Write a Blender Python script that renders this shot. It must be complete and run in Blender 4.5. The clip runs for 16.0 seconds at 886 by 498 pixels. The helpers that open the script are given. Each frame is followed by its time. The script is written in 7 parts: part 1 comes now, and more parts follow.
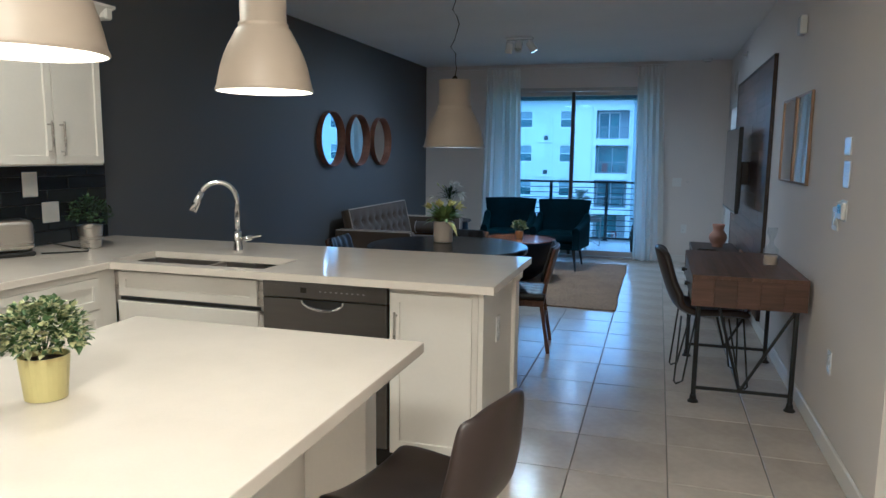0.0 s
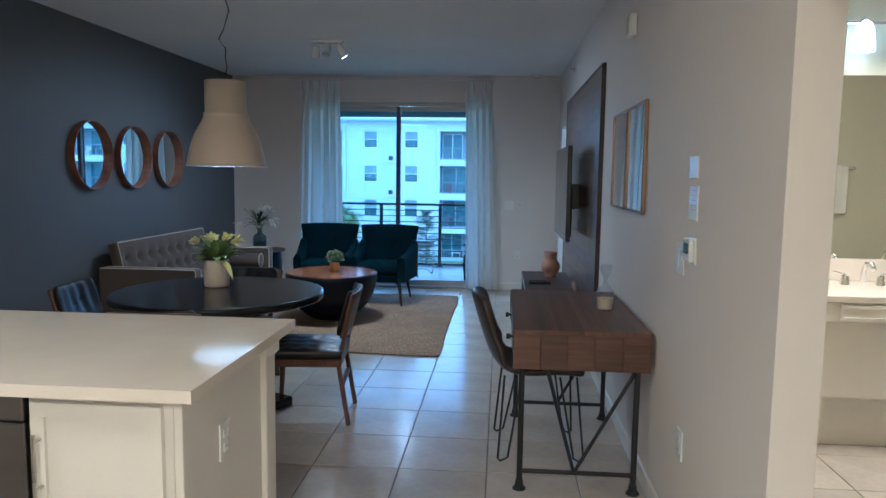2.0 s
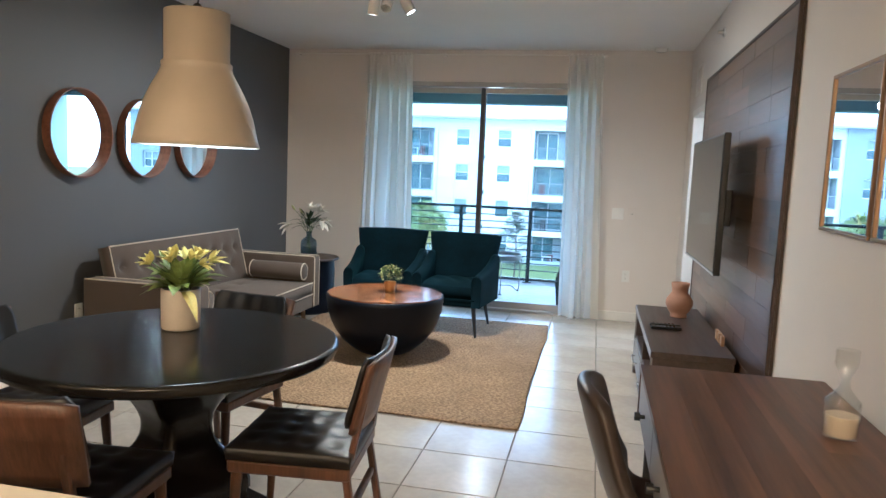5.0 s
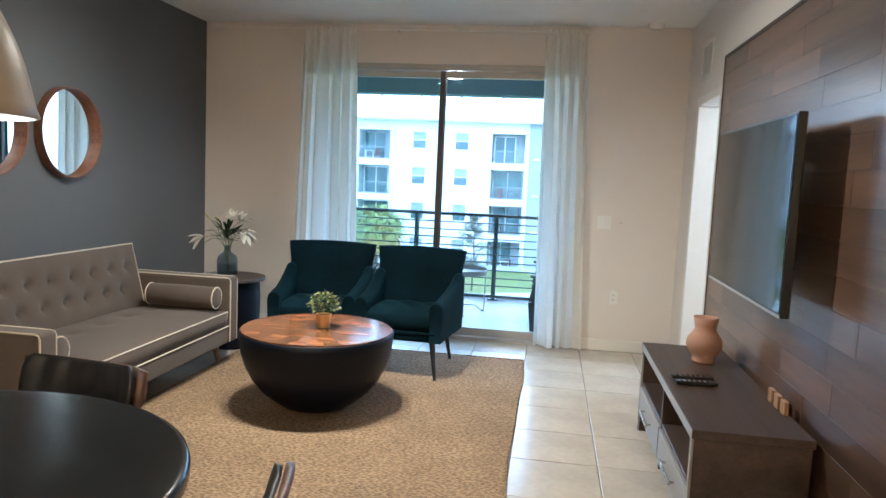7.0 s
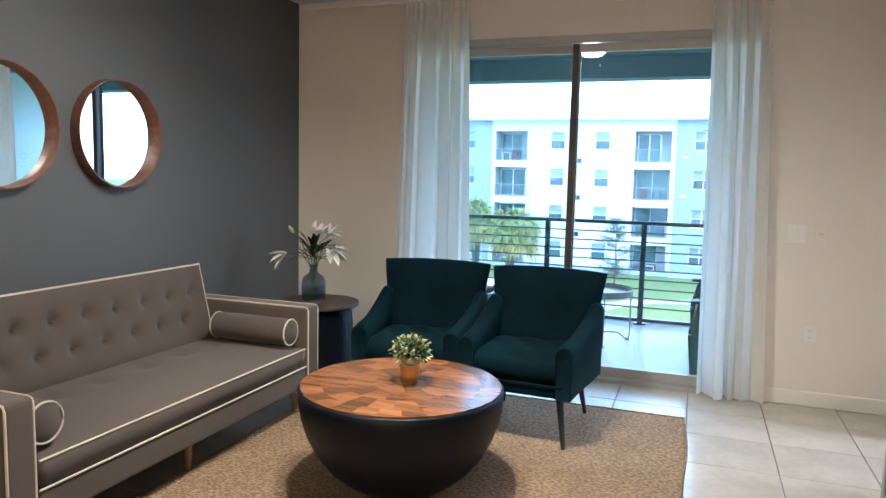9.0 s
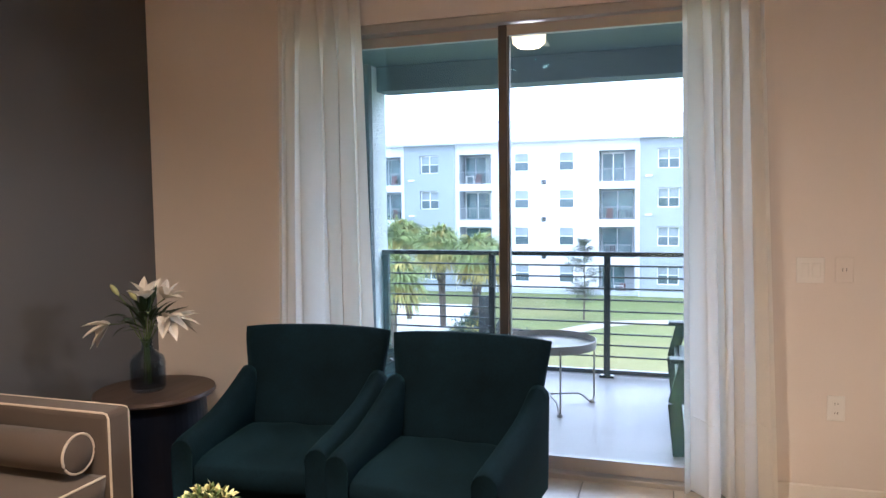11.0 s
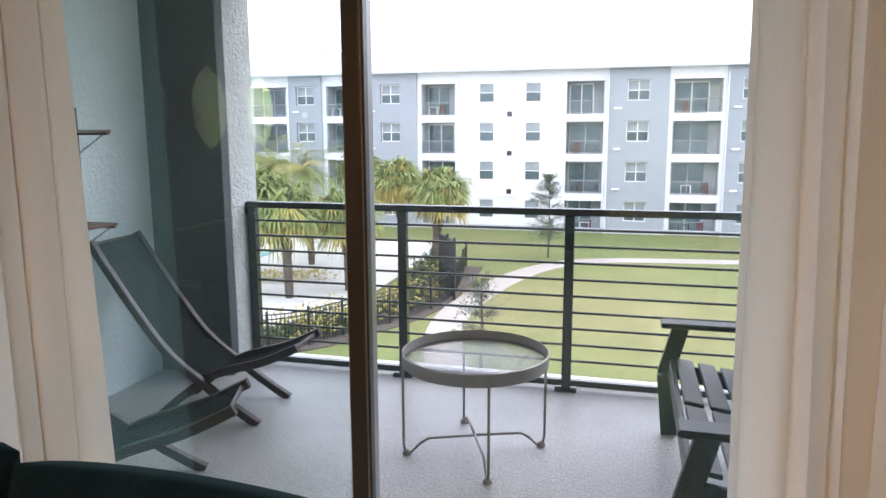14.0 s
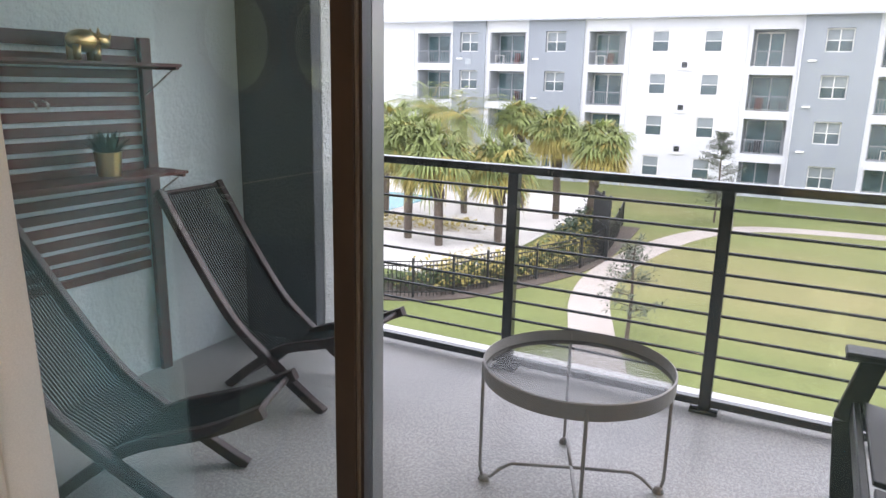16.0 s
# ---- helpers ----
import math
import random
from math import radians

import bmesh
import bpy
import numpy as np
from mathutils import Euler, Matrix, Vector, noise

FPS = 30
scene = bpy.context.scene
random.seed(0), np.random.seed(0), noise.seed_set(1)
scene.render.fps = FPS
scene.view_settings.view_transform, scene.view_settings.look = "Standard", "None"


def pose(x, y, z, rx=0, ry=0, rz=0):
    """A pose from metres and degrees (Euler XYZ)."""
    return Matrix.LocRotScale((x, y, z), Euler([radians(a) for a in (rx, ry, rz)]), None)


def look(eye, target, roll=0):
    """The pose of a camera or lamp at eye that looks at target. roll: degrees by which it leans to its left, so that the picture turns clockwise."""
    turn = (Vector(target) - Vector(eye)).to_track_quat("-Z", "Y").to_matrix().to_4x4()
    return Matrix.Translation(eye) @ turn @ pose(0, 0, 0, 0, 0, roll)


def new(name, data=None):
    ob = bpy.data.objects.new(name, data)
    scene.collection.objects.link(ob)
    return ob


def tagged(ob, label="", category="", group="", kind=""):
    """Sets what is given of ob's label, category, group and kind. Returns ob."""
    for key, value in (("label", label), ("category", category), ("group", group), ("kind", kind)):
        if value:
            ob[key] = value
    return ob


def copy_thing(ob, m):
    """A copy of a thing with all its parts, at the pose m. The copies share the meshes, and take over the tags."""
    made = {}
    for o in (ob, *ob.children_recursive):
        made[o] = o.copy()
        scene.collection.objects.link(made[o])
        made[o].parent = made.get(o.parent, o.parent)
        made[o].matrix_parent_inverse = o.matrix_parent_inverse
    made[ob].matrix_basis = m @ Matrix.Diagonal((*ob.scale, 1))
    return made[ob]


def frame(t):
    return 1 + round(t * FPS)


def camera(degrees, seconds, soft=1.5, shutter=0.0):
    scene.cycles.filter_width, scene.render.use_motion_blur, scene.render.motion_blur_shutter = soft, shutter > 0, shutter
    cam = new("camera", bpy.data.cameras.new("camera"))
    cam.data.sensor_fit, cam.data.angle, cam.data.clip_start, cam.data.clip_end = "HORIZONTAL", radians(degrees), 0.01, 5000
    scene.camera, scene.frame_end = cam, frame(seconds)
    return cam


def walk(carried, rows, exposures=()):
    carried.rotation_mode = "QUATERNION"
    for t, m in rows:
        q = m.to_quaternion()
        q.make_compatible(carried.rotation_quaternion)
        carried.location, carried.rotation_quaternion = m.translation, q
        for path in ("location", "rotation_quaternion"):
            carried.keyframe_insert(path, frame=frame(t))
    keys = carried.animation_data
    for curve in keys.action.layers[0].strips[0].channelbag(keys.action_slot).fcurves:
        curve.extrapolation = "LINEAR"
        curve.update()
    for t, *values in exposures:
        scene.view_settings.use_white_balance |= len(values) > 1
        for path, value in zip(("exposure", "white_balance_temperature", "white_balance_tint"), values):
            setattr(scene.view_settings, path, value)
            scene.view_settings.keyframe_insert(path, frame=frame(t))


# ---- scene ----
cam = camera(64.4, 16.0)
PATH = [
    (0, (0.344, -0.113, 1.473), (-0.23, 1.784, 1.203), 0.6),
    (0.5, (0.335, 0.134, 1.479), (-0.04, 2.082, 1.227), 0.2),
    (1, (0.364, 0.419, 1.488), (0.142, 2.393, 1.257), 0.2),
    (1.5, (0.447, 0.711, 1.494), (0.291, 2.693, 1.276), 0.4),
    (2, (0.498, 1.007, 1.483), (0.336, 2.99, 1.274), 0.8),
    (2.5, (0.486, 1.308, 1.488), (0.226, 3.281, 1.283), 1.3),
    (3, (0.47, 1.601, 1.478), (0.107, 3.557, 1.264), 1.9),
    (3.2, (0.455, 1.7, 1.473), (0.04, 3.644, 1.253), 2.0),
    (5.3, (0.329, 2.881, 1.446), (-0.08, 4.827, 1.229), 2.6),
    (5.5, (0.298, 2.995, 1.431), (-0.076, 4.948, 1.213), 2.6),
    (6, (0.244, 3.331, 1.442), (-0.033, 5.302, 1.243), 2.5),
    (6.5, (0.172, 3.67, 1.447), (-0.052, 5.648, 1.253), 2.6),
    (7, (0.138, 3.975, 1.428), (-0.156, 5.943, 1.227), 2.6),
    (7.5, (0.074, 4.242, 1.44), (-0.367, 6.181, 1.229), 2.5),
    (8, (0.022, 4.522, 1.434), (-0.578, 6.418, 1.22), 2.3),
    (8.2, (0.014, 4.655, 1.425), (-0.635, 6.534, 1.206), 2.2),
    (10.3, (-0.019, 6.029, 1.438), (-0.666, 7.913, 1.259), 0.1),
    (10.5, (-0.035, 6.186, 1.447), (-0.632, 8.087, 1.276), -0.0),
    (11, (-0.046, 6.529, 1.448), (-0.645, 8.432, 1.313), -0.7),
    (11.5, (-0.072, 6.855, 1.442), (-0.66, 8.763, 1.317), -1.1),
    (12, (-0.098, 7.168, 1.448), (-0.684, 9.075, 1.309), -1.3),
    (12.5, (-0.085, 7.523, 1.453), (-0.674, 9.426, 1.279), -1.2),
    (13, (-0.106, 7.871, 1.439), (-0.677, 9.775, 1.215), -1.2),
    (13.5, (-0.131, 8.191, 1.425), (-0.669, 10.098, 1.153), -0.8),
    (14, (-0.18, 8.502, 1.43), (-0.685, 10.41, 1.106), -0.2),
    (14.5, (-0.221, 8.738, 1.438), (-0.777, 10.627, 1.088), 0.3),
    (15, (-0.188, 8.956, 1.424), (-0.831, 10.809, 1.033), 1.1),
    (15.5, (-0.175, 9.106, 1.409), (-0.944, 10.902, 0.981), 1.5),
    (16, (-0.186, 9.241, 1.408), (-1.088, 10.964, 0.943), 1.3),
]
# seconds, stops, kelvin, tint
EXPOSURES = [(0.0, -0.49, 3460, -1), (2.0, -0.20, 3460, 0), (3.0, 0.14, 3540, 4), (5.3, 0.86, 4270, 2), (8.0, 0.95, 4350, 1), (10.4, 0.74, 4720, 10), (11.5, 0.62, 5600, 20), (13.0, 0.45, 5950, 21), (14.5, 0.11, 6480, 22), (16.0, 0.06, 6600, 24)]
walk(cam, [(t, look(eye, target, roll)) for t, eye, target, roll in PATH], EXPOSURES)

SKY = 0.35
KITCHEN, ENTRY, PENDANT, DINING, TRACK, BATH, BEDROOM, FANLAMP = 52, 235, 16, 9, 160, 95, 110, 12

# ---- light ----
world = bpy.data.worlds.new("overcast")
scene.world = world
world.use_nodes = True
wn = world.node_tree.nodes
wl = world.node_tree.links
sky = wn.new("ShaderNodeTexSky")
sky.sky_type, sky.sun_disc, sky.sun_elevation, sky.sun_rotation = "NISHITA", False, radians(42), radians(40)
sky.air_density, sky.dust_density = 1.0, 4.0
haze = wn.new("ShaderNodeMix")
haze.data_type = "RGBA"
haze.inputs[0].default_value = 0.86
haze.inputs[7].default_value = (8.9, 9.6, 10.4, 1)
wl.new(sky.outputs[0], haze.inputs[6])
wl.new(haze.outputs[2], wn["Background"].inputs[0])
wn["Background"].inputs[1].default_value = SKY


def lamp(kind, name, m, energy, col, size=0.1, size_y=None, spot=None, blend=0.5):
    d = bpy.data.lights.new(name, kind)
    d.energy, d.color = energy, col
    if kind == "SUN":
        d.angle = radians(size)
    elif kind == "AREA":
        d.size = size
        if size_y:
            d.shape, d.size_y = "RECTANGLE", size_y
    else:
        d.shadow_soft_size = size
    if spot:
        d.spot_size, d.spot_blend = radians(spot), blend
    ob = new(name, d)
    ob.matrix_world = m
    return ob


WARM = (1.0, 0.88, 0.72)
AMBER = (1.0, 0.71, 0.42)
lamp("SUN", "sun", look((60, 80, 75), (0, 12, 0)), 0.8, (1.0, 0.97, 0.93), 30)
# unseen area lamps added overhead to brighten the kitchen and entry
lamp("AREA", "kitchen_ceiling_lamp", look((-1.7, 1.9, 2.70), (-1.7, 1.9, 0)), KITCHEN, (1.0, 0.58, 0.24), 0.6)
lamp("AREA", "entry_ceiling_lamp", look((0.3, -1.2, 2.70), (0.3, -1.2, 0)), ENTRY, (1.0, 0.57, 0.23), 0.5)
lamp("POINT", "island_pendant_bulb", pose(-0.525, 1.34, 1.66), PENDANT, (1.0, 0.53, 0.20), 0.035)
lamp("POINT", "island_pendant_bulb", pose(-0.525, 0.70, 1.66), PENDANT, (1.0, 0.53, 0.20), 0.035)
lamp("POINT", "dining_pendant_bulb", pose(-1.20, 5.28, 1.70), DINING, WARM, 0.05)
lamp("SPOT", "track_bulb", look((-1.31, 7.725, 2.55), (-2.2, 7.55, 0.4)), TRACK * 0.8, AMBER, 0.04, spot=150, blend=0.95)
lamp("SPOT", "track_bulb", look((-0.995, 7.725, 2.56), (0.0, 7.55, 0.4)), TRACK, AMBER, 0.04, spot=150, blend=0.95)
lamp("AREA", "bathroom_lamp", look((2.6, 4.6, 2.55), (2.6, 3.6, 0)), BATH, (1.0, 0.55, 0.23), 0.8)
lamp("POINT", "bedroom_lamp", pose(3.2, 9.3, 2.2), BEDROOM, WARM, 0.15)
lamp("POINT", "fan_bulb", pose(-0.86, 10.95, 2.34), FANLAMP, WARM, 0.08)


# ---- materials ----
def nodes_of(name):
    m = bpy.data.materials.new(name)
    m.use_nodes = True
    nt = m.node_tree
    return m, nt, nt.nodes["Principled BSDF"]


def coords(nt, scale=(1, 1, 1), rot=(0, 0, 0)):
    tc = nt.nodes.new("ShaderNodeTexCoord")
    mp = nt.nodes.new("ShaderNodeMapping")
    mp.inputs["Scale"].default_value = scale
    mp.inputs["Rotation"].default_value = [radians(a) for a in rot]
    nt.links.new(tc.outputs["Object"], mp.inputs[0])
    return mp.outputs[0]


def noise_of(nt, vec, scale, detail=4, rough=0.6):
    n = nt.nodes.new("ShaderNodeTexNoise")
    n.inputs["Scale"].default_value, n.inputs["Detail"].default_value, n.inputs["Roughness"].default_value = scale, detail, rough
    nt.links.new(vec, n.inputs["Vector"])
    return n.outputs["Fac"]


def ramp(nt, fac, stops):
    r = nt.nodes.new("ShaderNodeValToRGB")
    while len(r.color_ramp.elements) < len(stops):
        r.color_ramp.elements.new(0.5)
    for e, (p, c) in zip(r.color_ramp.elements, stops):
        e.position, e.color = p, (*c, 1)
    nt.links.new(fac, r.inputs[0])
    return r.outputs[0]


def scaled(c, k):
    return tuple(min(1, v * k) for v in c)


def bump_to(nt, bsdf, height, strength, distance=0.01):
    b = nt.nodes.new("ShaderNodeBump")
    b.inputs["Strength"].default_value, b.inputs["Distance"].default_value = strength, distance
    nt.links.new(height, b.inputs["Height"])
    nt.links.new(b.outputs[0], bsdf.inputs["Normal"])


def multiply(nt, a, b, fac=1.0):
    x = nt.nodes.new("ShaderNodeMix")
    x.data_type, x.blend_type = "RGBA", "MULTIPLY"
    x.inputs[0].default_value = fac
    nt.links.new(a, x.inputs[6])
    nt.links.new(b, x.inputs[7])
    return x.outputs[2]


def value(nt, bsdf, name, fac, lo, hi):
    r = nt.nodes.new("ShaderNodeMapRange")
    r.inputs[3].default_value, r.inputs[4].default_value = lo, hi
    nt.links.new(fac, r.inputs[0])
    nt.links.new(r.outputs[0], bsdf.inputs[name])


def paint(name, col, rough=0.5, var=0.08, big=1.5, small=40, bump=0.05, metal=0.0, coat=0.0, stretch=(1, 1, 1), dist=0.004, rand=0.0, sheen=0.0):
    """A plain surface: broad stains and a fine grain in the colour, the roughness and the relief."""
    m, nt, b = nodes_of(name)
    v = coords(nt, stretch)
    n1, n2 = noise_of(nt, v, big, 3), noise_of(nt, v, small, 5)
    c = multiply(nt, ramp(nt, n1, [(0.3, scaled(col, 1 - var)), (0.7, scaled(col, 1 + var))]),
                 ramp(nt, n2, [(0.25, (1 - var, 1 - var, 1 - var)), (0.75, (1, 1, 1))]))
    if rand:
        oi = nt.nodes.new("ShaderNodeObjectInfo")
        c = multiply(nt, c, ramp(nt, oi.outputs["Random"], [(0.0, (1 - rand, 1 - rand, 1 - rand)), (1.0, (1, 1, 1))]))
    nt.links.new(c, b.inputs["Base Color"])
    value(nt, b, "Roughness", n1, max(0.02, rough - 0.08), min(1, rough + 0.08))
    b.inputs["Metallic"].default_value = metal
    b.inputs["Coat Weight"].default_value = coat
    b.inputs["Sheen Weight"].default_value = sheen
    if bump:
        bump_to(nt, b, n2, bump, dist)
    return m


def wood(name, dark, light, rough=0.45, along="y", scale=1.0, rand=0.0, coat=0.0):
    """Long grain along one axis, with dark streaks and pores."""
    m, nt, b = nodes_of(name)
    st = {"x": (0.9, 14, 14), "y": (14, 0.9, 14), "z": (14, 14, 0.9)}[along]
    v = coords(nt, tuple(s * scale for s in st))
    if rand:
        oi = nt.nodes.new("ShaderNodeObjectInfo")
        ad = nt.nodes.new("ShaderNodeVectorMath")
        ad.operation = "ADD"
        sc = nt.nodes.new("ShaderNodeMath")
        sc.operation = "MULTIPLY"
        sc.inputs[1].default_value = 40
        nt.links.new(oi.outputs["Random"], sc.inputs[0])
        nt.links.new(v, ad.inputs[0])
        nt.links.new(sc.outputs[0], ad.inputs[1])
        v = ad.outputs[0]
    n1, n2 = noise_of(nt, v, 1.0, 6, 0.65), noise_of(nt, v, 5.0, 5)
    c = multiply(nt, ramp(nt, n1, [(0.28, dark), (0.72, light)]), ramp(nt, n2, [(0.3, (0.72, 0.7, 0.68)), (0.6, (1, 1, 1))]))
    if rand:
        c = multiply(nt, c, ramp(nt, oi.outputs["Random"], [(0.0, (1 - rand, 1 - rand, 1 - rand)), (1.0, (1, 1, 1))]))
    nt.links.new(c, b.inputs["Base Color"])
    value(nt, b, "Roughness", n2, rough - 0.08, rough + 0.1)
    b.inputs["Coat Weight"].default_value = coat
    bump_to(nt, b, n2, 0.15, 0.002)
    return m


def glow(name, col, strength):
    m, nt, b = nodes_of(name)
    b.inputs["Base Color"].default_value = (*col, 1)
    b.inputs["Emission Color"].default_value = (*col, 1)
    b.inputs["Emission Strength"].default_value = strength
    return m


def pane_glass(name, tint=(0.97, 0.985, 0.985), gloss=1.0, rough=0.0, veil=0.0, base=0.035):
    m, nt, b = nodes_of(name)
    nt.nodes.remove(b)
    out = nt.nodes["Material Output"]
    tr, gl, mx = nt.nodes.new("ShaderNodeBsdfTransparent"), nt.nodes.new("ShaderNodeBsdfGlossy"), nt.nodes.new("ShaderNodeMixShader")
    lw = nt.nodes.new("ShaderNodeLayerWeight")
    lw.inputs[0].default_value = 0.5
    pw, fr = nt.nodes.new("ShaderNodeMath"), nt.nodes.new("ShaderNodeMath")
    pw.operation, fr.operation = "POWER", "MULTIPLY_ADD"
    pw.inputs[1].default_value = 4.0
    fr.inputs[1].default_value, fr.inputs[2].default_value = 0.8, base
    nt.links.new(lw.outputs["Facing"], pw.inputs[0])
    nt.links.new(pw.outputs[0], fr.inputs[0])
    tr.inputs[0].default_value = (*tint, 1)
    gl.inputs["Roughness"].default_value = rough
    gl.inputs[0].default_value = (*gloss, 1) if isinstance(gloss, tuple) else (gloss, gloss, gloss, 1)
    nt.links.new(fr.outputs[0], mx.inputs[0])
    nt.links.new(tr.outputs[0], mx.inputs[1])
    nt.links.new(gl.outputs[0], mx.inputs[2])
    last = mx.outputs[0]
    if veil:
        # teal translucent share that paints a haze over the view behind the pane
        tl, mf = nt.nodes.new("ShaderNodeBsdfTranslucent"), nt.nodes.new("ShaderNodeMixShader")
        tl.inputs[0].default_value = (0.62, 0.86, 0.88, 1)
        veil_noise = noise_of(nt, coords(nt), 2.5, 4)
        mr = nt.nodes.new("ShaderNodeMapRange")
        mr.inputs[1].default_value, mr.inputs[2].default_value = 0.3, 0.7
        mr.inputs[3].default_value, mr.inputs[4].default_value = veil * 0.8, veil * 1.2
        nt.links.new(veil_noise, mr.inputs[0])
        nt.links.new(mr.outputs[0], mf.inputs[0])
        nt.links.new(last, mf.inputs[1])
        nt.links.new(tl.outputs[0], mf.inputs[2])
        last = mf.outputs[0]
    nt.links.new(last, out.inputs[0])
    return m


def cloth_through(name, col, part=0.45):
    """Thin woven cloth that lets daylight through."""
    m, nt, b = nodes_of(name)
    out = nt.nodes["Material Output"]
    v = coords(nt)
    n = noise_of(nt, v, 300, 3)
    c = ramp(nt, n, [(0.3, scaled(col, 0.9)), (0.7, col)])
    tl, mx = nt.nodes.new("ShaderNodeBsdfTranslucent"), nt.nodes.new("ShaderNodeMixShader")
    b.inputs["Roughness"].default_value = 0.9
    nt.links.new(c, b.inputs["Base Color"])
    nt.links.new(c, tl.inputs[0])
    bump_to(nt, b, n, 0.2, 0.002)
    mx.inputs[0].default_value = part
    nt.links.new(b.outputs[0], mx.inputs[1])
    nt.links.new(tl.outputs[0], mx.inputs[2])
    nt.links.new(mx.outputs[0], out.inputs[0])
    return m


def woven(name, a, b2, scale=46, stretch=(1, 2.0, 1), bump=0.9, dist=0.008):
    """Coarse braid: rows of short strands."""
    m, nt, b = nodes_of(name)
    v = coords(nt, stretch)
    w = nt.nodes.new("ShaderNodeTexVoronoi")
    w.inputs["Scale"].default_value = scale
    nt.links.new(v, w.inputs["Vector"])
    n = noise_of(nt, coords(nt), 3.0, 4)
    c = multiply(nt, ramp(nt, w.outputs["Distance"], [(0.1, b2), (0.7, a)]), ramp(nt, n, [(0.3, (0.75, 0.74, 0.72)), (0.7, (1, 1, 1))]))
    nt.links.new(c, b.inputs["Base Color"])
    b.inputs["Roughness"].default_value = 0.95
    inv = nt.nodes.new("ShaderNodeMath")
    inv.operation = "SUBTRACT"
    inv.inputs[0].default_value = 1.0
    nt.links.new(w.outputs["Distance"], inv.inputs[1])
    bump_to(nt, b, inv.outputs[0], bump, dist)
    return m


M = {}
M["wall"] = paint("greige wall paint", (0.73, 0.688, 0.65), 0.65, 0.03, 0.8, 220, 0.12, dist=0.002)
M["slate"] = paint("slate wall paint", (0.098, 0.098, 0.102), 0.6, 0.05, 0.8, 220, 0.12, dist=0.002)
M["ceiling"] = paint("white ceiling texture", (0.84, 0.83, 0.81), 0.85, 0.03, 1.0, 90, 0.35, dist=0.004)
M["trim"] = paint("white trim paint", (0.78, 0.76, 0.72), 0.4, 0.03, 2, 60, 0.03)
M["tile"] = paint("beige porcelain tile", (0.55, 0.50, 0.435), 0.19, 0.10, 3.0, 26, 0.03, rand=0.10)
M["grout"] = paint("grey grout", (0.20, 0.185, 0.165), 0.9, 0.1, 4, 120, 0.3)
M["quartz"] = paint("pale quartz", (0.74, 0.685, 0.60), 0.09, 0.03, 5, 140, 0.0)
M["cabinet"] = paint("white cabinet paint", (0.76, 0.73, 0.67), 0.35, 0.03, 2, 60, 0.02)
M["splash"] = paint("dark slate tile", (0.028, 0.034, 0.042), 0.2, 0.12, 6, 60, 0.04, rand=0.25)
M["steel"] = paint("brushed steel", (0.55, 0.53, 0.50), 0.28, 0.06, 2, 90, 0.04, metal=1.0, stretch=(1, 1, 12))
M["darksteel"] = paint("dark brushed steel", (0.17, 0.165, 0.16), 0.33, 0.06, 2, 90, 0.04, metal=1.0, stretch=(1, 1, 12))
M["chrome"] = paint("chrome", (0.78, 0.78, 0.78), 0.06, 0.02, 2, 30, 0, metal=1.0)
M["black"] = paint("black plastic", (0.012, 0.012, 0.013), 0.35, 0.1, 3, 80, 0.02)
M["blackmetal"] = paint("black powder coat", (0.014, 0.014, 0.015), 0.42, 0.1, 3, 200, 0.05)
M["lampshade"] = paint("beige enamel", (0.46, 0.395, 0.305), 0.42, 0.03, 3, 40, 0.0)
M["lampin"] = paint("white enamel", (0.85, 0.83, 0.78), 0.5, 0.02, 3, 40, 0.0)
M["bulb"] = glow("lit bulb", (1.0, 0.85, 0.62), 14)
M["leather"] = paint("black leather", (0.014, 0.012, 0.011), 0.40, 0.12, 4, 160, 0.18, dist=0.002)
M["leather"].node_tree.nodes["Principled BSDF"].inputs["Specular IOR Level"].default_value = 0.4
M["brownleather"] = paint("dark brown leather", (0.035, 0.024, 0.020), 0.34, 0.14, 4, 160, 0.18, dist=0.002)
M["chairwood"] = wood("walnut chair wood", (0.055, 0.026, 0.014), (0.16, 0.075, 0.038), 0.4, "z", 1.4)
M["tablewood"] = paint("black-stained wood", (0.011, 0.0098, 0.009), 0.29, 0.06, 1.5, 60, 0.0)
M["walnut"] = wood("walnut plank", (0.055, 0.027, 0.016), (0.18, 0.095, 0.056), 0.42, "x", 1.0, rand=0.5)
M["walnutend"] = wood("walnut drawer front", (0.042, 0.020, 0.012), (0.235, 0.122, 0.070), 0.40, "y", 0.8, rand=0.4)
M["tvwood"] = wood("dark oak veneer", (0.035, 0.023, 0.018), (0.085, 0.056, 0.043), 0.42, "y", 1.0)
M["panelwood"] = wood("reclaimed plank", (0.062, 0.034, 0.022), (0.24, 0.145, 0.092), 0.36, "y", 0.34, rand=0.42, coat=0.7)
M["panelwood"].node_tree.nodes["Principled BSDF"].inputs["Coat Roughness"].default_value = 0.26
M["sofacloth"] = paint("taupe sofa cloth", (0.098, 0.078, 0.064), 0.92, 0.06, 3, 420, 0.3, dist=0.002, sheen=0.15)
M["piping"] = paint("cream piping", (0.60, 0.53, 0.44), 0.8, 0.05, 6, 200, 0.1)
M["velvet"] = paint("dark teal velvet", (0.0044, 0.0134, 0.0212), 0.85, 0.35, 4, 90, 0.1, sheen=0.05)
M["tablewood"].node_tree.nodes["Principled BSDF"].inputs["Specular IOR Level"].default_value = 0.28
for lk in list(M["tablewood"].node_tree.links):
    if lk.to_socket.name == "Roughness":
        M["tablewood"].node_tree.links.remove(lk)
M["tablewood"].node_tree.nodes["Principled BSDF"].inputs["Roughness"].default_value = 0.19
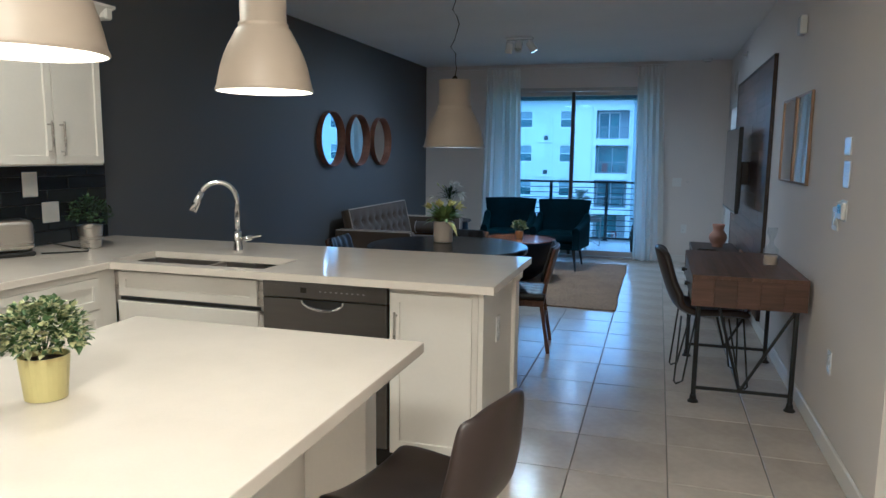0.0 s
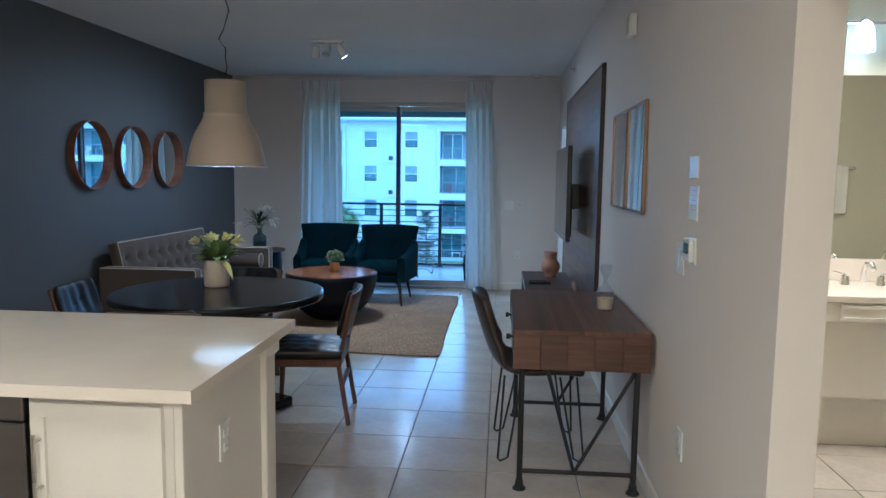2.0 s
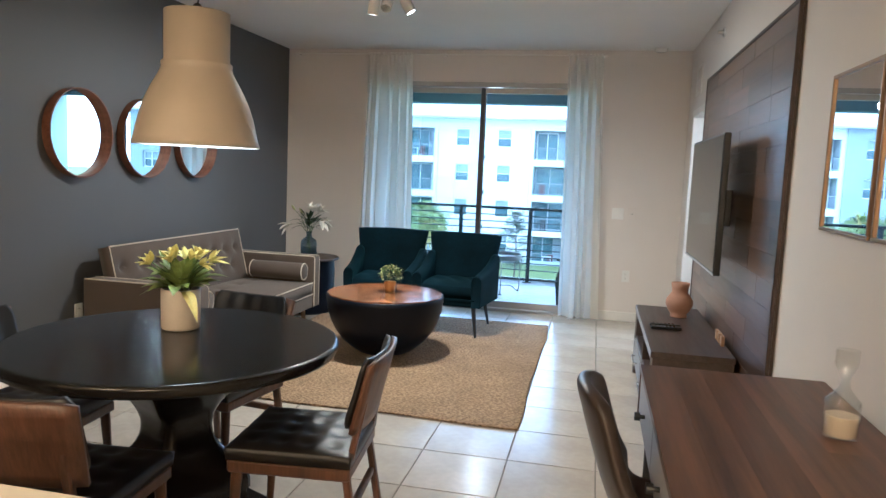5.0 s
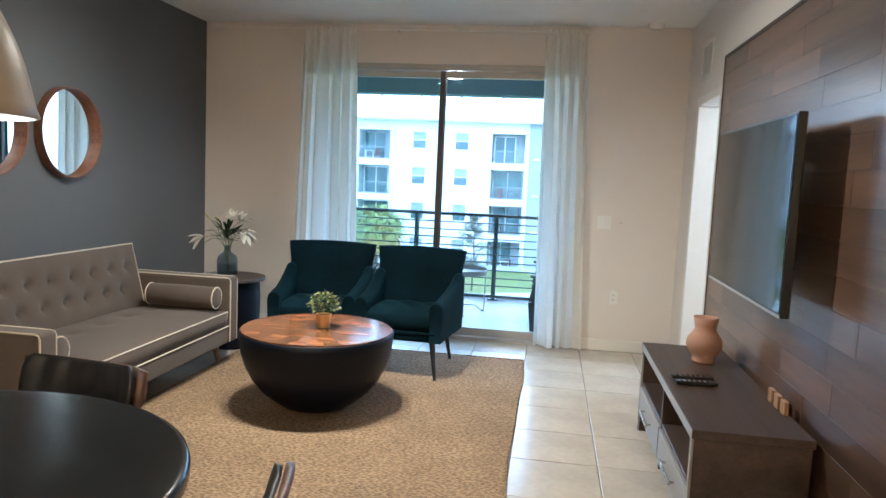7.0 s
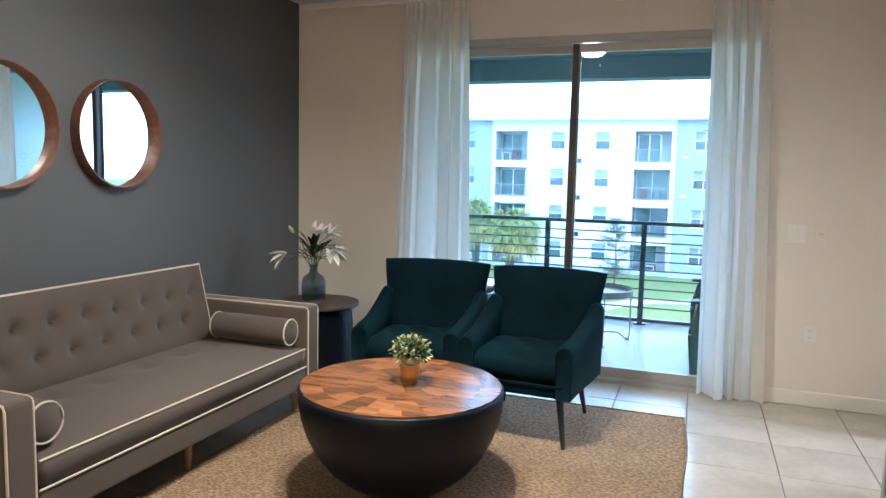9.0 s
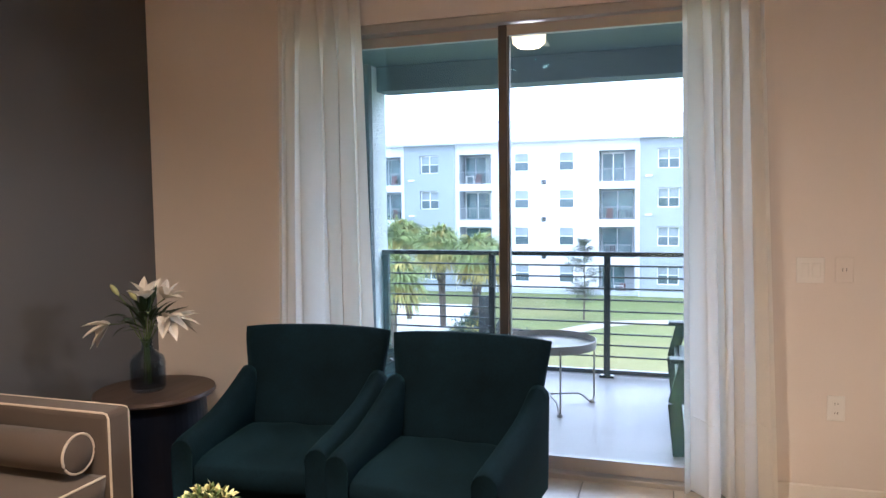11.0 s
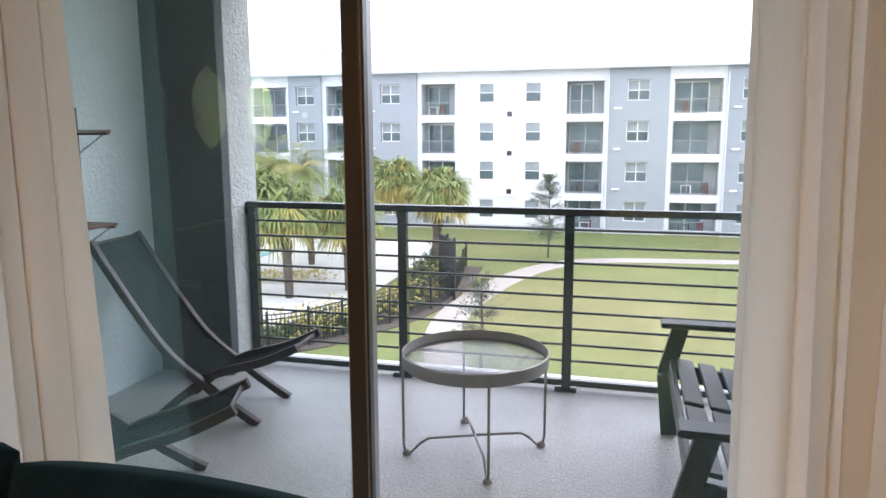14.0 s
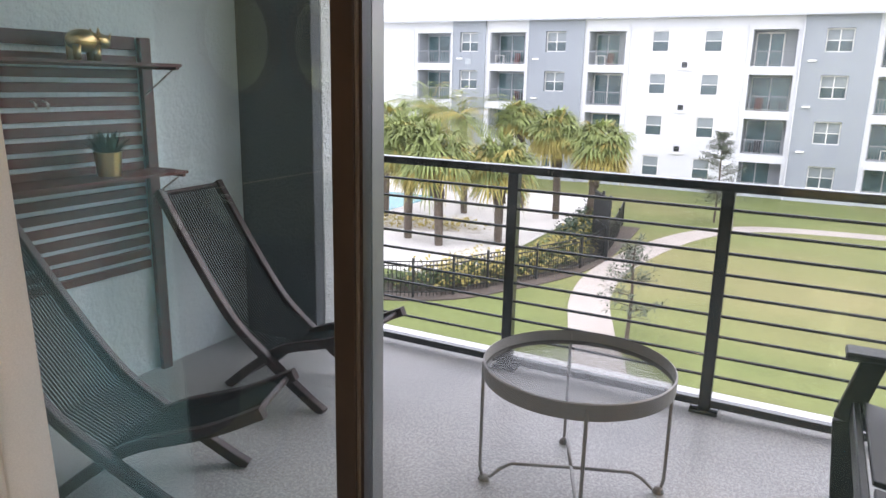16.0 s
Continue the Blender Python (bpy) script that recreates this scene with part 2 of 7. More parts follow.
M["velvet"].node_tree.nodes["Principled BSDF"].inputs["Sheen Tint"].default_value = (0.18, 0.52, 0.62, 1)
M["bowl"] = paint("dark navy metal", (0.005, 0.0075, 0.016), 0.42, 0.15, 3, 60, 0.03)
for key in ("velvet", "sofacloth", "bowl"):
    M[key].node_tree.nodes["Principled BSDF"].inputs["Specular IOR Level"].default_value = 0.2
M["velvet"].node_tree.nodes["Principled BSDF"].inputs["Specular IOR Level"].default_value = 0.06
M["rug"] = woven("jute braid", (0.395, 0.275, 0.158), (0.12, 0.072, 0.036))
M["drumtop"] = wood("amber parquet top", (0.10, 0.034, 0.012), (0.46, 0.205, 0.076), 0.2, "x", 1.2, rand=0.6)
M["legwood"] = wood("light beech leg", (0.30, 0.17, 0.08), (0.48, 0.30, 0.16), 0.45, "z", 1.2)
M["curtain"] = cloth_through("white curtain cloth", (0.93, 0.92, 0.87), 0.6)
M["alu"] = paint("grey aluminium", (0.43, 0.425, 0.42), 0.4, 0.05, 3, 60, 0.02, metal=0.4)
M["bronze"] = paint("dark bronze", (0.072, 0.073, 0.079), 0.36, 0.1, 3, 60, 0.03, metal=0.1)
# both door panes carry a little painted haze, the fixed one more reflection
M["glass"] = pane_glass("door glass", gloss=(0.36, 0.85, 1.0), veil=0.010, base=0.022)
M["veilglass"] = pane_glass("veiled door glass", (0.95, 0.985, 0.985), gloss=(0.36, 0.85, 1.0), veil=0.008, base=0.075)
M["clearglass"] = pane_glass("clear glass", (0.95, 0.96, 0.96), 1.0)
M["smokeglass"] = pane_glass("grey vase glass", (0.70, 0.75, 0.80), 1.0)
M["mirror"] = paint("mirror silver", (0.92, 0.93, 0.93), 0.01, 0.0, 1, 10, 0, metal=1.0)
M["mirror"].node_tree.nodes["Principled BSDF"].inputs["Roughness"].default_value = 0.005
for lk in list(M["mirror"].node_tree.links):
    if lk.to_socket.name == "Roughness":
        M["mirror"].node_tree.links.remove(lk)
M["walnutrim"] = wood("mirror rim veneer", (0.10, 0.040, 0.020), (0.22, 0.095, 0.05), 0.45, "y", 2)
M["screen"] = paint("dark screen", (0.010, 0.011, 0.012), 0.06, 0.05, 2, 20, 0)
M["gold"] = paint("brushed gold", (0.62, 0.44, 0.20), 0.3, 0.06, 3, 80, 0.02, metal=1.0)
M["goldwood"] = paint("gilt picture moulding", (0.32, 0.215, 0.115), 0.35, 0.1, 6, 90, 0.1, metal=0.5)
M["terracotta"] = paint("terracotta clay", (0.40, 0.235, 0.165), 0.8, 0.1, 5, 90, 0.2)
M["ceramic"] = paint("off-white ceramic", (0.62, 0.55, 0.46), 0.55, 0.06, 6, 150, 0.15)
M["limepot"] = paint("lime enamel", (0.52, 0.47, 0.16), 0.45, 0.05, 3, 60, 0.02)
M["leaf"] = paint("leaf green", (0.095, 0.155, 0.045), 0.5, 0.3, 20, 90, 0.1)
M["leafpale"] = paint("pale leaf tip", (0.50, 0.52, 0.24), 0.5, 0.25, 20, 90, 0.1)
M["leaflime"] = paint("yellow-green leaf", (0.22, 0.285, 0.065), 0.45, 0.3, 20, 90, 0.1)
M["leafdark"] = paint("dark leaf green", (0.022, 0.048, 0.020), 0.45, 0.3, 20, 90, 0.1)
M["yellowpetal"] = paint("yellow petal", (0.74, 0.66, 0.20), 0.6, 0.15, 20, 90, 0.1)
M["whitepetal"] = paint("white petal", (0.80, 0.77, 0.70), 0.6, 0.1, 20, 90, 0.1)
M["plastic"] = paint("white plastic", (0.82, 0.82, 0.80), 0.10, 0.02, 2, 40, 0)
M["wax"] = paint("cream wax", (0.74, 0.62, 0.48), 0.6, 0.04, 5, 60, 0.05)
M["stucco"] = paint("teal-grey stucco", (0.72, 0.81, 0.83), 0.92, 0.08, 2, 38, 0.9, dist=0.012)
M["stuccodark"] = paint("dark pier stucco", (0.095, 0.103, 0.113), 0.92, 0.08, 2, 55, 0.9, dist=0.012)
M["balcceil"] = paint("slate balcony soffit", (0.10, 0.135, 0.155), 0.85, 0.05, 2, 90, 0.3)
def knockdown(name, base, fleck, rough=0.5):
    """Trowelled texture: flat raised islands over a slightly darker, rougher ground."""
    m, nt, b = nodes_of(name)
    v = coords(nt)
    n1, n2, n3 = noise_of(nt, v, 1.6, 4), noise_of(nt, v, 88, 5, 0.65), noise_of(nt, v, 320, 3)
    isl_ = ramp(nt, n2, [(0.485, (0, 0, 0)), (0.585, (1, 1, 1))])
    mx = nt.nodes.new("ShaderNodeMix")
    mx.data_type = "RGBA"
    mx.inputs[6].default_value, mx.inputs[7].default_value = (*base, 1), (*fleck, 1)
    nt.links.new(isl_, mx.inputs[0])
    c = multiply(nt, mx.outputs[2], ramp(nt, n1, [(0.3, (0.74, 0.74, 0.73)), (0.7, (1, 1, 1))]))
    c = multiply(nt, c, ramp(nt, n3, [(0.3, (0.86, 0.86, 0.86)), (0.7, (1, 1, 1))]))
    nt.links.new(c, b.inputs["Base Color"])
    value(nt, b, "Roughness", n2, rough + 0.14, rough - 0.12)
    bump_to(nt, b, isl_, 0.45, 0.002)
    return m


M["concrete"] = knockdown("textured grey concrete", (0.385, 0.385, 0.385), (0.61, 0.61, 0.605), 0.30)
M["curb"] = paint("pale concrete kerb", (0.72, 0.73, 0.74), 0.8, 0.08, 3, 50, 0.3)
M["roughstucco"] = paint("rough pale stucco", (0.62, 0.64, 0.65), 0.92, 0.12, 3, 34, 1.0, dist=0.03)
M["rail"] = paint("charcoal rail paint", (0.024, 0.028, 0.031), 0.16, 0.1, 3, 60, 0.03)
M["rail"].node_tree.nodes["Principled BSDF"].inputs["Specular IOR Level"].default_value = 0.7
M["redwood"] = wood("mahogany-stained slat", (0.060, 0.012, 0.009), (0.165, 0.034, 0.026), 0.5, "y", 1.4, rand=0.25)
M["darkwood"] = wood("dark outdoor wood", (0.006, 0.0055, 0.0055), (0.018, 0.014, 0.0135), 0.38, "x", 1.4)
M["darkwood"].node_tree.nodes["Principled BSDF"].inputs["Specular IOR Level"].default_value = 0.22
M["loungewood"] = wood("mahogany lounge frame", (0.012, 0.0042, 0.004), (0.046, 0.012, 0.0105), 0.42, "x", 1.4)
M["rope"] = paint("black cord", (0.010, 0.012, 0.013), 0.85, 0.15, 8, 300, 0.5)
M["greymetal"] = paint("grey powder coat", (0.30, 0.295, 0.285), 0.45, 0.05, 3, 120, 0.04)
M["bathwall"] = paint("pale green wall paint", (0.60, 0.58, 0.43), 0.6, 0.03, 1, 160, 0.1)
M["towel"] = paint("white terry", (0.80, 0.78, 0.72), 0.95, 0.05, 8, 300, 0.6, dist=0.004)
M["bldwhite"] = paint("white render", (0.66, 0.66, 0.67), 0.9, 0.04, 0.2, 4, 0.1)
M["bldblue"] = paint("blue-grey render", (0.30, 0.322, 0.345), 0.9, 0.05, 0.2, 4, 0.1)
M["roof"] = paint("pale membrane roof", (0.50, 0.51, 0.53), 0.7, 0.05, 0.2, 4, 0.05)
M["recess"] = paint("balcony back wall", (0.42, 0.44, 0.46), 0.9, 0.1, 0.3, 4, 0.05)
M["bldblind"] = paint("half-drawn window blind", (0.25, 0.28, 0.29), 0.35, 0.2, 0.5, 2, 0)
M["bldrail"] = paint("far balcony rail", (0.28, 0.29, 0.30), 0.5, 0.05, 2, 20, 0)
M["teal"] = paint("teal balcony glazing", (0.10, 0.17, 0.18), 0.08, 0.35, 0.7, 2, 0)
M["deck"] = paint("pale pool deck", (0.60, 0.57, 0.53), 0.9, 0.06, 0.4, 6, 0.1)
M["bldglass"] = paint("far window glass", (0.085, 0.125, 0.135), 0.08, 0.25, 0.5, 2, 0)
def lawn():
    """Mown grass with broad dry patches, mower-scale streaks and a fine tuft relief."""
    m, nt, b = nodes_of("mown lawn")
    v = coords(nt)
    n1, n2, n3 = noise_of(nt, v, 0.045, 4, 0.55), noise_of(nt, v, 0.5, 5), noise_of(nt, v, 7.0, 4)
    c = multiply(nt, ramp(nt, n1, [(0.42, (0.160, 0.190, 0.052)), (0.55, (0.20, 0.195, 0.066)), (0.78, (0.275, 0.22, 0.10))]), ramp(nt, n2, [(0.3, (0.80, 0.82, 0.78)), (0.7, (1, 1, 1))]))
    c = multiply(nt, c, ramp(nt, n3, [(0.3, (0.75, 0.75, 0.72)), (0.7, (1, 1, 1))]))
    nt.links.new(c, b.inputs["Base Color"])
    b.inputs["Roughness"].default_value = 0.95
    bump_to(nt, b, n3, 0.6, 0.06)
    return m


M["grass"] = lawn()
M["path"] = paint("pale concrete path", (0.36, 0.32, 0.28), 0.9, 0.08, 0.4, 6, 0.1)
M["mulch"] = paint("dark mulch", (0.085, 0.065, 0.05), 0.95, 0.25, 0.6, 9, 0.6, dist=0.05)
M["water"] = paint("pool water", (0.16, 0.42, 0.46), 0.08, 0.1, 1, 6, 0.2)
M["bark"] = paint("palm trunk fibre", (0.13, 0.10, 0.075), 0.95, 0.3, 3, 20, 0.8, dist=0.03)
M["frond"] = paint("palm frond", (0.27, 0.32, 0.10), 0.75, 0.4, 1.5, 20, 0.1)
M["frondold"] = paint("yellowed frond", (0.42, 0.34, 0.09), 0.7, 0.3, 1.5, 20, 0.1)
M["shrub"] = paint("hedge leaf", (0.07, 0.105, 0.035), 0.8, 0.4, 1.5, 20, 0.3)
M["pine"] = paint("grey-green needles", (0.125, 0.145, 0.10), 0.9, 0.3, 1.5, 20, 0.3)


# ---- mesh helpers ----
def part(name, bm, material, parent=None, label="", smooth=False, at=None):
    me = bpy.data.meshes.new(name)
    bm.normal_update()
    bm.to_mesh(me)
    bm.free()
    me.materials.append(M[material] if isinstance(material, str) else material)
    if smooth:
        me.shade_smooth()
    ob = new(name, me)
    if parent is not None:
        ob.parent = parent
    if at is not None:
        ob.matrix_basis = at
    if label:
        ob["label"] = label
    return ob


def thing(name, label, category, m=None, group="", kind=""):
    ob = new(name)
    ob.empty_display_size = 0.1
    if m is not None:
        ob.matrix_basis = m
    return tagged(ob, label, category, group, kind)


def setting(ob, label="", category=""):
    return tagged(ob, label, category, "", "structure")


def box(bm, c, s, bev=0.0, rot=(0, 0, 0), seg=1):
    m = Matrix.LocRotScale(Vector(c), Euler([radians(a) for a in rot]), Vector(s))
    vs = bmesh.ops.create_cube(bm, size=1, matrix=m)["verts"]
    if bev:
        es = list({e for v in vs for e in v.link_edges})
        bmesh.ops.bevel(bm, geom=es, offset=bev, segments=seg, affect="EDGES", profile=0.5)
    return bm


def span(bm, a, b, bev=0.0, seg=1):
    return box(bm, [(p + q) / 2 for p, q in zip(a, b)], [abs(q - p) for p, q in zip(a, b)], bev, seg=seg)


def nb():
    return bmesh.new()


def B(a, b, bev=0.0, seg=1):
    return span(bmesh.new(), a, b, bev, seg)


def rod(bm, p, q, r0, r1=None, n=12):
    r1 = r0 if r1 is None else r1
    p, q = Vector(p), Vector(q)
    d = q - p
    m = Matrix.Translation((p + q) / 2) @ d.to_track_quat("Z", "Y").to_matrix().to_4x4()
    bmesh.ops.create_cone(bm, cap_ends=True, segments=n, radius1=r0, radius2=r1, depth=d.length, matrix=m)
    return bm


def beam(bm, p, q, w, h, bev=0.0, up=(0, 0, 1)):
    """A squared bar from p to q, w wide across and h thick along up."""
    p, q, up = Vector(p), Vector(q), Vector(up)
    z = (q - p).normalized()
    x = up.cross(z).normalized()
    y = z.cross(x)
    m = Matrix.Translation((p + q) / 2) @ Matrix((x, y, z)).transposed().to_4x4() @ Matrix.Diagonal((w, h, (q - p).length, 1))
    vs = bmesh.ops.create_cube(bm, size=1, matrix=m)["verts"]
    if bev:
        es = list({e for v in vs for e in v.link_edges})
        bmesh.ops.bevel(bm, geom=es, offset=bev, segments=1, affect="EDGES")
    return bm


def lathe(bm, prof, n=32, c=(0, 0, 0), closed=False):
    """Turns a profile of (radius, height) round the z axis."""
    rings = []
    for r, z in prof:
        if r < 1e-6:
            rings.append([bm.verts.new((c[0], c[1], c[2] + z))])
        else:
            rings.append([bm.verts.new((c[0] + r * math.cos(2 * math.pi * i / n), c[1] + r * math.sin(2 * math.pi * i / n), c[2] + z)) for i in range(n)])
    pairs = list(zip(rings, rings[1:])) + ([(rings[-1], rings[0])] if closed else [])
    for a, b in pairs:
        for i in range(n):
            j = (i + 1) % n
            if len(a) == 1 and len(b) == 1:
                continue
            if len(a) == 1:
                bm.faces.new((a[0], b[i], b[j]))
            elif len(b) == 1:
                bm.faces.new((a[i], b[0], a[j]))
            else:
                bm.faces.new((a[i], b[i], b[j], a[j]))
    bmesh.ops.recalc_face_normals(bm, faces=bm.faces)
    return bm


def tube(bm, pts, r, n=8, closed=False):
    """A round cord along points."""
    pts = [Vector(p) for p in pts]
    rings = []
    up = Vector((0.01, 0.02, 1))
    k = len(pts)
    for i, p in enumerate(pts):
        a, b = (pts[i - 1], pts[(i + 1) % k]) if closed else (pts[max(0, i - 1)], pts[min(k - 1, i + 1)])
        t = (b - a).normalized()
        x = up.cross(t)
        x = x.normalized() if x.length > 1e-4 else Vector((1, 0, 0))
        y = t.cross(x).normalized()
        rr = r[i] if isinstance(r, (list, tuple)) else r
        rings.append([bm.verts.new(p + (x * math.cos(2 * math.pi * j / n) + y * math.sin(2 * math.pi * j / n)) * rr) for j in range(n)])
        up = y if abs(t.z) > 0.95 else Vector((0.01, 0.02, 1))
    for i in range(k if closed else k - 1):
        a, b = rings[i], rings[(i + 1) % k]
        for j in range(n):
            bm.faces.new((a[j], a[(j + 1) % n], b[(j + 1) % n], b[j]))
    if not closed:
        bm.faces.new(rings[0][::-1])
        bm.faces.new(rings[-1])
    return bm


def cushion(bm, sx, sy, th, tufts=(), dent=0.02, nx=28, ny=28, puff=0.3, m=Matrix()):
    """A padded slab centred on its middle, its top bulged and drawn in at the tufts."""
    top = {}
    for i in range(nx + 1):
        for j in range(ny + 1):
            u, w = 2 * i / nx - 1, 2 * j / ny - 1
            z = th * (1 - puff + puff * (1 - abs(u) ** 5) * (1 - abs(w) ** 5))
            x, y = u * sx / 2, w * sy / 2
            for tx, ty in tufts:
                d2 = ((x - tx) ** 2 + (y - ty) ** 2)
                z -= dent * math.exp(-d2 / 0.0011) + dent * 0.6 * math.exp(-d2 / 0.006)
            top[i, j] = bm.verts.new(m @ Vector((x, y, z)))
    for i in range(nx):
        for j in range(ny):
            bm.faces.new((top[i, j], top[i + 1, j], top[i + 1, j + 1], top[i, j + 1]))
    ring = [(i, 0) for i in range(nx)] + [(nx, j) for j in range(ny)] + [(i, ny) for i in range(nx, 0, -1)] + [(0, j) for j in range(ny, 0, -1)]
    low = [bm.verts.new(m @ Vector(((2 * i / nx - 1) * sx / 2 * 0.985, (2 * j / ny - 1) * sy / 2 * 0.985, 0))) for i, j in ring]
    k = len(ring)
    for a in range(k):
        bm.faces.new((top[ring[a]], low[a], low[(a + 1) % k], top[ring[(a + 1) % k]]))
    bm.faces.new(low[::-1])
    return bm


def leafblade(bm, base, way, length, width, droop=0.3, fold=0.15, n=4):
    """One pointed leaf, folded along its rib and bent down."""
    base, way = Vector(base), Vector(way).normalized()
    side = way.cross(Vector((0, 0, 1)))
    side = side.normalized() if side.length > 0.05 else Vector((1, 0, 0))
    up = side.cross(way)
    prev = None
    for i in range(n + 1):
        s = i / n
        mid = base + way * (length * s) - Vector((0, 0, droop * length * s * s))
        w = width * 0.5 * math.sin(math.pi * min(0.98, 0.12 + 0.88 * s)) if i < n else 0.0008
        row = [bm.verts.new(mid - side * w + up * fold * w), bm.verts.new(mid), bm.verts.new(mid + side * w + up * fold * w)]
        if prev:
            for k in (0, 1):
                bm.faces.new((prev[k], prev[k + 1], row[k + 1], row[k]))
        prev = row
    return bm


def holed(bm, u0, u1, v0, v1, holes, w0, w1, axis):
    """A wall slab between w0 and w1 across axis, with openings (u0, u1, v0, v1)."""
    us = sorted({u0, u1, *[h[0] for h in holes], *[h[1] for h in holes]})
    vs = sorted({v0, v1, *[h[2] for h in holes], *[h[3] for h in holes]})
    for a, b in zip(us, us[1:]):
        run = None
        cells = []
        for c, d in zip(vs, vs[1:]):
            full = not any(h[0] <= (a + b) / 2 <= h[1] and h[2] <= (c + d) / 2 <= h[3] for h in holes)
            if full and run is None:
                run = [c, d]
            elif full:
                run[1] = d
            elif run:
                cells.append(run)
                run = None
        if run:
            cells.append(run)
        for c, d in cells:
            if axis == "y":
                span(bm, (a, w0, c), (b, w1, d))
            else:
                span(bm, (w0, a, c), (w1, b, d))
    bmesh.ops.remove_doubles(bm, verts=bm.verts, dist=1e-5)
    return bm


def rnd(a, b):
    return random.uniform(a, b)

# ---- the flat: shell ----
L, R, F, H = -3.04, 1.215, 10.125, 2.74
GROUND = -6.5
setting(part("floor", B((L, -3.0, -0.20), (R + 0.13, F, -0.006)), "grout"), "grey grout bed under the floor tiles", "floor")
setting(part("ceiling", B((L - 0.15, -3.0, H), (5.0, F + 0.2, H + 0.15)), "ceiling"), "white textured ceiling", "ceiling")
setting(part("wall_west", B((L - 0.15, -3.0, -0.2), (L, F, H)), "slate"), "dark slate-grey painted wall", "wall")
setting(part("wall_south", B((L - 0.15, -3.15, -0.2), (5.0, -3.0, H)), "wall"), "greige painted wall behind the kitchen", "wall")
DOORL, DOORR, DOORH = -2.07, 0.36, 2.41
setting(part("wall_north", holed(nb(), L - 0.15, 5.0, -0.2, H + 0.15, [(DOORL, DOORR, -0.2, DOORH)], F, F + 0.16, "y"), "wall"), "greige wall round the sliding balcony door", "wall")
setting(part("wall_east", holed(nb(), -3.0, F, -0.2, H, [(1.95, 2.86, -0.2, 1.98), (8.892, 9.588, -0.2, 2.058)], R, R + 0.12, "x"), "wall"), "greige painted wall with two doorways", "wall")
setting(part("door_sill", B((DOORL, F, -0.2), (DOORR, F + 0.16, -0.012)), "concrete"), "concrete under the balcony door", "sill")


def baseboard(a, b):
    bm = B(a, b, 0.006)
    setting(part("baseboard", bm, "trim"), "white painted baseboard", "baseboard")


baseboard((R - 0.016, 2.88, 0.0), (R - 0.001, 8.83, 0.10))
baseboard((R - 0.016, 9.66, 0.0), (R - 0.001, F - 0.018, 0.10))
baseboard((R - 0.016, -3.0, 0.0), (R - 0.001, 1.93, 0.10))
baseboard((DOORR + 0.05, F - 0.017, 0.0), (R - 0.001, F - 0.001, 0.10))
baseboard((L + 0.001, F - 0.017, 0.0), (DOORL - 0.05, F - 0.001, 0.10))
baseboard((L + 0.001, 3.75, 0.0), (L + 0.016, F - 0.018, 0.10))

# bathroom behind the first doorway
setting(part("bathroom_floor", B((R + 0.13, 1.7, -0.20), (4.95, 5.8, -0.006)), "grout"), "grout bed of the bathroom floor", "floor")
setting(part("bathroom_wall_north", B((R + 0.12, 5.46, -0.2), (4.95, 5.58, H)), "bathwall"), "pale green bathroom wall", "wall")
setting(part("bathroom_wall_south", B((R + 0.12, 1.62, -0.2), (4.95, 1.74, H)), "bathwall"), "pale green bathroom wall with towel rail", "wall")
setting(part("bathroom_wall_east", B((4.90, 1.74, -0.2), (5.0, 5.46, H)), "bathwall"), "pale green bathroom wall", "wall")
setting(part("bathroom_lining", B((R + 0.121, 2.88, 0.0), (R + 0.13, 5.46, H)), "bathwall"), "pale green painted side of the wall", "wall")
# bedroom behind the second doorway
setting(part("bedroom_floor", B((R + 0.13, 7.0, -0.20), (4.95, F, 0.0)), "walnut"), "brown bedroom floor", "floor")
setting(part("bedroom_wall", B((4.0, 7.0, -0.2), (4.1, F, H)), "wall"), "cream bedroom wall", "wall")
setting(part("bedroom_wall_south", B((R + 0.12, 6.9, -0.2), (4.1, 7.0, H)), "wall"), "cream bedroom wall", "wall")


def casing(y0, y1, top, name, label):
    t = thing(name, label, "door frame", kind="structure")
    w = 0.065
    part("jamb", B((R - 0.018, y0 - w, 0), (R + 0.138, y0, top), 0.004), "trim", t)
    part("jamb", B((R - 0.018, y1, 0), (R + 0.138, y1 + w, top), 0.004), "trim", t)
    part("head", B((R - 0.018, y0 - w, top + 0.001), (R + 0.138, y1 + w, top + w), 0.004), "trim", t)
    return t


casing(8.90, 9.58, 2.05, "door_2", "white painted frame of the bedroom doorway")
leaf = thing("bedroom_door", "white panelled bedroom door standing open into the room", "door", pose(R + 0.16, 8.94, 0))
part("leaf", B((0, -0.04, 0.01), (0.74, 0.0, 2.03), 0.003), "trim", leaf)
for z0, z1 in ((0.22, 0.95), (1.1, 1.85)):
    part("panel", B((0.13, -0.052, z0), (0.61, -0.041, z1), 0.005), "trim", leaf)
for z in (0.3, 1.0, 1.75):
    part("hinge", rod(nb(), (-0.006, -0.02, z - 0.04), (-0.006, -0.02, z + 0.04), 0.007, n=8), "darksteel", leaf)
k = part("handle", rod(nb(), (0.68, -0.055, 1.0), (0.58, -0.055, 1.0), 0.009, n=8), "blackmetal", leaf, "black lever handle")
part("rose", rod(nb(), (0.68, -0.04, 1.0), (0.68, -0.058, 1.0), 0.026, n=16), "blackmetal", k)

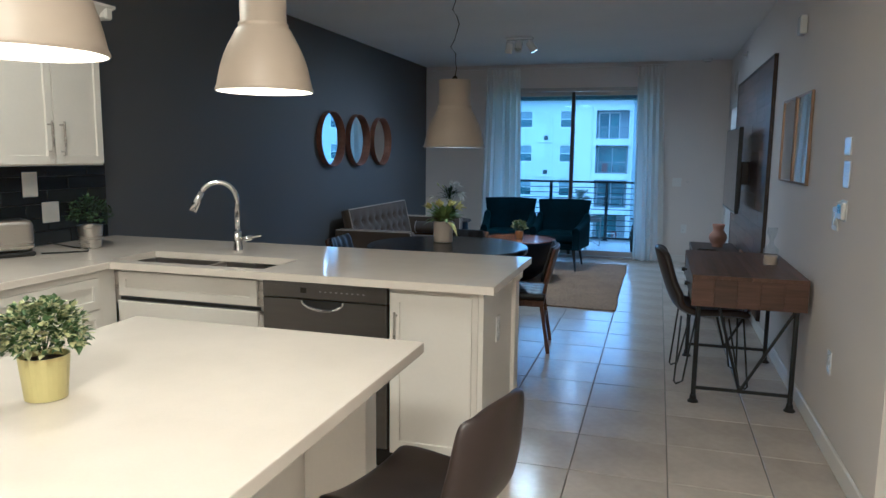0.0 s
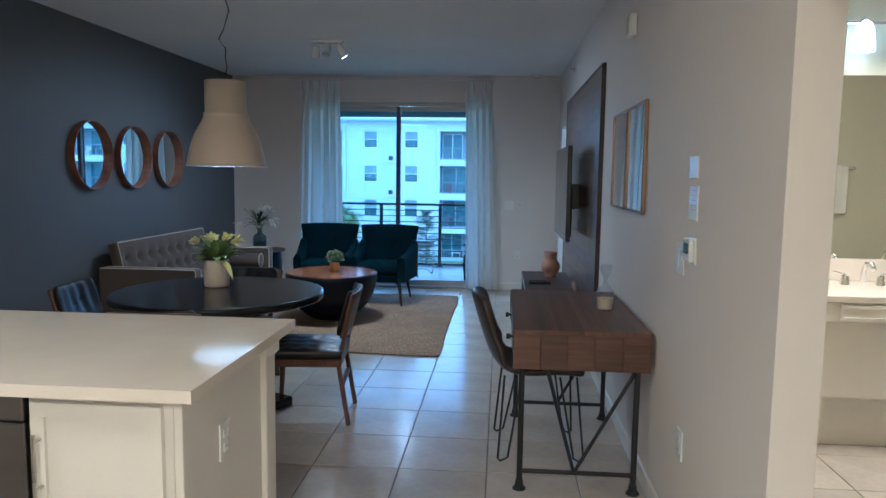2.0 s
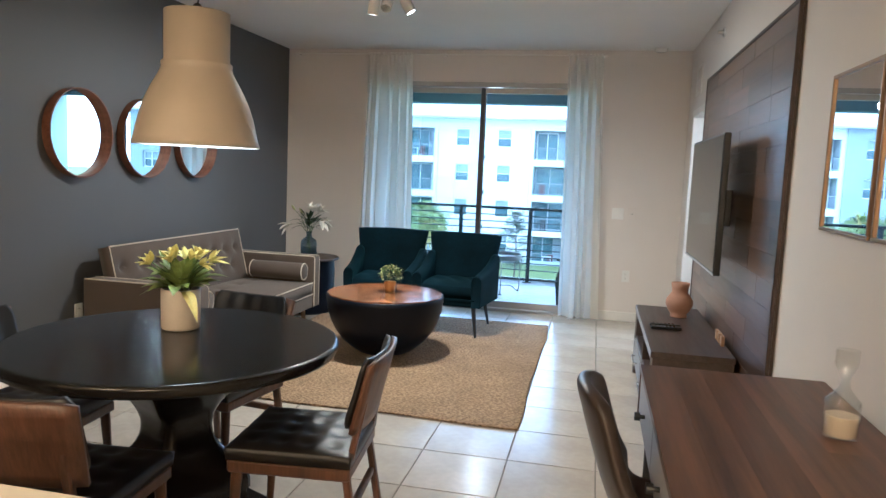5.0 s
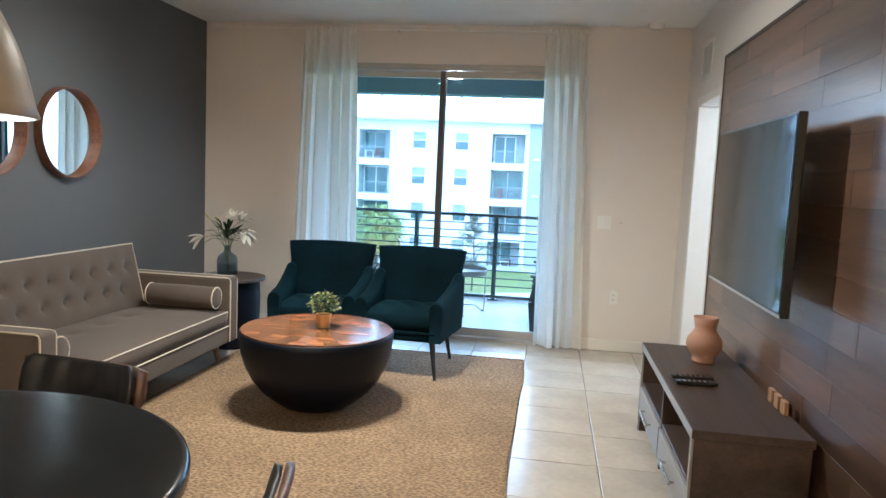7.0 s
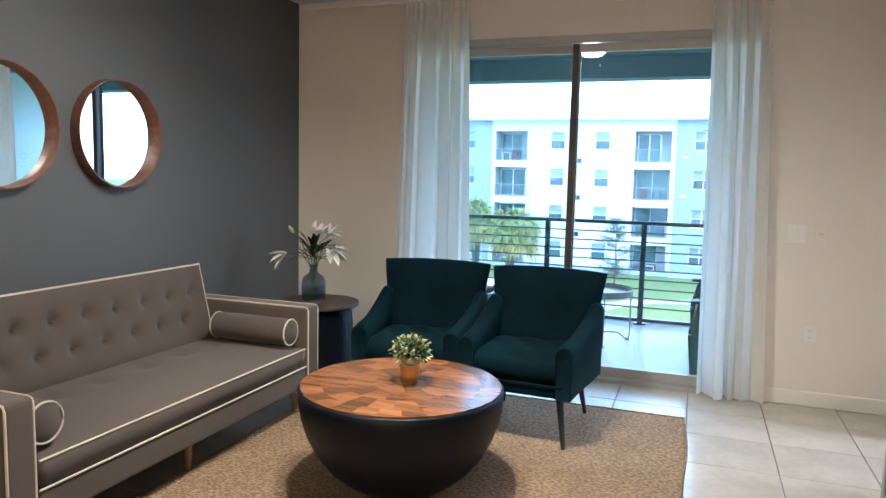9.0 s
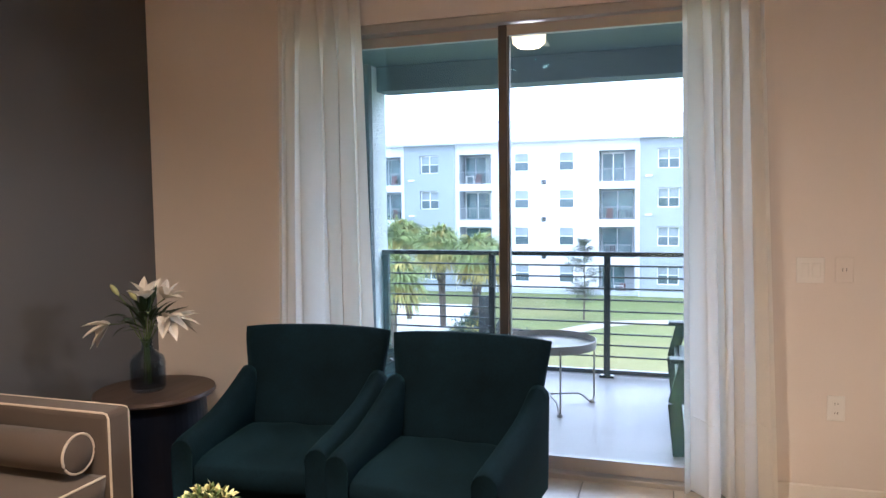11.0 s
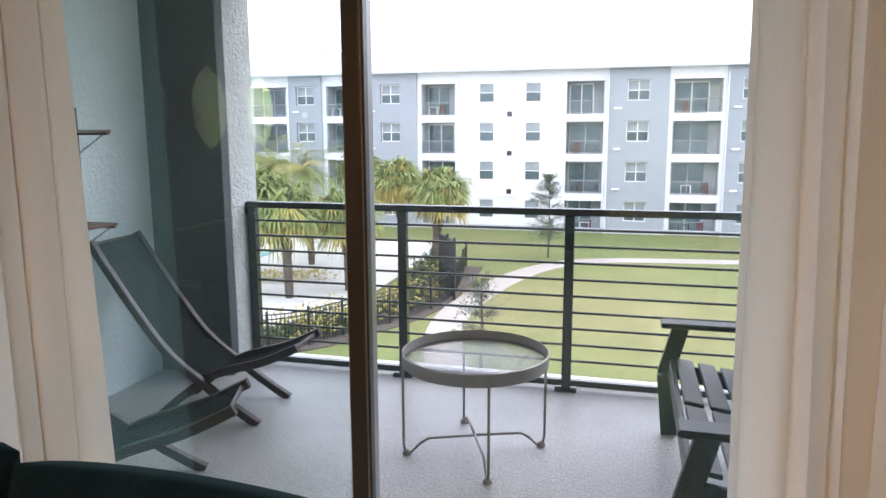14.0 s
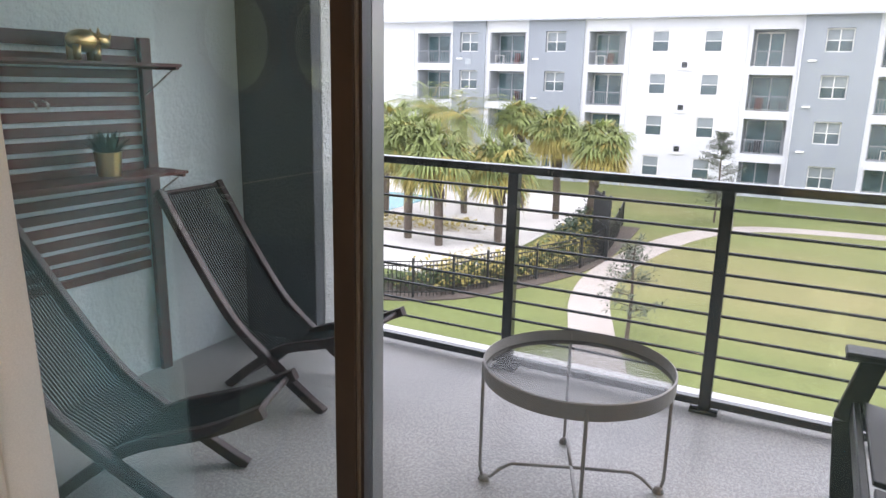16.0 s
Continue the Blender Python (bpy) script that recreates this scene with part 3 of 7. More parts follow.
# sliding door
sd = thing("sliding_door", "two-panel sliding glass balcony door in grey aluminium", "sliding door", kind="structure")
y0, y1 = F + 0.03, F + 0.13
part("head_track", B((DOORL, y0 - 0.02, DOORH - 0.05), (DOORR, y1, DOORH), 0.004), "alu", sd)
part("sill_track", B((DOORL, y0 - 0.03, -0.012), (DOORR, y1 + 0.01, 0.025), 0.004), "alu", sd)
part("jamb", B((DOORL, y0 - 0.02, 0.026), (DOORL + 0.05, y1, DOORH - 0.051), 0.004), "alu", sd)
part("jamb", B((DOORR - 0.05, y0 - 0.02, 0.026), (DOORR, y1, DOORH - 0.051), 0.004), "alu", sd)
MID = -0.854


def sash(x0, x1, y, name):
    s = part(name, holed(nb(), x0, x1, 0.03, DOORH - 0.055, [(x0 + 0.05, x1 - 0.05, 0.10, DOORH - 0.11)], y, y + 0.035, "y"), "alu", sd, "grey aluminium sash with bronze edge")
    part("edge_strip", B((x0 + 0.0505, y + 0.005, 0.101), (x0 + 0.057, y + 0.03, DOORH - 0.111)), "bronze", s)
    part("edge_strip", B((x1 - 0.057, y + 0.005, 0.101), (x1 - 0.0505, y + 0.03, DOORH - 0.111)), "bronze", s)
    g = part("pane", B((x0 + 0.046, y + 0.015, 0.095), (x1 - 0.046, y + 0.019, DOORH - 0.105)), "veilglass" if name == "fixed_panel" else "glass", s, "clear glass pane")
    g.visible_shadow = False


sash(DOORL + 0.05, MID + 0.026, F + 0.085, "fixed_panel")
sash(MID - 0.026, DOORR - 0.05, F + 0.045, "sliding_panel")
part("stile_cover", B((MID - 0.022, F + 0.038, 0.03), (MID + 0.022, F + 0.0445, DOORH - 0.056), 0.002), "bronze", sd, "dark bronze interlock")

# ---- balcony ----
BX0, BX1, RY = -2.945, 1.9, 12.425
setting(part("balcony_floor", B((BX0 - 0.2, F + 0.16, -0.25), (BX1 + 0.2, RY + 0.02, -0.012)), "concrete"), "wet-looking sealed grey concrete balcony floor", "floor")
setting(part("balcony_kerb", B((BX0 + 0.50, RY + 0.021, -0.25), (BX1, RY + 0.13, 0.015), 0.006), "curb"), "pale concrete edge under the railing", "kerb")
setting(part("balcony_wall_west", B((BX0 - 0.2, F + 0.161, -0.25), (BX0, 12.12, 2.62)), "stucco"), "teal-grey stucco side wall of the balcony", "wall")
setting(part("balcony_wall_east", B((BX1, F + 0.161, -0.25), (BX1 + 0.2, RY + 0.15, 2.62)), "stucco"), "teal-grey stucco side wall of the balcony", "wall")
# the pier's inward face is coloured much darker than its side
setting(part("balcony_pier", B((BX0 - 0.2, 12.121, -0.25), (BX0 + 0.49, 12.20, 2.62), 0.004), "stuccodark"), "dark stucco inward face of the corner pier", "pier")
setting(part("balcony_column", B((BX0 - 0.2, 12.2005, -0.25), (BX0 + 0.49, 12.50, 2.62), 0.004), "roughstucco"), "rough pale stucco corner pier", "pier")
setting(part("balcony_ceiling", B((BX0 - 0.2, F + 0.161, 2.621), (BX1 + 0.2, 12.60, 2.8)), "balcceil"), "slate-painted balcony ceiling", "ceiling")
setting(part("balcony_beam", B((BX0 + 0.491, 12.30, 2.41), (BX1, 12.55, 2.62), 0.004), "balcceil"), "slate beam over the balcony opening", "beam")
setting(part("facade_skin", B((BX0 - 0.2, F + 0.1605, 2.415), (BX1, F + 0.17, 2.62)), "stucco"), "teal-grey stucco over the door", "wall")

rl = thing("balcony_railing", "charcoal metal railing with thin horizontal bars", "railing", pose(0, RY - 0.04, 0))
for x in (-2.425, -1.45, -0.485, 0.485, 1.455):
    p = part("post", B((x - 0.026, -0.026, -0.01), (x + 0.026, 0.026, 0.984), 0.003), "rail", rl)
    part("base_plate", B((x - 0.06, -0.05, -0.0115), (x + 0.06, 0.05, 0.004), 0.002), "rail", p)
part("top_rail", B((-2.462, -0.03, 0.985), (BX1 - 0.002, 0.03, 1.022), 0.004), "rail", rl)
part("wall_bracket", B((-2.464, -0.035, 0.94), (-2.452, 0.035, 0.9845), 0.003), "rail", rl)
part("bottom_rail", B((-2.455, -0.02, 0.014), (BX1 - 0.002, 0.02, 0.049), 0.003), "rail", rl)
for i in range(1, 10):
    z = 0.0645 + i * 0.0935
    part("bar", rod(nb(), (-2.455, 0.0, z), (BX1 - 0.002, 0.0, z), 0.0075, n=8), "rail", rl)

# ---- ground and distance ----
setting(part("ground", B((-400, 14, GROUND - 1), (400, 900, GROUND)), "grass"), "wide mown lawn, worn yellow in places", "ground")


def strip(bm, line, w, z0, z1):
    """A flat ribbon along a line of (x, y)."""
    rows = []
    for i, (x, y) in enumerate(line):
        a, b = line[max(0, i - 1)], line[min(len(line) - 1, i + 1)]
        d = Vector((b[0] - a[0], b[1] - a[1], 0)).normalized()
        n = Vector((-d.y, d.x, 0)) * w / 2
        rows.append([bm.verts.new(Vector((x, y, z)) + s * n) for s in (-1, 1) for z in (z0, z1)])
    for a, b in zip(rows, rows[1:]):
        for i, j in ((1, 3), (3, 2), (2, 0), (0, 1)):
            bm.faces.new((a[i], a[j], b[j], b[i]))
    bmesh.ops.recalc_face_normals(bm, faces=bm.faces)
    return bm


def curve_line(pts, n=8):
    out = []
    p = [pts[0]] + list(pts) + [pts[-1]]
    for i in range(1, len(p) - 2):
        for k in range(n):
            t = k / n
            out.append(tuple(0.5 * (2 * b + (c - a) * t + (2 * a - 5 * b + 4 * c - d) * t * t + (3 * b - a - 3 * c + d) * t ** 3) for a, b, c, d in zip(p[i - 1], p[i], p[i + 1], p[i + 2])))
    return out + [pts[-1]]


setting(part("path", strip(nb(), curve_line([(-3.27, 22.0), (-4.54, 27.0), (-6.0, 31.0), (-7.16, 35.0), (-7.43, 39.5), (-6.42, 46.0), (-4.58, 50.5), (-1.32, 53.2), (8.15, 54.7), (20.92, 57), (45.98, 60)]), 1.5, GROUND - 0.1, GROUND + 0.03), "path"), "winding pale concrete footpath across the lawn", "path")
setting(part("pool_deck", B((-60, 34.0, GROUND - 0.1), (-12.5, 58.0, GROUND + 0.04)), "deck"), "pale paved pool deck", "pavement")
setting(part("pool_water", B((-44, 44.0, GROUND), (-23.1, 52.0, GROUND + 0.06)), "water"), "turquoise swimming pool", "water")
setting(part("planting_bed", strip(nb(), curve_line([(-26.56, 28.4), (-14.51, 31.6), (-11.46, 34.8), (-9.83, 40.0), (-10.16, 49.0)]), 3.4, GROUND - 0.1, GROUND + 0.05), "mulch"), "dark mulch planting bed along the fence", "planting bed")


# ---- apartment building across the lawn ----
FY = 66.0
ST = 3.14
FL0 = GROUND - 0.19
apt = thing("apartment_building", "four-storey white and blue-grey apartment block with recessed balconies", "building", pose(1.03, FY, 0))
BAYS = [(-38.0, -34.3, "W", "plain"), (-34.3, -30.3, "W", "balcony"), (-30.3, -27.2, "B", "window"), (-27.2, -23.3, "W", "balcony"),
        (-23.3, -18.6, "B", "window"), (-18.6, -15.0, "W", "balcony"), (-15.0, -6.6, "W", "pair"), (-6.6, -3.0, "W", "balcony"),
        (-3.0, 1.5, "B", "window"), (1.5, 5.7, "W", "balcony"), (5.7, 9.4, "B", "window"), (9.4, 13.4, "W", "balcony"), (13.4, 18.0, "B", "window"),
        (18.0, 22.0, "W", "balcony"), (22.0, 30.0, "W", "pair"), (30.0, 34.0, "W", "balcony"), (34.0, 38.5, "B", "window")]
frame_mesh = {}


def far_window(w, h):
    key = (w, h)
    if key not in frame_mesh:
        bm = holed(nb(), -w / 2, w / 2, 0, h, [(x0_, x1_, z0_, z1_) for x0_, x1_ in ((-w / 2 + 0.07, -0.035), (0.035, w / 2 - 0.07)) for z0_, z1_ in ((0.07, h / 2 - 0.03), (h / 2 + 0.03, h - 0.07))] if w > 1.4 else [(-w / 2 + 0.07, w / 2 - 0.07, 0.07, h / 2 - 0.03), (-w / 2 + 0.07, w / 2 - 0.07, h / 2 + 0.03, h - 0.07)], -0.03, 0.04, "y")
        a = part("window", bm, "trim", apt)
        g = part("pane", B((-w / 2 + 0.05, 0.02, 0.05), (w / 2 - 0.05, 0.03, h / 2 - 0.001)), "bldglass", a)
        u = part("upper_pane", B((-w / 2 + 0.05, 0.02, h / 2), (w / 2 - 0.05, 0.03, h - 0.05)), "bldblind", a)
        s = part("sill", B((-w / 2 - 0.06, -0.10, -0.07), (w / 2 + 0.06, 0.03, -0.003)), "trim", a)
        frame_mesh[key] = (a.data, g.data, s.data, u.data)
        for o in (s, g, u, a):
            bpy.data.objects.remove(o)
    return frame_mesh[key]


def put_window(x, z, w, h):
    a, g, s, u = [new(n, d) for n, d in zip(("window", "pane", "sill", "upper_pane"), far_window(w, h))]
    a.parent, g.parent, s.parent, u.parent = apt, a, a, a
    a.location = (x, 0.06, z)


for x0, x1, tone, what in BAYS:
    mat = "bldwhite" if tone == "W" else "bldblue"
    out = 0.0 if tone == "W" else 0.25
    xm = (x0 + x1) / 2
    holes = []
    for s in range(4):
        z = FL0 + s * ST
        if what == "window":
            holes.append((xm - 0.85, xm + 0.85, z + 1.17, z + 2.76))
        elif what == "pair":
            holes += [(x - 0.65, x + 0.65, z + 1.17, z + 2.76) for x in (xm - 1.9, xm + 1.9)]
        elif what == "balcony":
            holes.append((x0 + 0.35, x1 - 0.35, z + 0.20, z + 2.74))
    wl_ = part("wall", holed(nb(), x0, x1, GROUND - 0.2, FL0 + 4 * ST + 0.6, holes, 0, 0.35, "y"), mat, apt)
    wl_.location.y = -out
    for h in holes:
        if what != "balcony":
            put_window((h[0] + h[1]) / 2, h[2], h[1] - h[0] - 0.02, h[3] - h[2] - 0.02)
            continue
        z = h[2]
        bk = nb()
        span(bk, (h[0], 1.9, z - 0.2), (h[1], 2.0, z + 2.75))
        span(bk, (h[0] - 0.1, 0.35, z - 0.2), (h[0], 2.0, z + 2.75))
        span(bk, (h[1], 0.35, z - 0.2), (h[1] + 0.1, 2.0, z + 2.75))
        span(bk, (h[0], 0.35, z - 0.2), (h[1], 1.9, z - 0.001))
        span(bk, (h[0], 0.35, z + 2.6), (h[1], 1.9, z + 2.75))
        bc = part("balcony", bk, "recess", apt)
        gx0, gx1 = h[0] + 0.12, h[1] - rnd(0.15, 1.0)
        gd = part("glass_door", B((gx0, 1.84, z + 0.02), (gx1, 1.89, z + 2.35)), "teal", bc)
        fr_ = nb()
        for x in (gx0, (gx0 + gx1) / 2, gx1):
            span(fr_, (x - 0.05, 1.80, z + 0.02), (x + 0.05, 1.839, z + 2.35))
        span(fr_, (gx0, 1.81, z + 2.35), (gx1, 1.838, z + 2.45))
        part("door_frame", fr_, random.choice(["trim", "recess", "recess"]), gd)
        r = nb()
        span(r, (h[0], 0.08, z + 1.0), (h[1], 0.13, z + 1.06))
        span(r, (h[0], 0.08, z + 0.08), (h[1], 0.13, z + 0.13))
        n = 18
        for i in range(n):
            x = h[0] + (i + 0.5) * (h[1] - h[0]) / n
            span(r, (x - 0.012, 0.09, z + 0.13), (x + 0.012, 0.12, z + 1.0))
        part("rail", r, "bldrail", bc)
        if rnd(0, 1) < 0.75:
            f = nb()
            x = rnd(h[0] + 0.7, h[1] - 0.7)
            span(f, (x - 0.25, 0.8, z), (x + 0.25, 1.2, z + 0.45))
            span(f, (x - 0.25, 1.15, z + 0.45), (x + 0.25, 1.2, z + 0.9))
            part("chair", f, random.choice(["rail", "trim", "redwood"]), bc)
            tb_ = nb()
            x = rnd(h[0] + 0.6, h[1] - 0.6)
            span(tb_, (x - 0.4, 0.6, z + 0.68), (x + 0.4, 1.1, z + 0.72))
            for sx in (-0.35, 0.35):
                span(tb_, (x + sx - 0.03, 0.65, z), (x + sx + 0.03, 1.05, z + 0.679))
            part("table", tb_, random.choice(["rail", "trim", "recess"]), bc)
    if what == "window":
        for s in range(1, 4):
            z = FL0 + s * ST
            part("wall_light", B((x0 + 0.45, -out - 0.16, z + 0.52), (x0 + 1.0, -out, z + 0.66), 0.02), "trim", apt)
            if x1 - x0 < 4:
                part("vent", B((xm - 0.25, -out - 0.04, z + 0.1), (xm + 0.25, -out, z + 0.6)), "recess", apt)
    if what == "pair":
        for s in range(3):
            z = FL0 + s * ST
            part("vent", B((xm - 0.2, -0.04, z + 3.18), (xm + 0.2, 0.0, z + 3.58)), "rail", apt)
            part("light_shelf", B((xm - 0.6, -0.12, z + 3.0), (xm + 0.6, 0.0, z + 3.06)), "trim", apt)
    part("downpipe", rod(nb(), (x0, -out - 0.06, GROUND), (x0, -out - 0.06, FL0 + 4 * ST), 0.05, n=8), "bldwhite", apt)
    part("plinth", B((x0, -out - 0.02, GROUND - 0.1), (x1, -out - 0.001, GROUND + 0.4)), "recess", apt)
part("core", B((-38.0, 2.01, GROUND - 0.2), (38.5, 16, FL0 + 4 * ST + 0.5)), "bldwhite", apt)
top = FL0 + 4 * ST + 0.6
rf = nb()
vs = [rf.verts.new(v) for v in ((-38.6, -0.7, top), (39.1, -0.7, top), (39.1, 17, top), (-38.6, 17, top), (-36, 7, top + 2.6), (36.5, 7, top + 2.6), (36.5, 10, top + 2.6), (-36, 10, top + 2.6))]
for q in ((0, 1, 5, 4), (1, 2, 6, 5), (2, 3, 7, 6), (3, 0, 4, 7), (4, 5, 6, 7), (3, 2, 1, 0)):
    rf.faces.new([vs[i] for i in q])
ro = part("roof", rf, "roof", apt)
part("gutter", B((-38.7, -0.8, top - 0.12), (39.2, -0.69, top + 0.06)), "roof", ro)
for x in range(-34, 37, 4):
    part("roof_vent", rod(nb(), (x, 6.9, top + 2.5), (x, 6.9, top + 2.95), 0.12, n=8), "recess", ro)


wing = thing("apartment_wing", "white set-back wing of the apartment block with plain windows", "building", pose(-37.4, FY + 9, 0))
wh = [(x - 0.75, x + 0.75, FL0 + k * ST + 1.1, FL0 + k * ST + 2.7) for x in (-2.2, -6.4, -10.6, -15.0) for k in range(4)]
part("wall", holed(nb(), -30, 0, GROUND - 0.2, top - 0.3, wh, 0, 0.35, "y"), "bldwhite", wing)
part("core", B((-30, 0.36, GROUND - 0.2), (0, 9, top - 0.35)), "bldwhite", wing)
part("parapet", B((-30.2, -0.12, top - 0.29), (0.1, 0.3, top + 0.05)), "roof", wing)
for x0, x1, z0, z1 in wh:
    w_ = part("window", holed(nb(), x0, x1, z0, z1, [(x0 + 0.07, (x0 + x1) / 2 - 0.03, z0 + 0.07, z1 - 0.07), ((x0 + x1) / 2 + 0.03, x1 - 0.07, z0 + 0.07, z1 - 0.07)], 0.06, 0.12, "y"), "trim", wing)
    part("pane", B((x0 + 0.05, 0.09, z0 + 0.05), (x1 - 0.05, 0.10, z1 - 0.05)), "bldglass", w_)

# ---- kitchen ----
CT = 0.92


def shaker(bm_parent, name, a, b, face, mat="cabinet", rail=0.055):
    """A framed cabinet front between corners a and b in the plane face = ('y', y, out) or ('x', x, out)."""
    ax, w, out = face
    d = 0.019 * out
    bm = nb()
    (u0, v0), (u1, v1) = a, b
    if ax == "y":
        P = lambda u, v, e: (u, w + e, v)
    else:
        P = lambda u, v, e: (w + e, u, v)
    span(bm, P(u0, v0, 0), P(u1, v1, d))
    bm.normal_update()
    ax_v = Vector((0, out, 0)) if ax == "y" else Vector((out, 0, 0))
    face_ = [f for f in bm.faces if f.normal.dot(ax_v) > 0.9]
    bmesh.ops.inset_region(bm, faces=face_, thickness=rail, depth=0)
    bmesh.ops.inset_region(bm, faces=face_, thickness=0.003, depth=-0.009)
    return part(name, bm, mat, bm_parent)


def bar_handle(parent, p, q, out, r=0.006):
    p, q, out = Vector(p), Vector(q), Vector(out)
    h = part("handle", rod(nb(), p + out, q + out, r, n=10), "steel", parent, "brushed steel bar handle")
    d = (q - p).normalized() * 0.02
    for e in (p + d, q - d):
        part("handle_post", rod(nb(), e, e + out, r * 0.8, n=8), "steel", h)
    return h


# peninsula
PX, PY0, PY1 = -0.288, 2.73, 3.635
def slab(bm, a, b, holes=()):
    holed_flat(bm, a, b, holes)
    return bm


def holed_flat(bm, a, b, holes):
    xs = sorted({a[0], b[0], *[h[0] for h in holes], *[h[1] for h in holes]})
    ys = sorted({a[1], b[1], *[h[2] for h in holes], *[h[3] for h in holes]})
    for x0, x1 in zip(xs, xs[1:]):
        for y0, y1 in zip(ys, ys[1:]):
            if not any(h[0] <= (x0 + x1) / 2 <= h[1] and h[2] <= (y0 + y1) / 2 <= h[3] for h in holes):
                span(bm, (x0, y0, a[2]), (x1, y1, b[2]))
    bmesh.ops.remove_doubles(bm, verts=bm.verts, dist=1e-5)
    return bm


SINK = (-2.30, -1.42, 2.785, 3.12)
SINKM = -1.86
ct = thing("kitchen_worktop", "pale polished quartz worktop on the sink run and peninsula", "worktop")
part("slab", slab(nb(), (L + 0.003, 2.712, CT - 0.035), (PX, PY1, CT), [SINK]), "quartz", ct)
part("side_slab", B((L + 0.003, 0.2, CT - 0.035), (-2.24, 2.711, CT), 0.003), "quartz", ct)
sk = thing("double_sink", "stainless steel double-bowl undermount sink", "sink")
for x0, x1 in ((SINK[0], SINKM - 0.012), (SINKM + 0.012, SINK[1])):
    bm = nb()
    z0, z1 = CT - 0.22, CT - 0.036
    span(bm, (x0 - 0.01, SINK[2] - 0.01, z0), (x1 + 0.01, SINK[3] + 0.01, z0 + 0.006))
    for a, b in (((x0 - 0.01, SINK[2] - 0.01), (x0, SINK[3] + 0.01)), ((x1, SINK[2] - 0.01), (x1 + 0.01, SINK[3] + 0.01)), ((x0, SINK[2] - 0.01), (x1, SINK[2])), ((x0, SINK[3]), (x1, SINK[3] + 0.01))):
        span(bm, (*a, z0 + 0.006), (*b, z1))
    bw = part("bowl", bm, "steel", sk)
    part("drain", rod(nb(), ((x0 + x1) / 2, 2.95, z0 + 0.0065), ((x0 + x1) / 2, 2.95, z0 + 0.012), 0.05, n=20), "darksteel", bw)

fa = thing("kitchen_faucet", "chrome gooseneck pull-down faucet on the worktop", "faucet", pose(-1.825, 3.20, CT + 0.002, 0, 0, 20))
part("base", lathe(nb(), [(0, 0), (0.028, 0), (0.026, 0.02), (0.022, 0.05), (0.021, 0.12), (0, 0.121)], 20), "chrome", fa, smooth=True)
arc = [(0, 0, 0.12), (0, 0, 0.28)] + [(-0.09 + 0.09 * math.cos(a), -0.02 * a, 0.295 + 0.09 * math.sin(a)) for a in np.linspace(0, 2.7, 16)]
part("spout", tube(nb(), arc, 0.0135, 12), "chrome", fa, smooth=True)
e = Vector(arc[-1])
part("spray_head", rod(nb(), e, e + Vector((-0.045, -0.01, -0.10)), 0.017, 0.021, 16), "chrome", fa, smooth=True)
lv = part("lever", rod(nb(), (0.02, 0, 0.075), (0.075, 0, 0.085), 0.017, 0.014, 14), "chrome", fa, smooth=True)
part("lever_arm", rod(nb(), (0.07, 0, 0.085), (0.125, 0, 0.095), 0.006, 0.005, 10), "chrome", lv)


def base_unit(x0, x1, name, label, fronts, hollow=False):
    u = thing(name, label, "cabinet")
    if hollow:
        part("carcass", B((x0, PY0 + 0.05, 0.10), (x1, PY0 + 0.63, CT - 0.225), 0.002), "cabinet", u)
        part("front_frame", B((x0, PY0 + 0.0495, CT - 0.224), (x1, PY0 + 0.0545, CT - 0.037)), "cabinet", u)
    else:
        part("carcass", B((x0, PY0 + 0.05, 0.10), (x1, PY0 + 0.63, CT - 0.037), 0.002), "cabinet", u)
    part("plinth", B((x0, PY0 + 0.11, 0.0), (x1, PY0 + 0.60, 0.0995)), "cabinet", u)
    for nm, a, b in fronts:
        shaker(u, nm, a, b, ("y", PY0 + 0.049, -1))
    return u


u = base_unit(-2.262, -1.423, "sink_cabinet", "white shaker sink cabinet with a false drawer front", [("drawer_front", (-2.235, 0.745), (-1.445, 0.868))], True)
part("sloped_panel", beam(nb(), (-1.83, PY0 + 0.02, 0.72), (-1.83, PY0 + 0.045, 0.13), 0.80, 0.016, 0.002, (0, 1, 0)), "cabinet", u)
# black strip paints the shade in the gap below the drawer front
part("shadow_gap", B((-2.235, PY0 + 0.040, 0.722), (-1.43, PY0 + 0.0495, 0.738)), "black", u)
u = base_unit(-0.78, -0.37, "end_cabinet", "white shaker base cabinet with one door", [("door", (-0.765, 0.13), (-0.395, 0.855))])
bar_handle(u, (-0.738, PY0 + 0.03, 0.60), (-0.738, PY0 + 0.03, 0.775), (0, -0.03, 0))
pn = thing("peninsula_panel", "white painted end wall of the peninsula with a trim post", "panel")
part("end_panel", B((-0.369, PY0 + 0.05, 0.0), (-0.345, 3.40, CT - 0.037), 0.002), "cabinet", pn)
part("back_panel", B((-2.9, 3.36, 0.0), (-0.37, 3.40, CT - 0.037), 0.002), "cabinet", pn)
part("post", B((-0.43, 3.4005, 0.0), (-0.325, 3.50, CT - 0.037), 0.004), "cabinet", pn)
part("post_cap", B((-0.445, 3.402, CT - 0.10), (-0.31, 3.515, CT - 0.038), 0.012), "cabinet", pn)
part("post_base", B((-0.44, 3.402, 0.0), (-0.315, 3.512, 0.10), 0.004), "cabinet", pn)


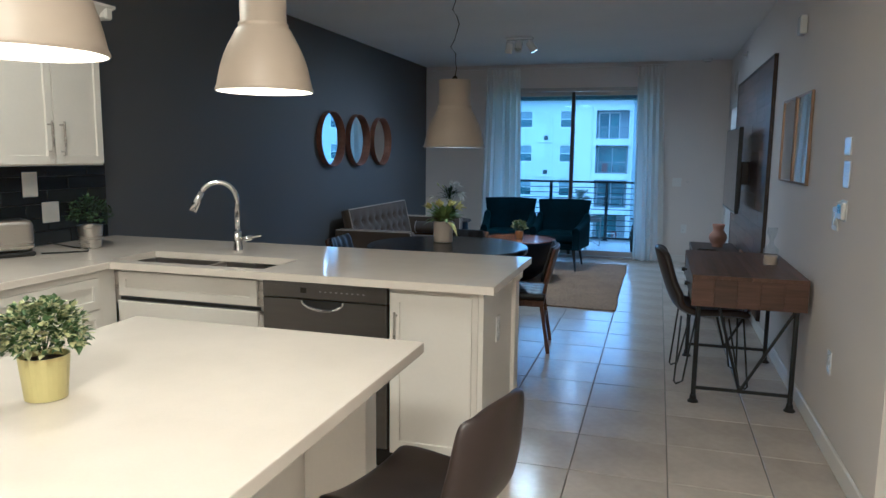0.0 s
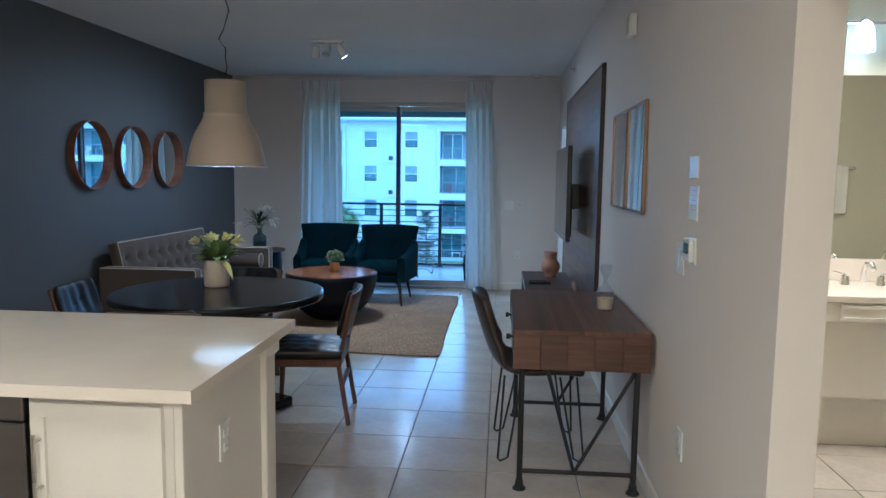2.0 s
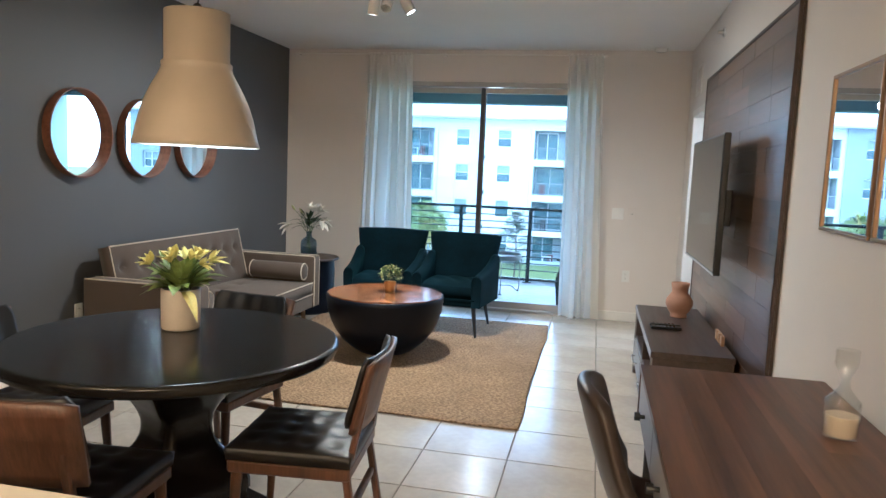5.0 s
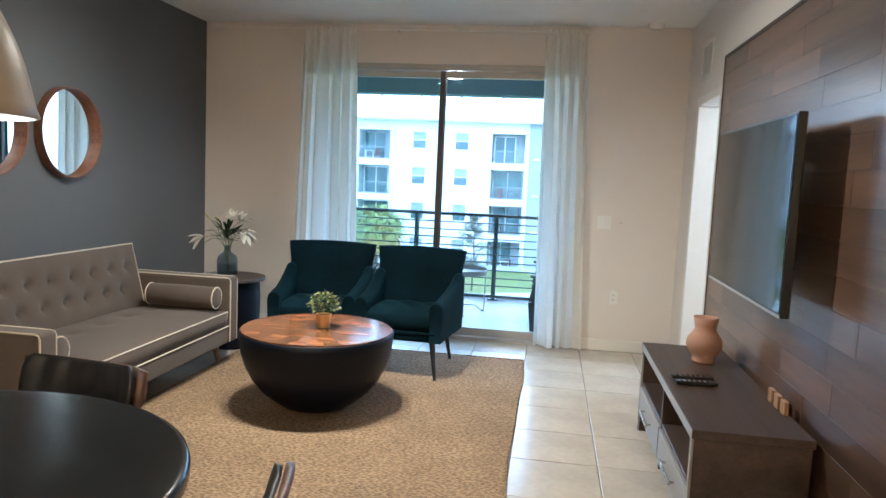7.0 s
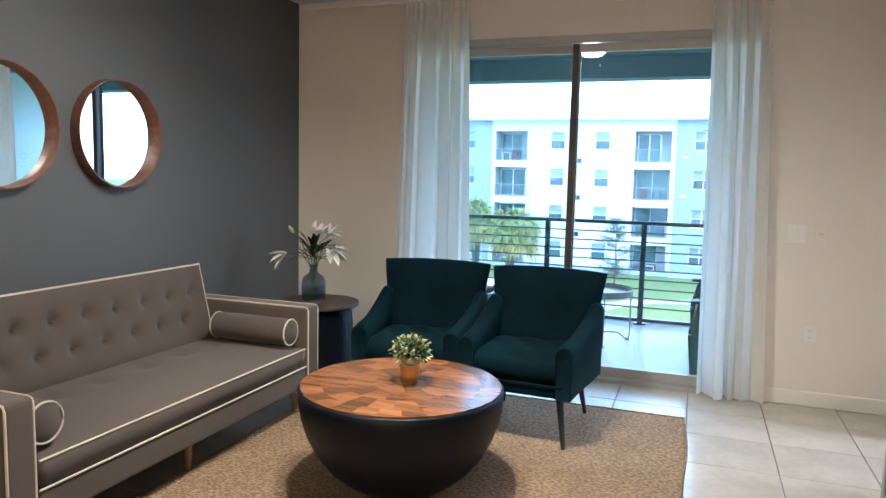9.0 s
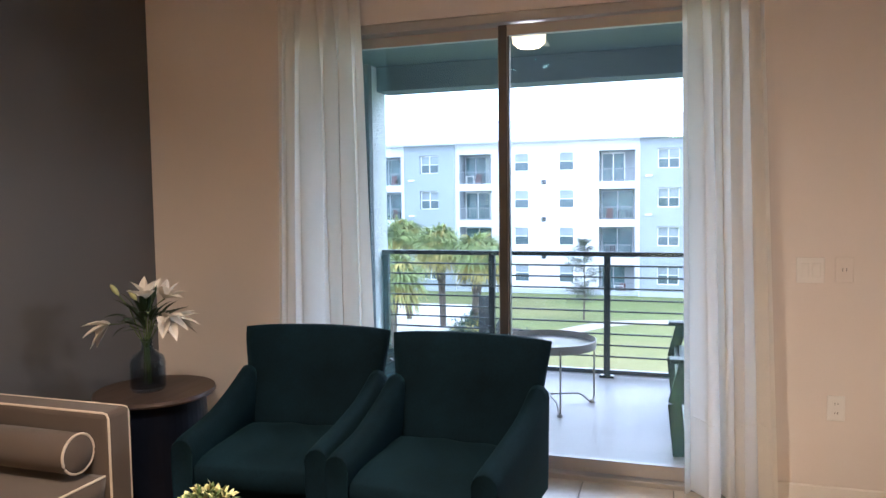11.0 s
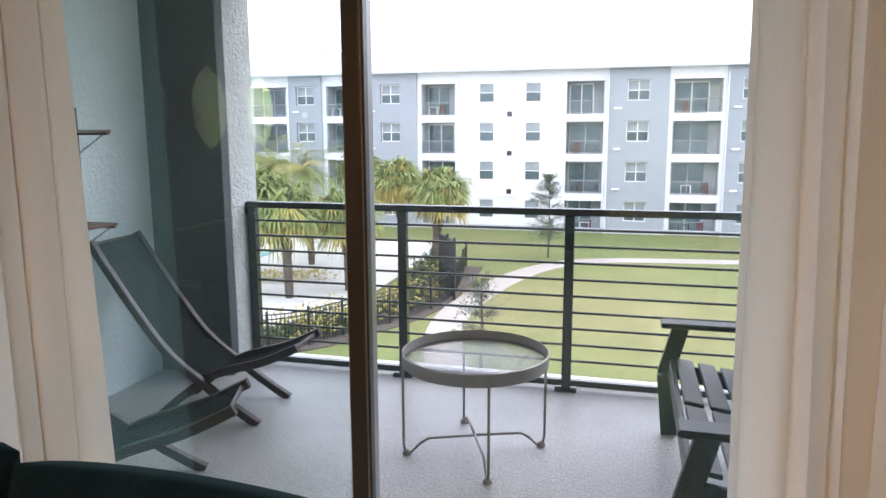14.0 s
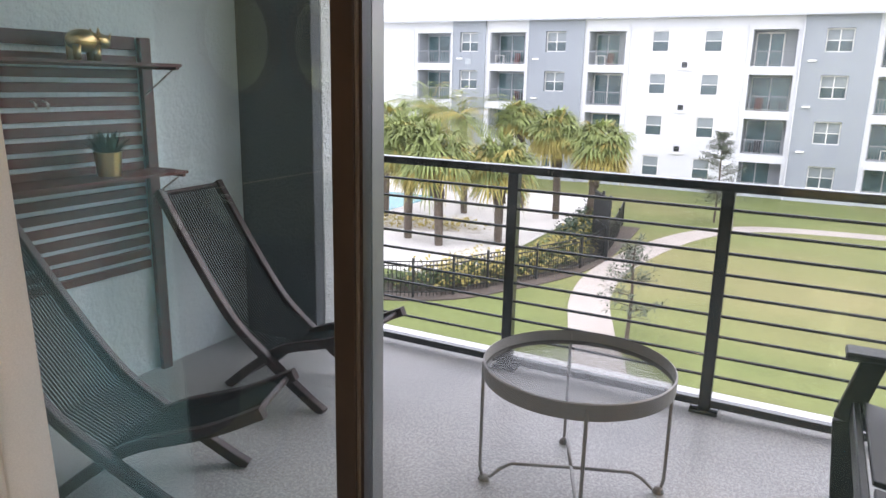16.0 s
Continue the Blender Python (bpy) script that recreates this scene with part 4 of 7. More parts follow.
def plate(name, label, c, n, w=0.075, h=0.118, kind="outlet"):
    """A cover plate centred at c, facing n ('x' or 'y' with sign), with its slots or rocker."""
    t = thing(name, label, kind, Matrix.Translation(c) @ {"-x": pose(0, 0, 0, 0, 0, 90), "+x": pose(0, 0, 0, 0, 0, -90), "-y": pose(0, 0, 0, 0, 0, 180), "+y": pose(0, 0, 0)}[n])
    part("plate", B((-w / 2, 0.001, -h / 2), (w / 2, 0.007, h / 2), 0.002), "plastic", t)
    return t


def outlet(c, n, label="white duplex wall outlet"):
    t = plate("wall_outlet", label, c, n)
    for z in (-0.022, 0.022):
        s = part("socket", B((-0.016, 0.0072, z - 0.014), (0.016, 0.0095, z + 0.014), 0.002), "plastic", t)
        for x in (-0.006, 0.006):
            part("slot", B((x - 0.0012, 0.0096, z - 0.004), (x + 0.0012, 0.0100, z + 0.006)), "black", s)
    return t


outlet((-0.344, 3.05, 0.66), "-x", "white outlet on the peninsula end panel").matrix_basis = pose(-0.344, 3.05, 0.66, 0, 0, -90)

dw = thing("dishwasher", "dark stainless steel dishwasher under the worktop", "dishwasher")
dx0, dx1, dy = -1.420, -0.785, PY0 + 0.05
part("body", B((dx0, dy + 0.03, 0.10), (dx1, dy + 0.58, CT - 0.037)), "black", dw)
part("kick_plate", B((dx0, dy + 0.05, 0.005), (dx1, dy + 0.09, 0.0995)), "black", dw)
part("door", B((dx0 + 0.004, dy - 0.012, 0.115), (dx1 - 0.004, dy + 0.029, 0.795), 0.004), "darksteel", dw)
cp = part("control_panel", B((dx0 + 0.004, dy - 0.014, 0.7965), (dx1 - 0.004, dy + 0.029, CT - 0.045), 0.004), "darksteel", dw)
part("display", B((-1.215, dy - 0.0168, 0.825), (-1.185, dy - 0.0142, 0.85)), "black", cp)
part("strip", B((dx0 + 0.05, dy - 0.0152, 0.818), (-0.86, dy - 0.0142, 0.856)), "darksteel", cp, "button strip with small unreadable marks")
for i in range(9):
    part("button", B((-1.12 + i * 0.027, dy - 0.0160, 0.833), (-1.110 + i * 0.027, dy - 0.0153, 0.838)), "alu", cp)
hm = nb()
for k in range(12):
    a0, a1 = math.pi * k / 12, math.pi * (k + 1) / 12
    rod(hm, (-1.10 + 0.105 * math.cos(a0), dy - 0.022, 0.792 - 0.045 * math.sin(a0)), (-1.10 + 0.105 * math.cos(a1), dy - 0.022, 0.792 - 0.045 * math.sin(a1)), 0.006, n=8)
part("handle_rim", hm, "chrome", dw)
hp = nb()
vs = [hp.verts.new((-1.10 + 0.1 * math.cos(a), dy - 0.0135, 0.792 - 0.04 * math.sin(a))) for a in np.linspace(0, math.pi, 16)]
hp.faces.new(vs)
ex = bmesh.ops.extrude_face_region(hp, geom=hp.faces[:])
bmesh.ops.translate(hp, verts=[v for v in ex["geom"] if isinstance(v, bmesh.types.BMVert)], vec=(0, -0.004, 0))
part("handle_pocket", hp, "black", dw)

# run along the slate wall
su = thing("side_base_cabinet", "white shaker base cabinets along the wall run", "cabinet")
part("carcass", B((L + 0.003, 0.25, 0.10), (-2.27, 2.775, CT - 0.037), 0.002), "cabinet", su)
part("plinth", B((L + 0.003, 0.25, 0.0), (-2.33, 2.70, 0.0995)), "cabinet", su)
for y in (0.3, 1.1, 1.9):
    shaker(su, "drawer_front", (y, 0.70), (y + 0.75, 0.85), ("x", -2.269, 1))
    shaker(su, "door", (y, 0.13), (y + 0.75, 0.69), ("x", -2.269, 1))
    bar_handle(su, (-2.25, y + 0.27, 0.775), (-2.25, y + 0.45, 0.775), (0.03, 0, 0))
uc = thing("wall_cabinet", "white shaker wall cabinet with paired doors and crown moulding", "cabinet")
CX = L + 0.33
part("carcass", B((L + 0.003, 0.7, 1.385), (CX - 0.02, 3.24, 2.20), 0.002), "cabinet", uc)
for y0, y1, hy in ((2.89, 3.225, 2.925), (2.555, 2.88, 2.845), (2.20, 2.545, 2.24), (1.86, 2.19, 2.15)):
    shaker(uc, "door", (y0, 1.395), (y1, 2.18), ("x", CX - 0.019, 1), rail=0.06)
    bar_handle(uc, (CX, hy, 1.44), (CX, hy, 1.62), (0.03, 0, 0))
cm = nb()
vsec = [(0.0, 2.2), (0.02, 2.2), (0.035, 2.23), (0.075, 2.265), (0.075, 2.28), (0.0, 2.28)]
rows = [[cm.verts.new((CX - 0.02 + d, 3.24 + d if yy > 3 else yy, z)) for d, z in vsec] for yy in (0.7, 3.24)]
for i in range(len(vsec)):
    j = (i + 1) % len(vsec)
    cm.faces.new((rows[0][i], rows[0][j], rows[1][j], rows[1][i]))
cm.faces.new(rows[1]); cm.faces.new(rows[0][::-1])
bmesh.ops.recalc_face_normals(cm, faces=cm.faces)
part("crown", cm, "cabinet", uc)
part("crown_return", B((L + 0.003, 3.241, 2.20), (CX + 0.05, 3.30, 2.28), 0.01), "cabinet", uc)
bs = thing("backsplash", "dark slate subway-tile backsplash", "backsplash", kind="structure")
part("bed", B((L + 0.0005, 1.0, CT), (L + 0.004, 3.58, 1.384)), "grout", bs)
for i in range(6):
    for j in range(9):
        y1 = 3.575 - j * 0.305 + (0.15 if i % 2 else 0)
        a, b = max(1.0, y1 - 0.30), min(3.575, y1)
        if b - a > 0.03:
            part("tile", B((L + 0.0042, a, CT + 0.003 + i * 0.079), (L + 0.013, b, CT + 0.079 + i * 0.079), 0.002), "splash", bs)
plate("wall_outlet", "white outlet plate on the dark backsplash", (L + 0.0135, 3.08, 1.10), "+x", 0.12, 0.12).matrix_basis = pose(L + 0.0135, 3.13, 1.11, 0, 0, -90)
plate("wall_notice", "white card on the dark backsplash", (L + 0.0135, 2.93, 1.25), "+x", 0.10, 0.14).matrix_basis = pose(L + 0.0135, 3.0, 1.275, 0, 0, -90)

to = thing("toaster", "brushed steel two-slice toaster with black ends", "toaster", pose(-2.86, 2.665, CT + 0.002, 0, 0, 62))
part("shell", box(nb(), (0, 0, 0.105), (0.26, 0.15, 0.165), 0.03, seg=4), "steel", to, smooth=False)
part("base", box(nb(), (0, 0, 0.012), (0.255, 0.155, 0.023), 0.006), "black", to)
for y in (-0.03, 0.03):
    part("slot", box(nb(), (0, y, 0.1885), (0.18, 0.022, 0.003)), "black", to)
part("lever_slot", box(nb(), (0.131, 0, 0.11), (0.003, 0.008, 0.09)), "black", to)
part("lever", box(nb(), (0.139, 0, 0.125), (0.016, 0.04, 0.012), 0.003), "black", to)
part("power_cord", tube(nb(), [(-2.74, 2.78, CT + 0.008), (-2.66, 2.88, CT + 0.006), (-2.60, 2.95, CT + 0.006), (-2.66, 3.02, CT + 0.006), (-2.80, 3.05, CT + 0.006), (-2.98, 3.06, CT + 0.02)], 0.004, 8), "black", to, "black cord lying on the worktop", smooth=True, at=to.matrix_basis.inverted())


def bush(parent, c, r, h, n, mats, leaf=0.022, name="foliage", pale=0.82, broad=0.7):
    """A dense clump of small leaves on thin stems."""
    bms = [nb() for _ in mats]
    for i in range(n):
        a, t = rnd(0, 6.283), math.acos(rnd(-0.35, 1))
        k = rnd(0.45, 1.0) ** 0.6
        d = Vector((math.sin(t) * math.cos(a), math.sin(t) * math.sin(a), math.cos(t)))
        p = Vector(c) + Vector((d.x * r * k, d.y * r * k, d.z * h * k))
        for q in range(2):
            w = (d + Vector((rnd(-1, 1), rnd(-1, 1), rnd(-0.3, 0.9)))).normalized()
            leafblade(bms[0 if k < pale else rnd(0, 1) < 0.55 and len(mats) > 1 and 1 or 0], p, w, leaf * rnd(0.8, 1.4), leaf * broad, rnd(0, 0.5), 0.3, 2)
    sm = nb()
    for i in range(14):
        a = rnd(0, 6.283)
        rod(sm, (c[0] + 0.01 * math.cos(a), c[1] + 0.01 * math.sin(a), c[2] - h * 0.45), (c[0] + r * 0.6 * math.cos(a), c[1] + r * 0.6 * math.sin(a), c[2] + h * 0.35), 0.0016, n=5)
    part("stems", sm, "leafdark", parent)
    for b, m in zip(bms, mats):
        part(name, b, m, parent)


def pot(parent, r0, r1, h, mat, name="pot", wall=0.004):
    p = part(name, lathe(nb(), [(0, 0), (r0, 0), (r1, h), (r1 - wall, h), (r0 - wall, h * 0.2), (0, h * 0.2)], 28), mat, parent, smooth=False)
    part("soil", lathe(nb(), [(0, h * 0.86), (r0 + (r1 - r0) * 0.86 - wall, h * 0.86)], 20), "mulch", parent)
    return p


pl = thing("potted_plant", "small leafy plant in a grey metal pot on the worktop", "plant", pose(-2.70, 3.08, CT + 0.002))
pot(pl, 0.055, 0.068, 0.13, "steel")
bush(pl, (0, 0, 0.19), 0.115, 0.10, 230, ["leafdark", "leaf"])

# island
IX0, IX1, IY0, IY1 = -1.31, -0.292, -0.35, 1.808
isl = thing("kitchen_island", "white kitchen island with a pale quartz top and overhang", "kitchen island")
part("top", B((IX0, IY0, CT - 0.033), (IX1, IY1, CT), 0.003, 2), "quartz", isl)
part("body", B((IX0 + 0.04, IY0 + 0.05, 0.0), (-0.62, IY1 - 0.06, CT - 0.034), 0.002), "cabinet", isl)
part("end_leg", B((-0.619, IY1 - 0.14, 0.0), (-0.42, IY1 - 0.06, CT - 0.034), 0.003), "cabinet", isl)
pl = thing("potted_plant", "bushy green plant in a lime-coloured pot on the island", "plant", pose(-0.945, 1.085, CT + 0.002))
pot(pl, 0.044, 0.053, 0.098, "limepot")
bush(pl, (0, 0, 0.142), 0.092, 0.082, 760, ["leaf", "leafpale"], 0.0155, pale=0.70, broad=0.9)


def dome_shade(t, D, hd, hc, rc, mat, cord_to, bulb=True, sway=0.0):
    """A pendant: bell-shaped shade with a collar and a cylinder above, hung from a cord; its rim lies at z = 0."""
    R0 = D / 2
    prof = [(R0, 0.0), (R0 * 1.02, 0.004), (R0 * 0.985, hd * 0.09), (R0 * 0.95, hd * 0.22), (R0 * 0.90, hd * 0.38), (R0 * 0.83, hd * 0.54), (R0 * 0.735, hd * 0.70), (R0 * 0.64, hd * 0.83), (R0 * 0.57, hd * 0.93), (rc * 1.07, hd * 0.98), (rc * 1.08, hd), (rc * 1.08, hd * 1.03), (rc, hd * 1.05), (rc, hd + hc), (0, hd + hc)]
    inner = [(0, hd * 0.90), (rc * 0.85, hd * 0.88), (R0 * 0.60, hd * 0.79), (R0 * 0.80, hd * 0.52), (R0 * 0.91, hd * 0.28), (R0 * 0.955, hd * 0.09), (R0 * 0.985, 0.001)]
    part("shade", lathe(nb(), prof, 56), mat, t, smooth=True)
    part("lining", lathe(nb(), inner, 56), "lampin", t, smooth=True)
    part("cap", lathe(nb(), [(0.022, hd + hc), (0.022, hd + hc + 0.02), (0.01, hd + hc + 0.035), (0, hd + hc + 0.035)], 16), "black", t)
    z0 = hd + hc + 0.03
    part("cord", tube(nb(), [(sway * math.sin(k * 1.15) * math.sin(k / 12 * math.pi) + sway * 0.4 * math.sin(k * 2.7), 0, z0 + (cord_to - z0) * k / 12) for k in range(13)], 0.0035, 6), "black", t, smooth=True)
    part("ceiling_rose", lathe(nb(), [(0, cord_to), (0.05, cord_to), (0.05, cord_to - 0.02), (0.012, cord_to - 0.035), (0, cord_to - 0.035)], 20), mat, t)
    if bulb:
        part("bulb", lathe(nb(), [(0, hd * 0.2), (R0 * 0.16, hd * 0.27), (R0 * 0.2, hd * 0.38), (R0 * 0.12, hd * 0.52), (R0 * 0.1, hd * 0.7), (0, hd * 0.7)], 16), "bulb", t, smooth=True)


for y in (1.34, 0.70):
    t = thing("pendant_lamp", "beige enamel dome pendant lamp, lit, over the island", "pendant lamp", pose(-0.525, y, 1.607), group="pendants over the island")
    dome_shade(t, 0.216, 0.146, 0.14, 0.0515, "lampshade", H - 1.607)

# stool
sb = thing("bar_stool", "dark brown leather bar stool at the island", "stool", pose(-0.205, 1.57, 0, 0, 0, -14))
bm = nb()
rows = []
prof = [(-0.22, 0.56), (-0.12, 0.565), (0.0, 0.555), (0.10, 0.56), (0.165, 0.585), (0.205, 0.65), (0.225, 0.74), (0.235, 0.85), (0.236, 0.895)]
n = 14
for i, (x, z) in enumerate(prof):
    w = 0.20 if i < 4 else 0.20 - 0.012 * (i - 4) ** 1.2
    row = []
    for j in range(n + 1):
        s = 2 * j / n - 1
        curl = 0.045 * abs(s) ** 2.5
        row.append((x - (curl * 1.3 if i > 4 else 0), s * w, z + (curl * 0.6 if i <= 4 else -0.05 * abs(s) ** 3 * (i == len(prof) - 1))))
    rows.append(row)
tv_ = [[bm.verts.new(p) for p in r] for r in rows]
for a, b in zip(tv_, tv_[1:]):
    for j in range(n):
        bm.faces.new((a[j], a[j + 1], b[j + 1], b[j]))
bmesh.ops.recalc_face_normals(bm, faces=bm.faces)
sh = part("shell", bm, "brownleather", sb, smooth=True)
so = sh.modifiers.new("thick", "SOLIDIFY")
so.thickness = 0.035
so.offset = 0
sv = sh.modifiers.new("soft", "SUBSURF")
sv.levels = sv.render_levels = 2
for sx, sy in ((-1, -1), (-1, 1), (1, -1), (1, 1)):
    part("leg", rod(nb(), (sx * 0.12, sy * 0.12, 0.55), (sx * 0.21, sy * 0.2, 0.0), 0.010, n=10), "blackmetal", sb)
for sx in (-1, 1):
    part("foot_rail", rod(nb(), (sx * 0.184, -0.177, 0.2), (sx * 0.184, 0.177, 0.2), 0.008, n=8), "blackmetal", sb)
for sy in (-1, 1):
    part("foot_rail", rod(nb(), (-0.184, sy * 0.177, 0.2), (0.184, sy * 0.177, 0.2), 0.008, n=8), "blackmetal", sb)

# right wall: controls, pictures
plate("wall_notice", "small white card on the wall", (R, 3.71, 1.525), "-x", 0.115, 0.085, "notice")
nt_ = plate("wall_notice", "white instruction card with unreadable lines", (R, 3.69, 1.392), "-x", 0.115, 0.13, "notice")
for i in range(5):
    part("text_bar", B((-0.038, 0.0072, 0.045 - i * 0.018), (0.038 - (i % 3) * 0.012, 0.0076, 0.049 - i * 0.018)), "alu", nt_)
th = plate("thermostat", "white wall thermostat with a small screen", (R, 3.69, 1.217), "-x", 0.115, 0.10, "thermostat")
part("cover", B((-0.05, 0.0072, -0.042), (0.05, 0.026, 0.042), 0.005), "plastic", th)
part("screen", B((-0.032, 0.0262, -0.012), (0.032, 0.0275, 0.028)), "bldglass", th)
lsw = plate("light_switch", "white double light switch", (R, 3.84, 1.168), "-x", 0.115, 0.118, "switch")
for x in (-0.024, 0.024):
    part("rocker", B((x - 0.017, 0.0072, -0.034), (x + 0.017, 0.011, 0.034), 0.002), "plastic", lsw)
outlet((R, 3.72, 0.455), "-x")
dt = thing("wall_detector", "white wall-mounted alarm sounder", "detector", pose(R, 5.06, 2.315))
part("body", B((-0.045, -0.06, -0.06), (-0.001, 0.06, 0.06), 0.012, 2), "plastic", dt)
for y0, y1, z0, z1 in ((4.60, 5.085, 1.30, 1.87), (5.115, 5.60, 1.30, 1.87)):
    t = thing("framed_mirror", "slim gilt-wood framed glass print reflecting the window", "picture", group="pair of wall frames")
    w = 0.013
    fb = nb()
    for a, b in (((y0, z0), (y1, z0 + w)), ((y0, z1 - w), (y1, z1)), ((y0, z0 + w), (y0 + w, z1 - w)), ((y1 - w, z0 + w), (y1, z1 - w))):
        span(fb, (R - 0.020, a[0], a[1]), (R - 0.001, b[0], b[1]), 0.003)
    part("moulding", fb, "goldwood", t)
    part("glass", B((R - 0.012, y0 + w, z0 + w), (R - 0.007, y1 - w, z1 - w)), "mirror", t, "reflective glass face")

# desk
DX0, DX1, DY0, DY1, DZ = 0.568, 1.19, 4.19, 5.34, 0.785
dk = thing("writing_desk", "walnut plank desk with two drawers on black pipe legs", "desk")
edges = [0.0, 0.17, 0.33, 0.52, 0.68, 0.86, 1.0]
for i, (u0, u1) in enumerate(zip(edges, edges[1:])):
    cuts = [DY0, DY0 + (0.78 if i % 2 else 0.43), DY1] if i in (1, 4) else [DY0, DY1]
    for y0, y1 in zip(cuts, cuts[1:]):
        part("top_board", B((DX0 + u0 * (DX1 - DX0) + 0.0001, y0 + 0.0001, DZ - 0.022), (DX0 + u1 * (DX1 - DX0) - 0.0001, y1 - 0.0001, DZ)), "walnutend", dk)
for ya, yb in ((DY0, DY0 + 0.02), (DY1 - 0.02, DY1)):
    for i in range(5):
        x0 = DX0 + i * (DX1 - DX0) / 5
        part("side_plank", B((x0 + 0.0004, ya, DZ - 0.185), (x0 + (DX1 - DX0) / 5 - 0.0004, yb, DZ - 0.0225), 0.001), "walnut", dk)
part("back_board", B((DX1 - 0.02, DY0 + 0.021, DZ - 0.185), (DX1, DY1 - 0.021, DZ - 0.0225)), "walnutend", dk)
part("bottom_board", B((DX0 + 0.03, DY0 + 0.021, DZ - 0.185), (DX1 - 0.021, DY1 - 0.021, DZ - 0.17)), "walnutend", dk)
for y0, y1 in ((DY0 + 0.024, (DY0 + DY1) / 2 - 0.004), ((DY0 + DY1) / 2 + 0.004, DY1 - 0.024)):
    d = part("drawer", B((DX0 + 0.004, y0, DZ - 0.18), (DX0 + 0.024, y1, DZ - 0.028), 0.002), "greymetal", dk, "dark drawer front with pale edge")
    ym = (y0 + y1) / 2
    kb = part("knob", rod(nb(), (DX0 - 0.030, ym, DZ - 0.1), (DX0 - 0.012, ym, DZ - 0.1), 0.014, n=14), "blackmetal", d, "black round knob")
    part("knob_stem", rod(nb(), (DX0 - 0.012, ym, DZ - 0.1), (DX0 + 0.004, ym, DZ - 0.1), 0.007, n=10), "blackmetal", kb)
for y in (DY0 + 0.06, DY1 - 0.06):
    for x in (DX0 + 0.045, DX1 - 0.045):
        lg = part("leg", rod(nb(), (x, y, 0.02), (x, y, DZ - 0.186), 0.014, n=14), "blackmetal", dk, "black iron pipe leg")
        part("foot", lathe(nb(), [(0, 0), (0.032, 0), (0.032, 0.006), (0.02, 0.02), (0.018, 0.045), (0, 0.045)], 16, (x, y, 0)), "blackmetal", lg)
    part("cross_bar", rod(nb(), (DX0 + 0.045, y, 0.09), (DX1 - 0.045, y, 0.09), 0.011, n=10), "blackmetal", dk)
    part("brace", rod(nb(), (DX0 + 0.30, y, 0.09), (DX1 - 0.05, y, DZ - 0.19), 0.009, n=8), "blackmetal", dk)
    part("brace", rod(nb(), (DX0 + 0.30, y, 0.09), (DX0 + 0.16, y, DZ - 0.19), 0.009, n=8), "blackmetal", dk)
hg = thing("hourglass_candle", "cream candle under a clear glass on the desk", "candle holder", pose(1.06, 4.76, DZ + 0.001))
part("glass", lathe(nb(), [(0.0, 0.0), (0.045, 0.0), (0.045, 0.10), (0.014, 0.135), (0.012, 0.15), (0.014, 0.165), (0.03, 0.20), (0.03, 0.24), (0.027, 0.24), (0.027, 0.20), (0.010, 0.165), (0.009, 0.15), (0.011, 0.138), (0.042, 0.098), (0.042, 0.004), (0, 0.004)], 28), "clearglass", hg, smooth=True)
part("wax", lathe(nb(), [(0, 0.005), (0.041, 0.005), (0.041, 0.06), (0, 0.058)], 24), "wax", hg)

# desk chair
dc = thing("desk_chair", "dark leather shell chair on black hairpin legs at the desk", "chair", pose(0.72, 4.78, 0, 0, 0, 3))
prof = [(0.22, 0.445), (0.15, 0.462), (0.05, 0.458), (-0.06, 0.45), (-0.14, 0.455), (-0.21, 0.49), (-0.255, 0.56), (-0.285, 0.65), (-0.315, 0.74), (-0.345, 0.845), (-0.357, 0.88)]
bm = nb()
rows = []
for i, (x, z) in enumerate(prof):
    w = 0.215 if i < 6 else 0.215 - 0.006 * (i - 5) ** 1.35
    row = []
    for j in range(n + 1):
        s = 2 * j / n - 1
        c_ = 0.05 * abs(s) ** 2.4
        row.append(bm.verts.new((x + (c_ * 1.2 if i > 5 else 0), s * w, z + (c_ * 0.7 if i <= 6 else -0.03 * abs(s) ** 4))))
    rows.append(row)
for a, b in zip(rows, rows[1:]):
    for j in range(n):
        bm.faces.new((a[j], a[j + 1], b[j + 1], b[j]))
bmesh.ops.recalc_face_normals(bm, faces=bm.faces)
sh = part("shell", bm, "brownleather", dc, smooth=True)
so = sh.modifiers.new("thick", "SOLIDIFY")
so.thickness, so.offset = 0.045, 0
sv = sh.modifiers.new("soft", "SUBSURF")
sv.levels = sv.render_levels = 2
for sx in (-1, 1):
    for sy in (-1, 1):
        tx, ty = sx * 0.21, sy * 0.215
        pts = [(sx * 0.10, sy * 0.13, 0.435), (tx * 0.98 - 0.035 * sx, ty, 0.025), (tx, ty, 0.006), (tx + 0.012 * sx, ty, 0.02), (sx * 0.19, sy * 0.12, 0.435)]
        part("leg", tube(nb(), pts, 0.006, 8), "blackmetal", dc, "black hairpin leg", smooth=True)


# ---- dining ----
TX, TY = -1.215, 5.16
tb = thing("dining_table", "round black-stained wooden pedestal dining table", "table", pose(TX, TY, 0))
TR = 0.632
part("tabletop", lathe(nb(), [(0, 0.709), (TR - 0.04, 0.709), (TR - 0.018, 0.709), (TR - 0.004, 0.714), (TR, 0.722), (TR + 0.001, 0.742), (TR - 0.002, 0.752), (TR - 0.009, 0.7565), (TR - 0.018, 0.757), (TR - 0.06, 0.757), (0, 0.757)], 128), "tablewood", tb, smooth=True)
part("apron", lathe(nb(), [(0, 0.66), (0.30, 0.66), (0.32, 0.7), (0.32, 0.7045), (0, 0.7045)], 40), "tablewood", tb)
pd = nb()
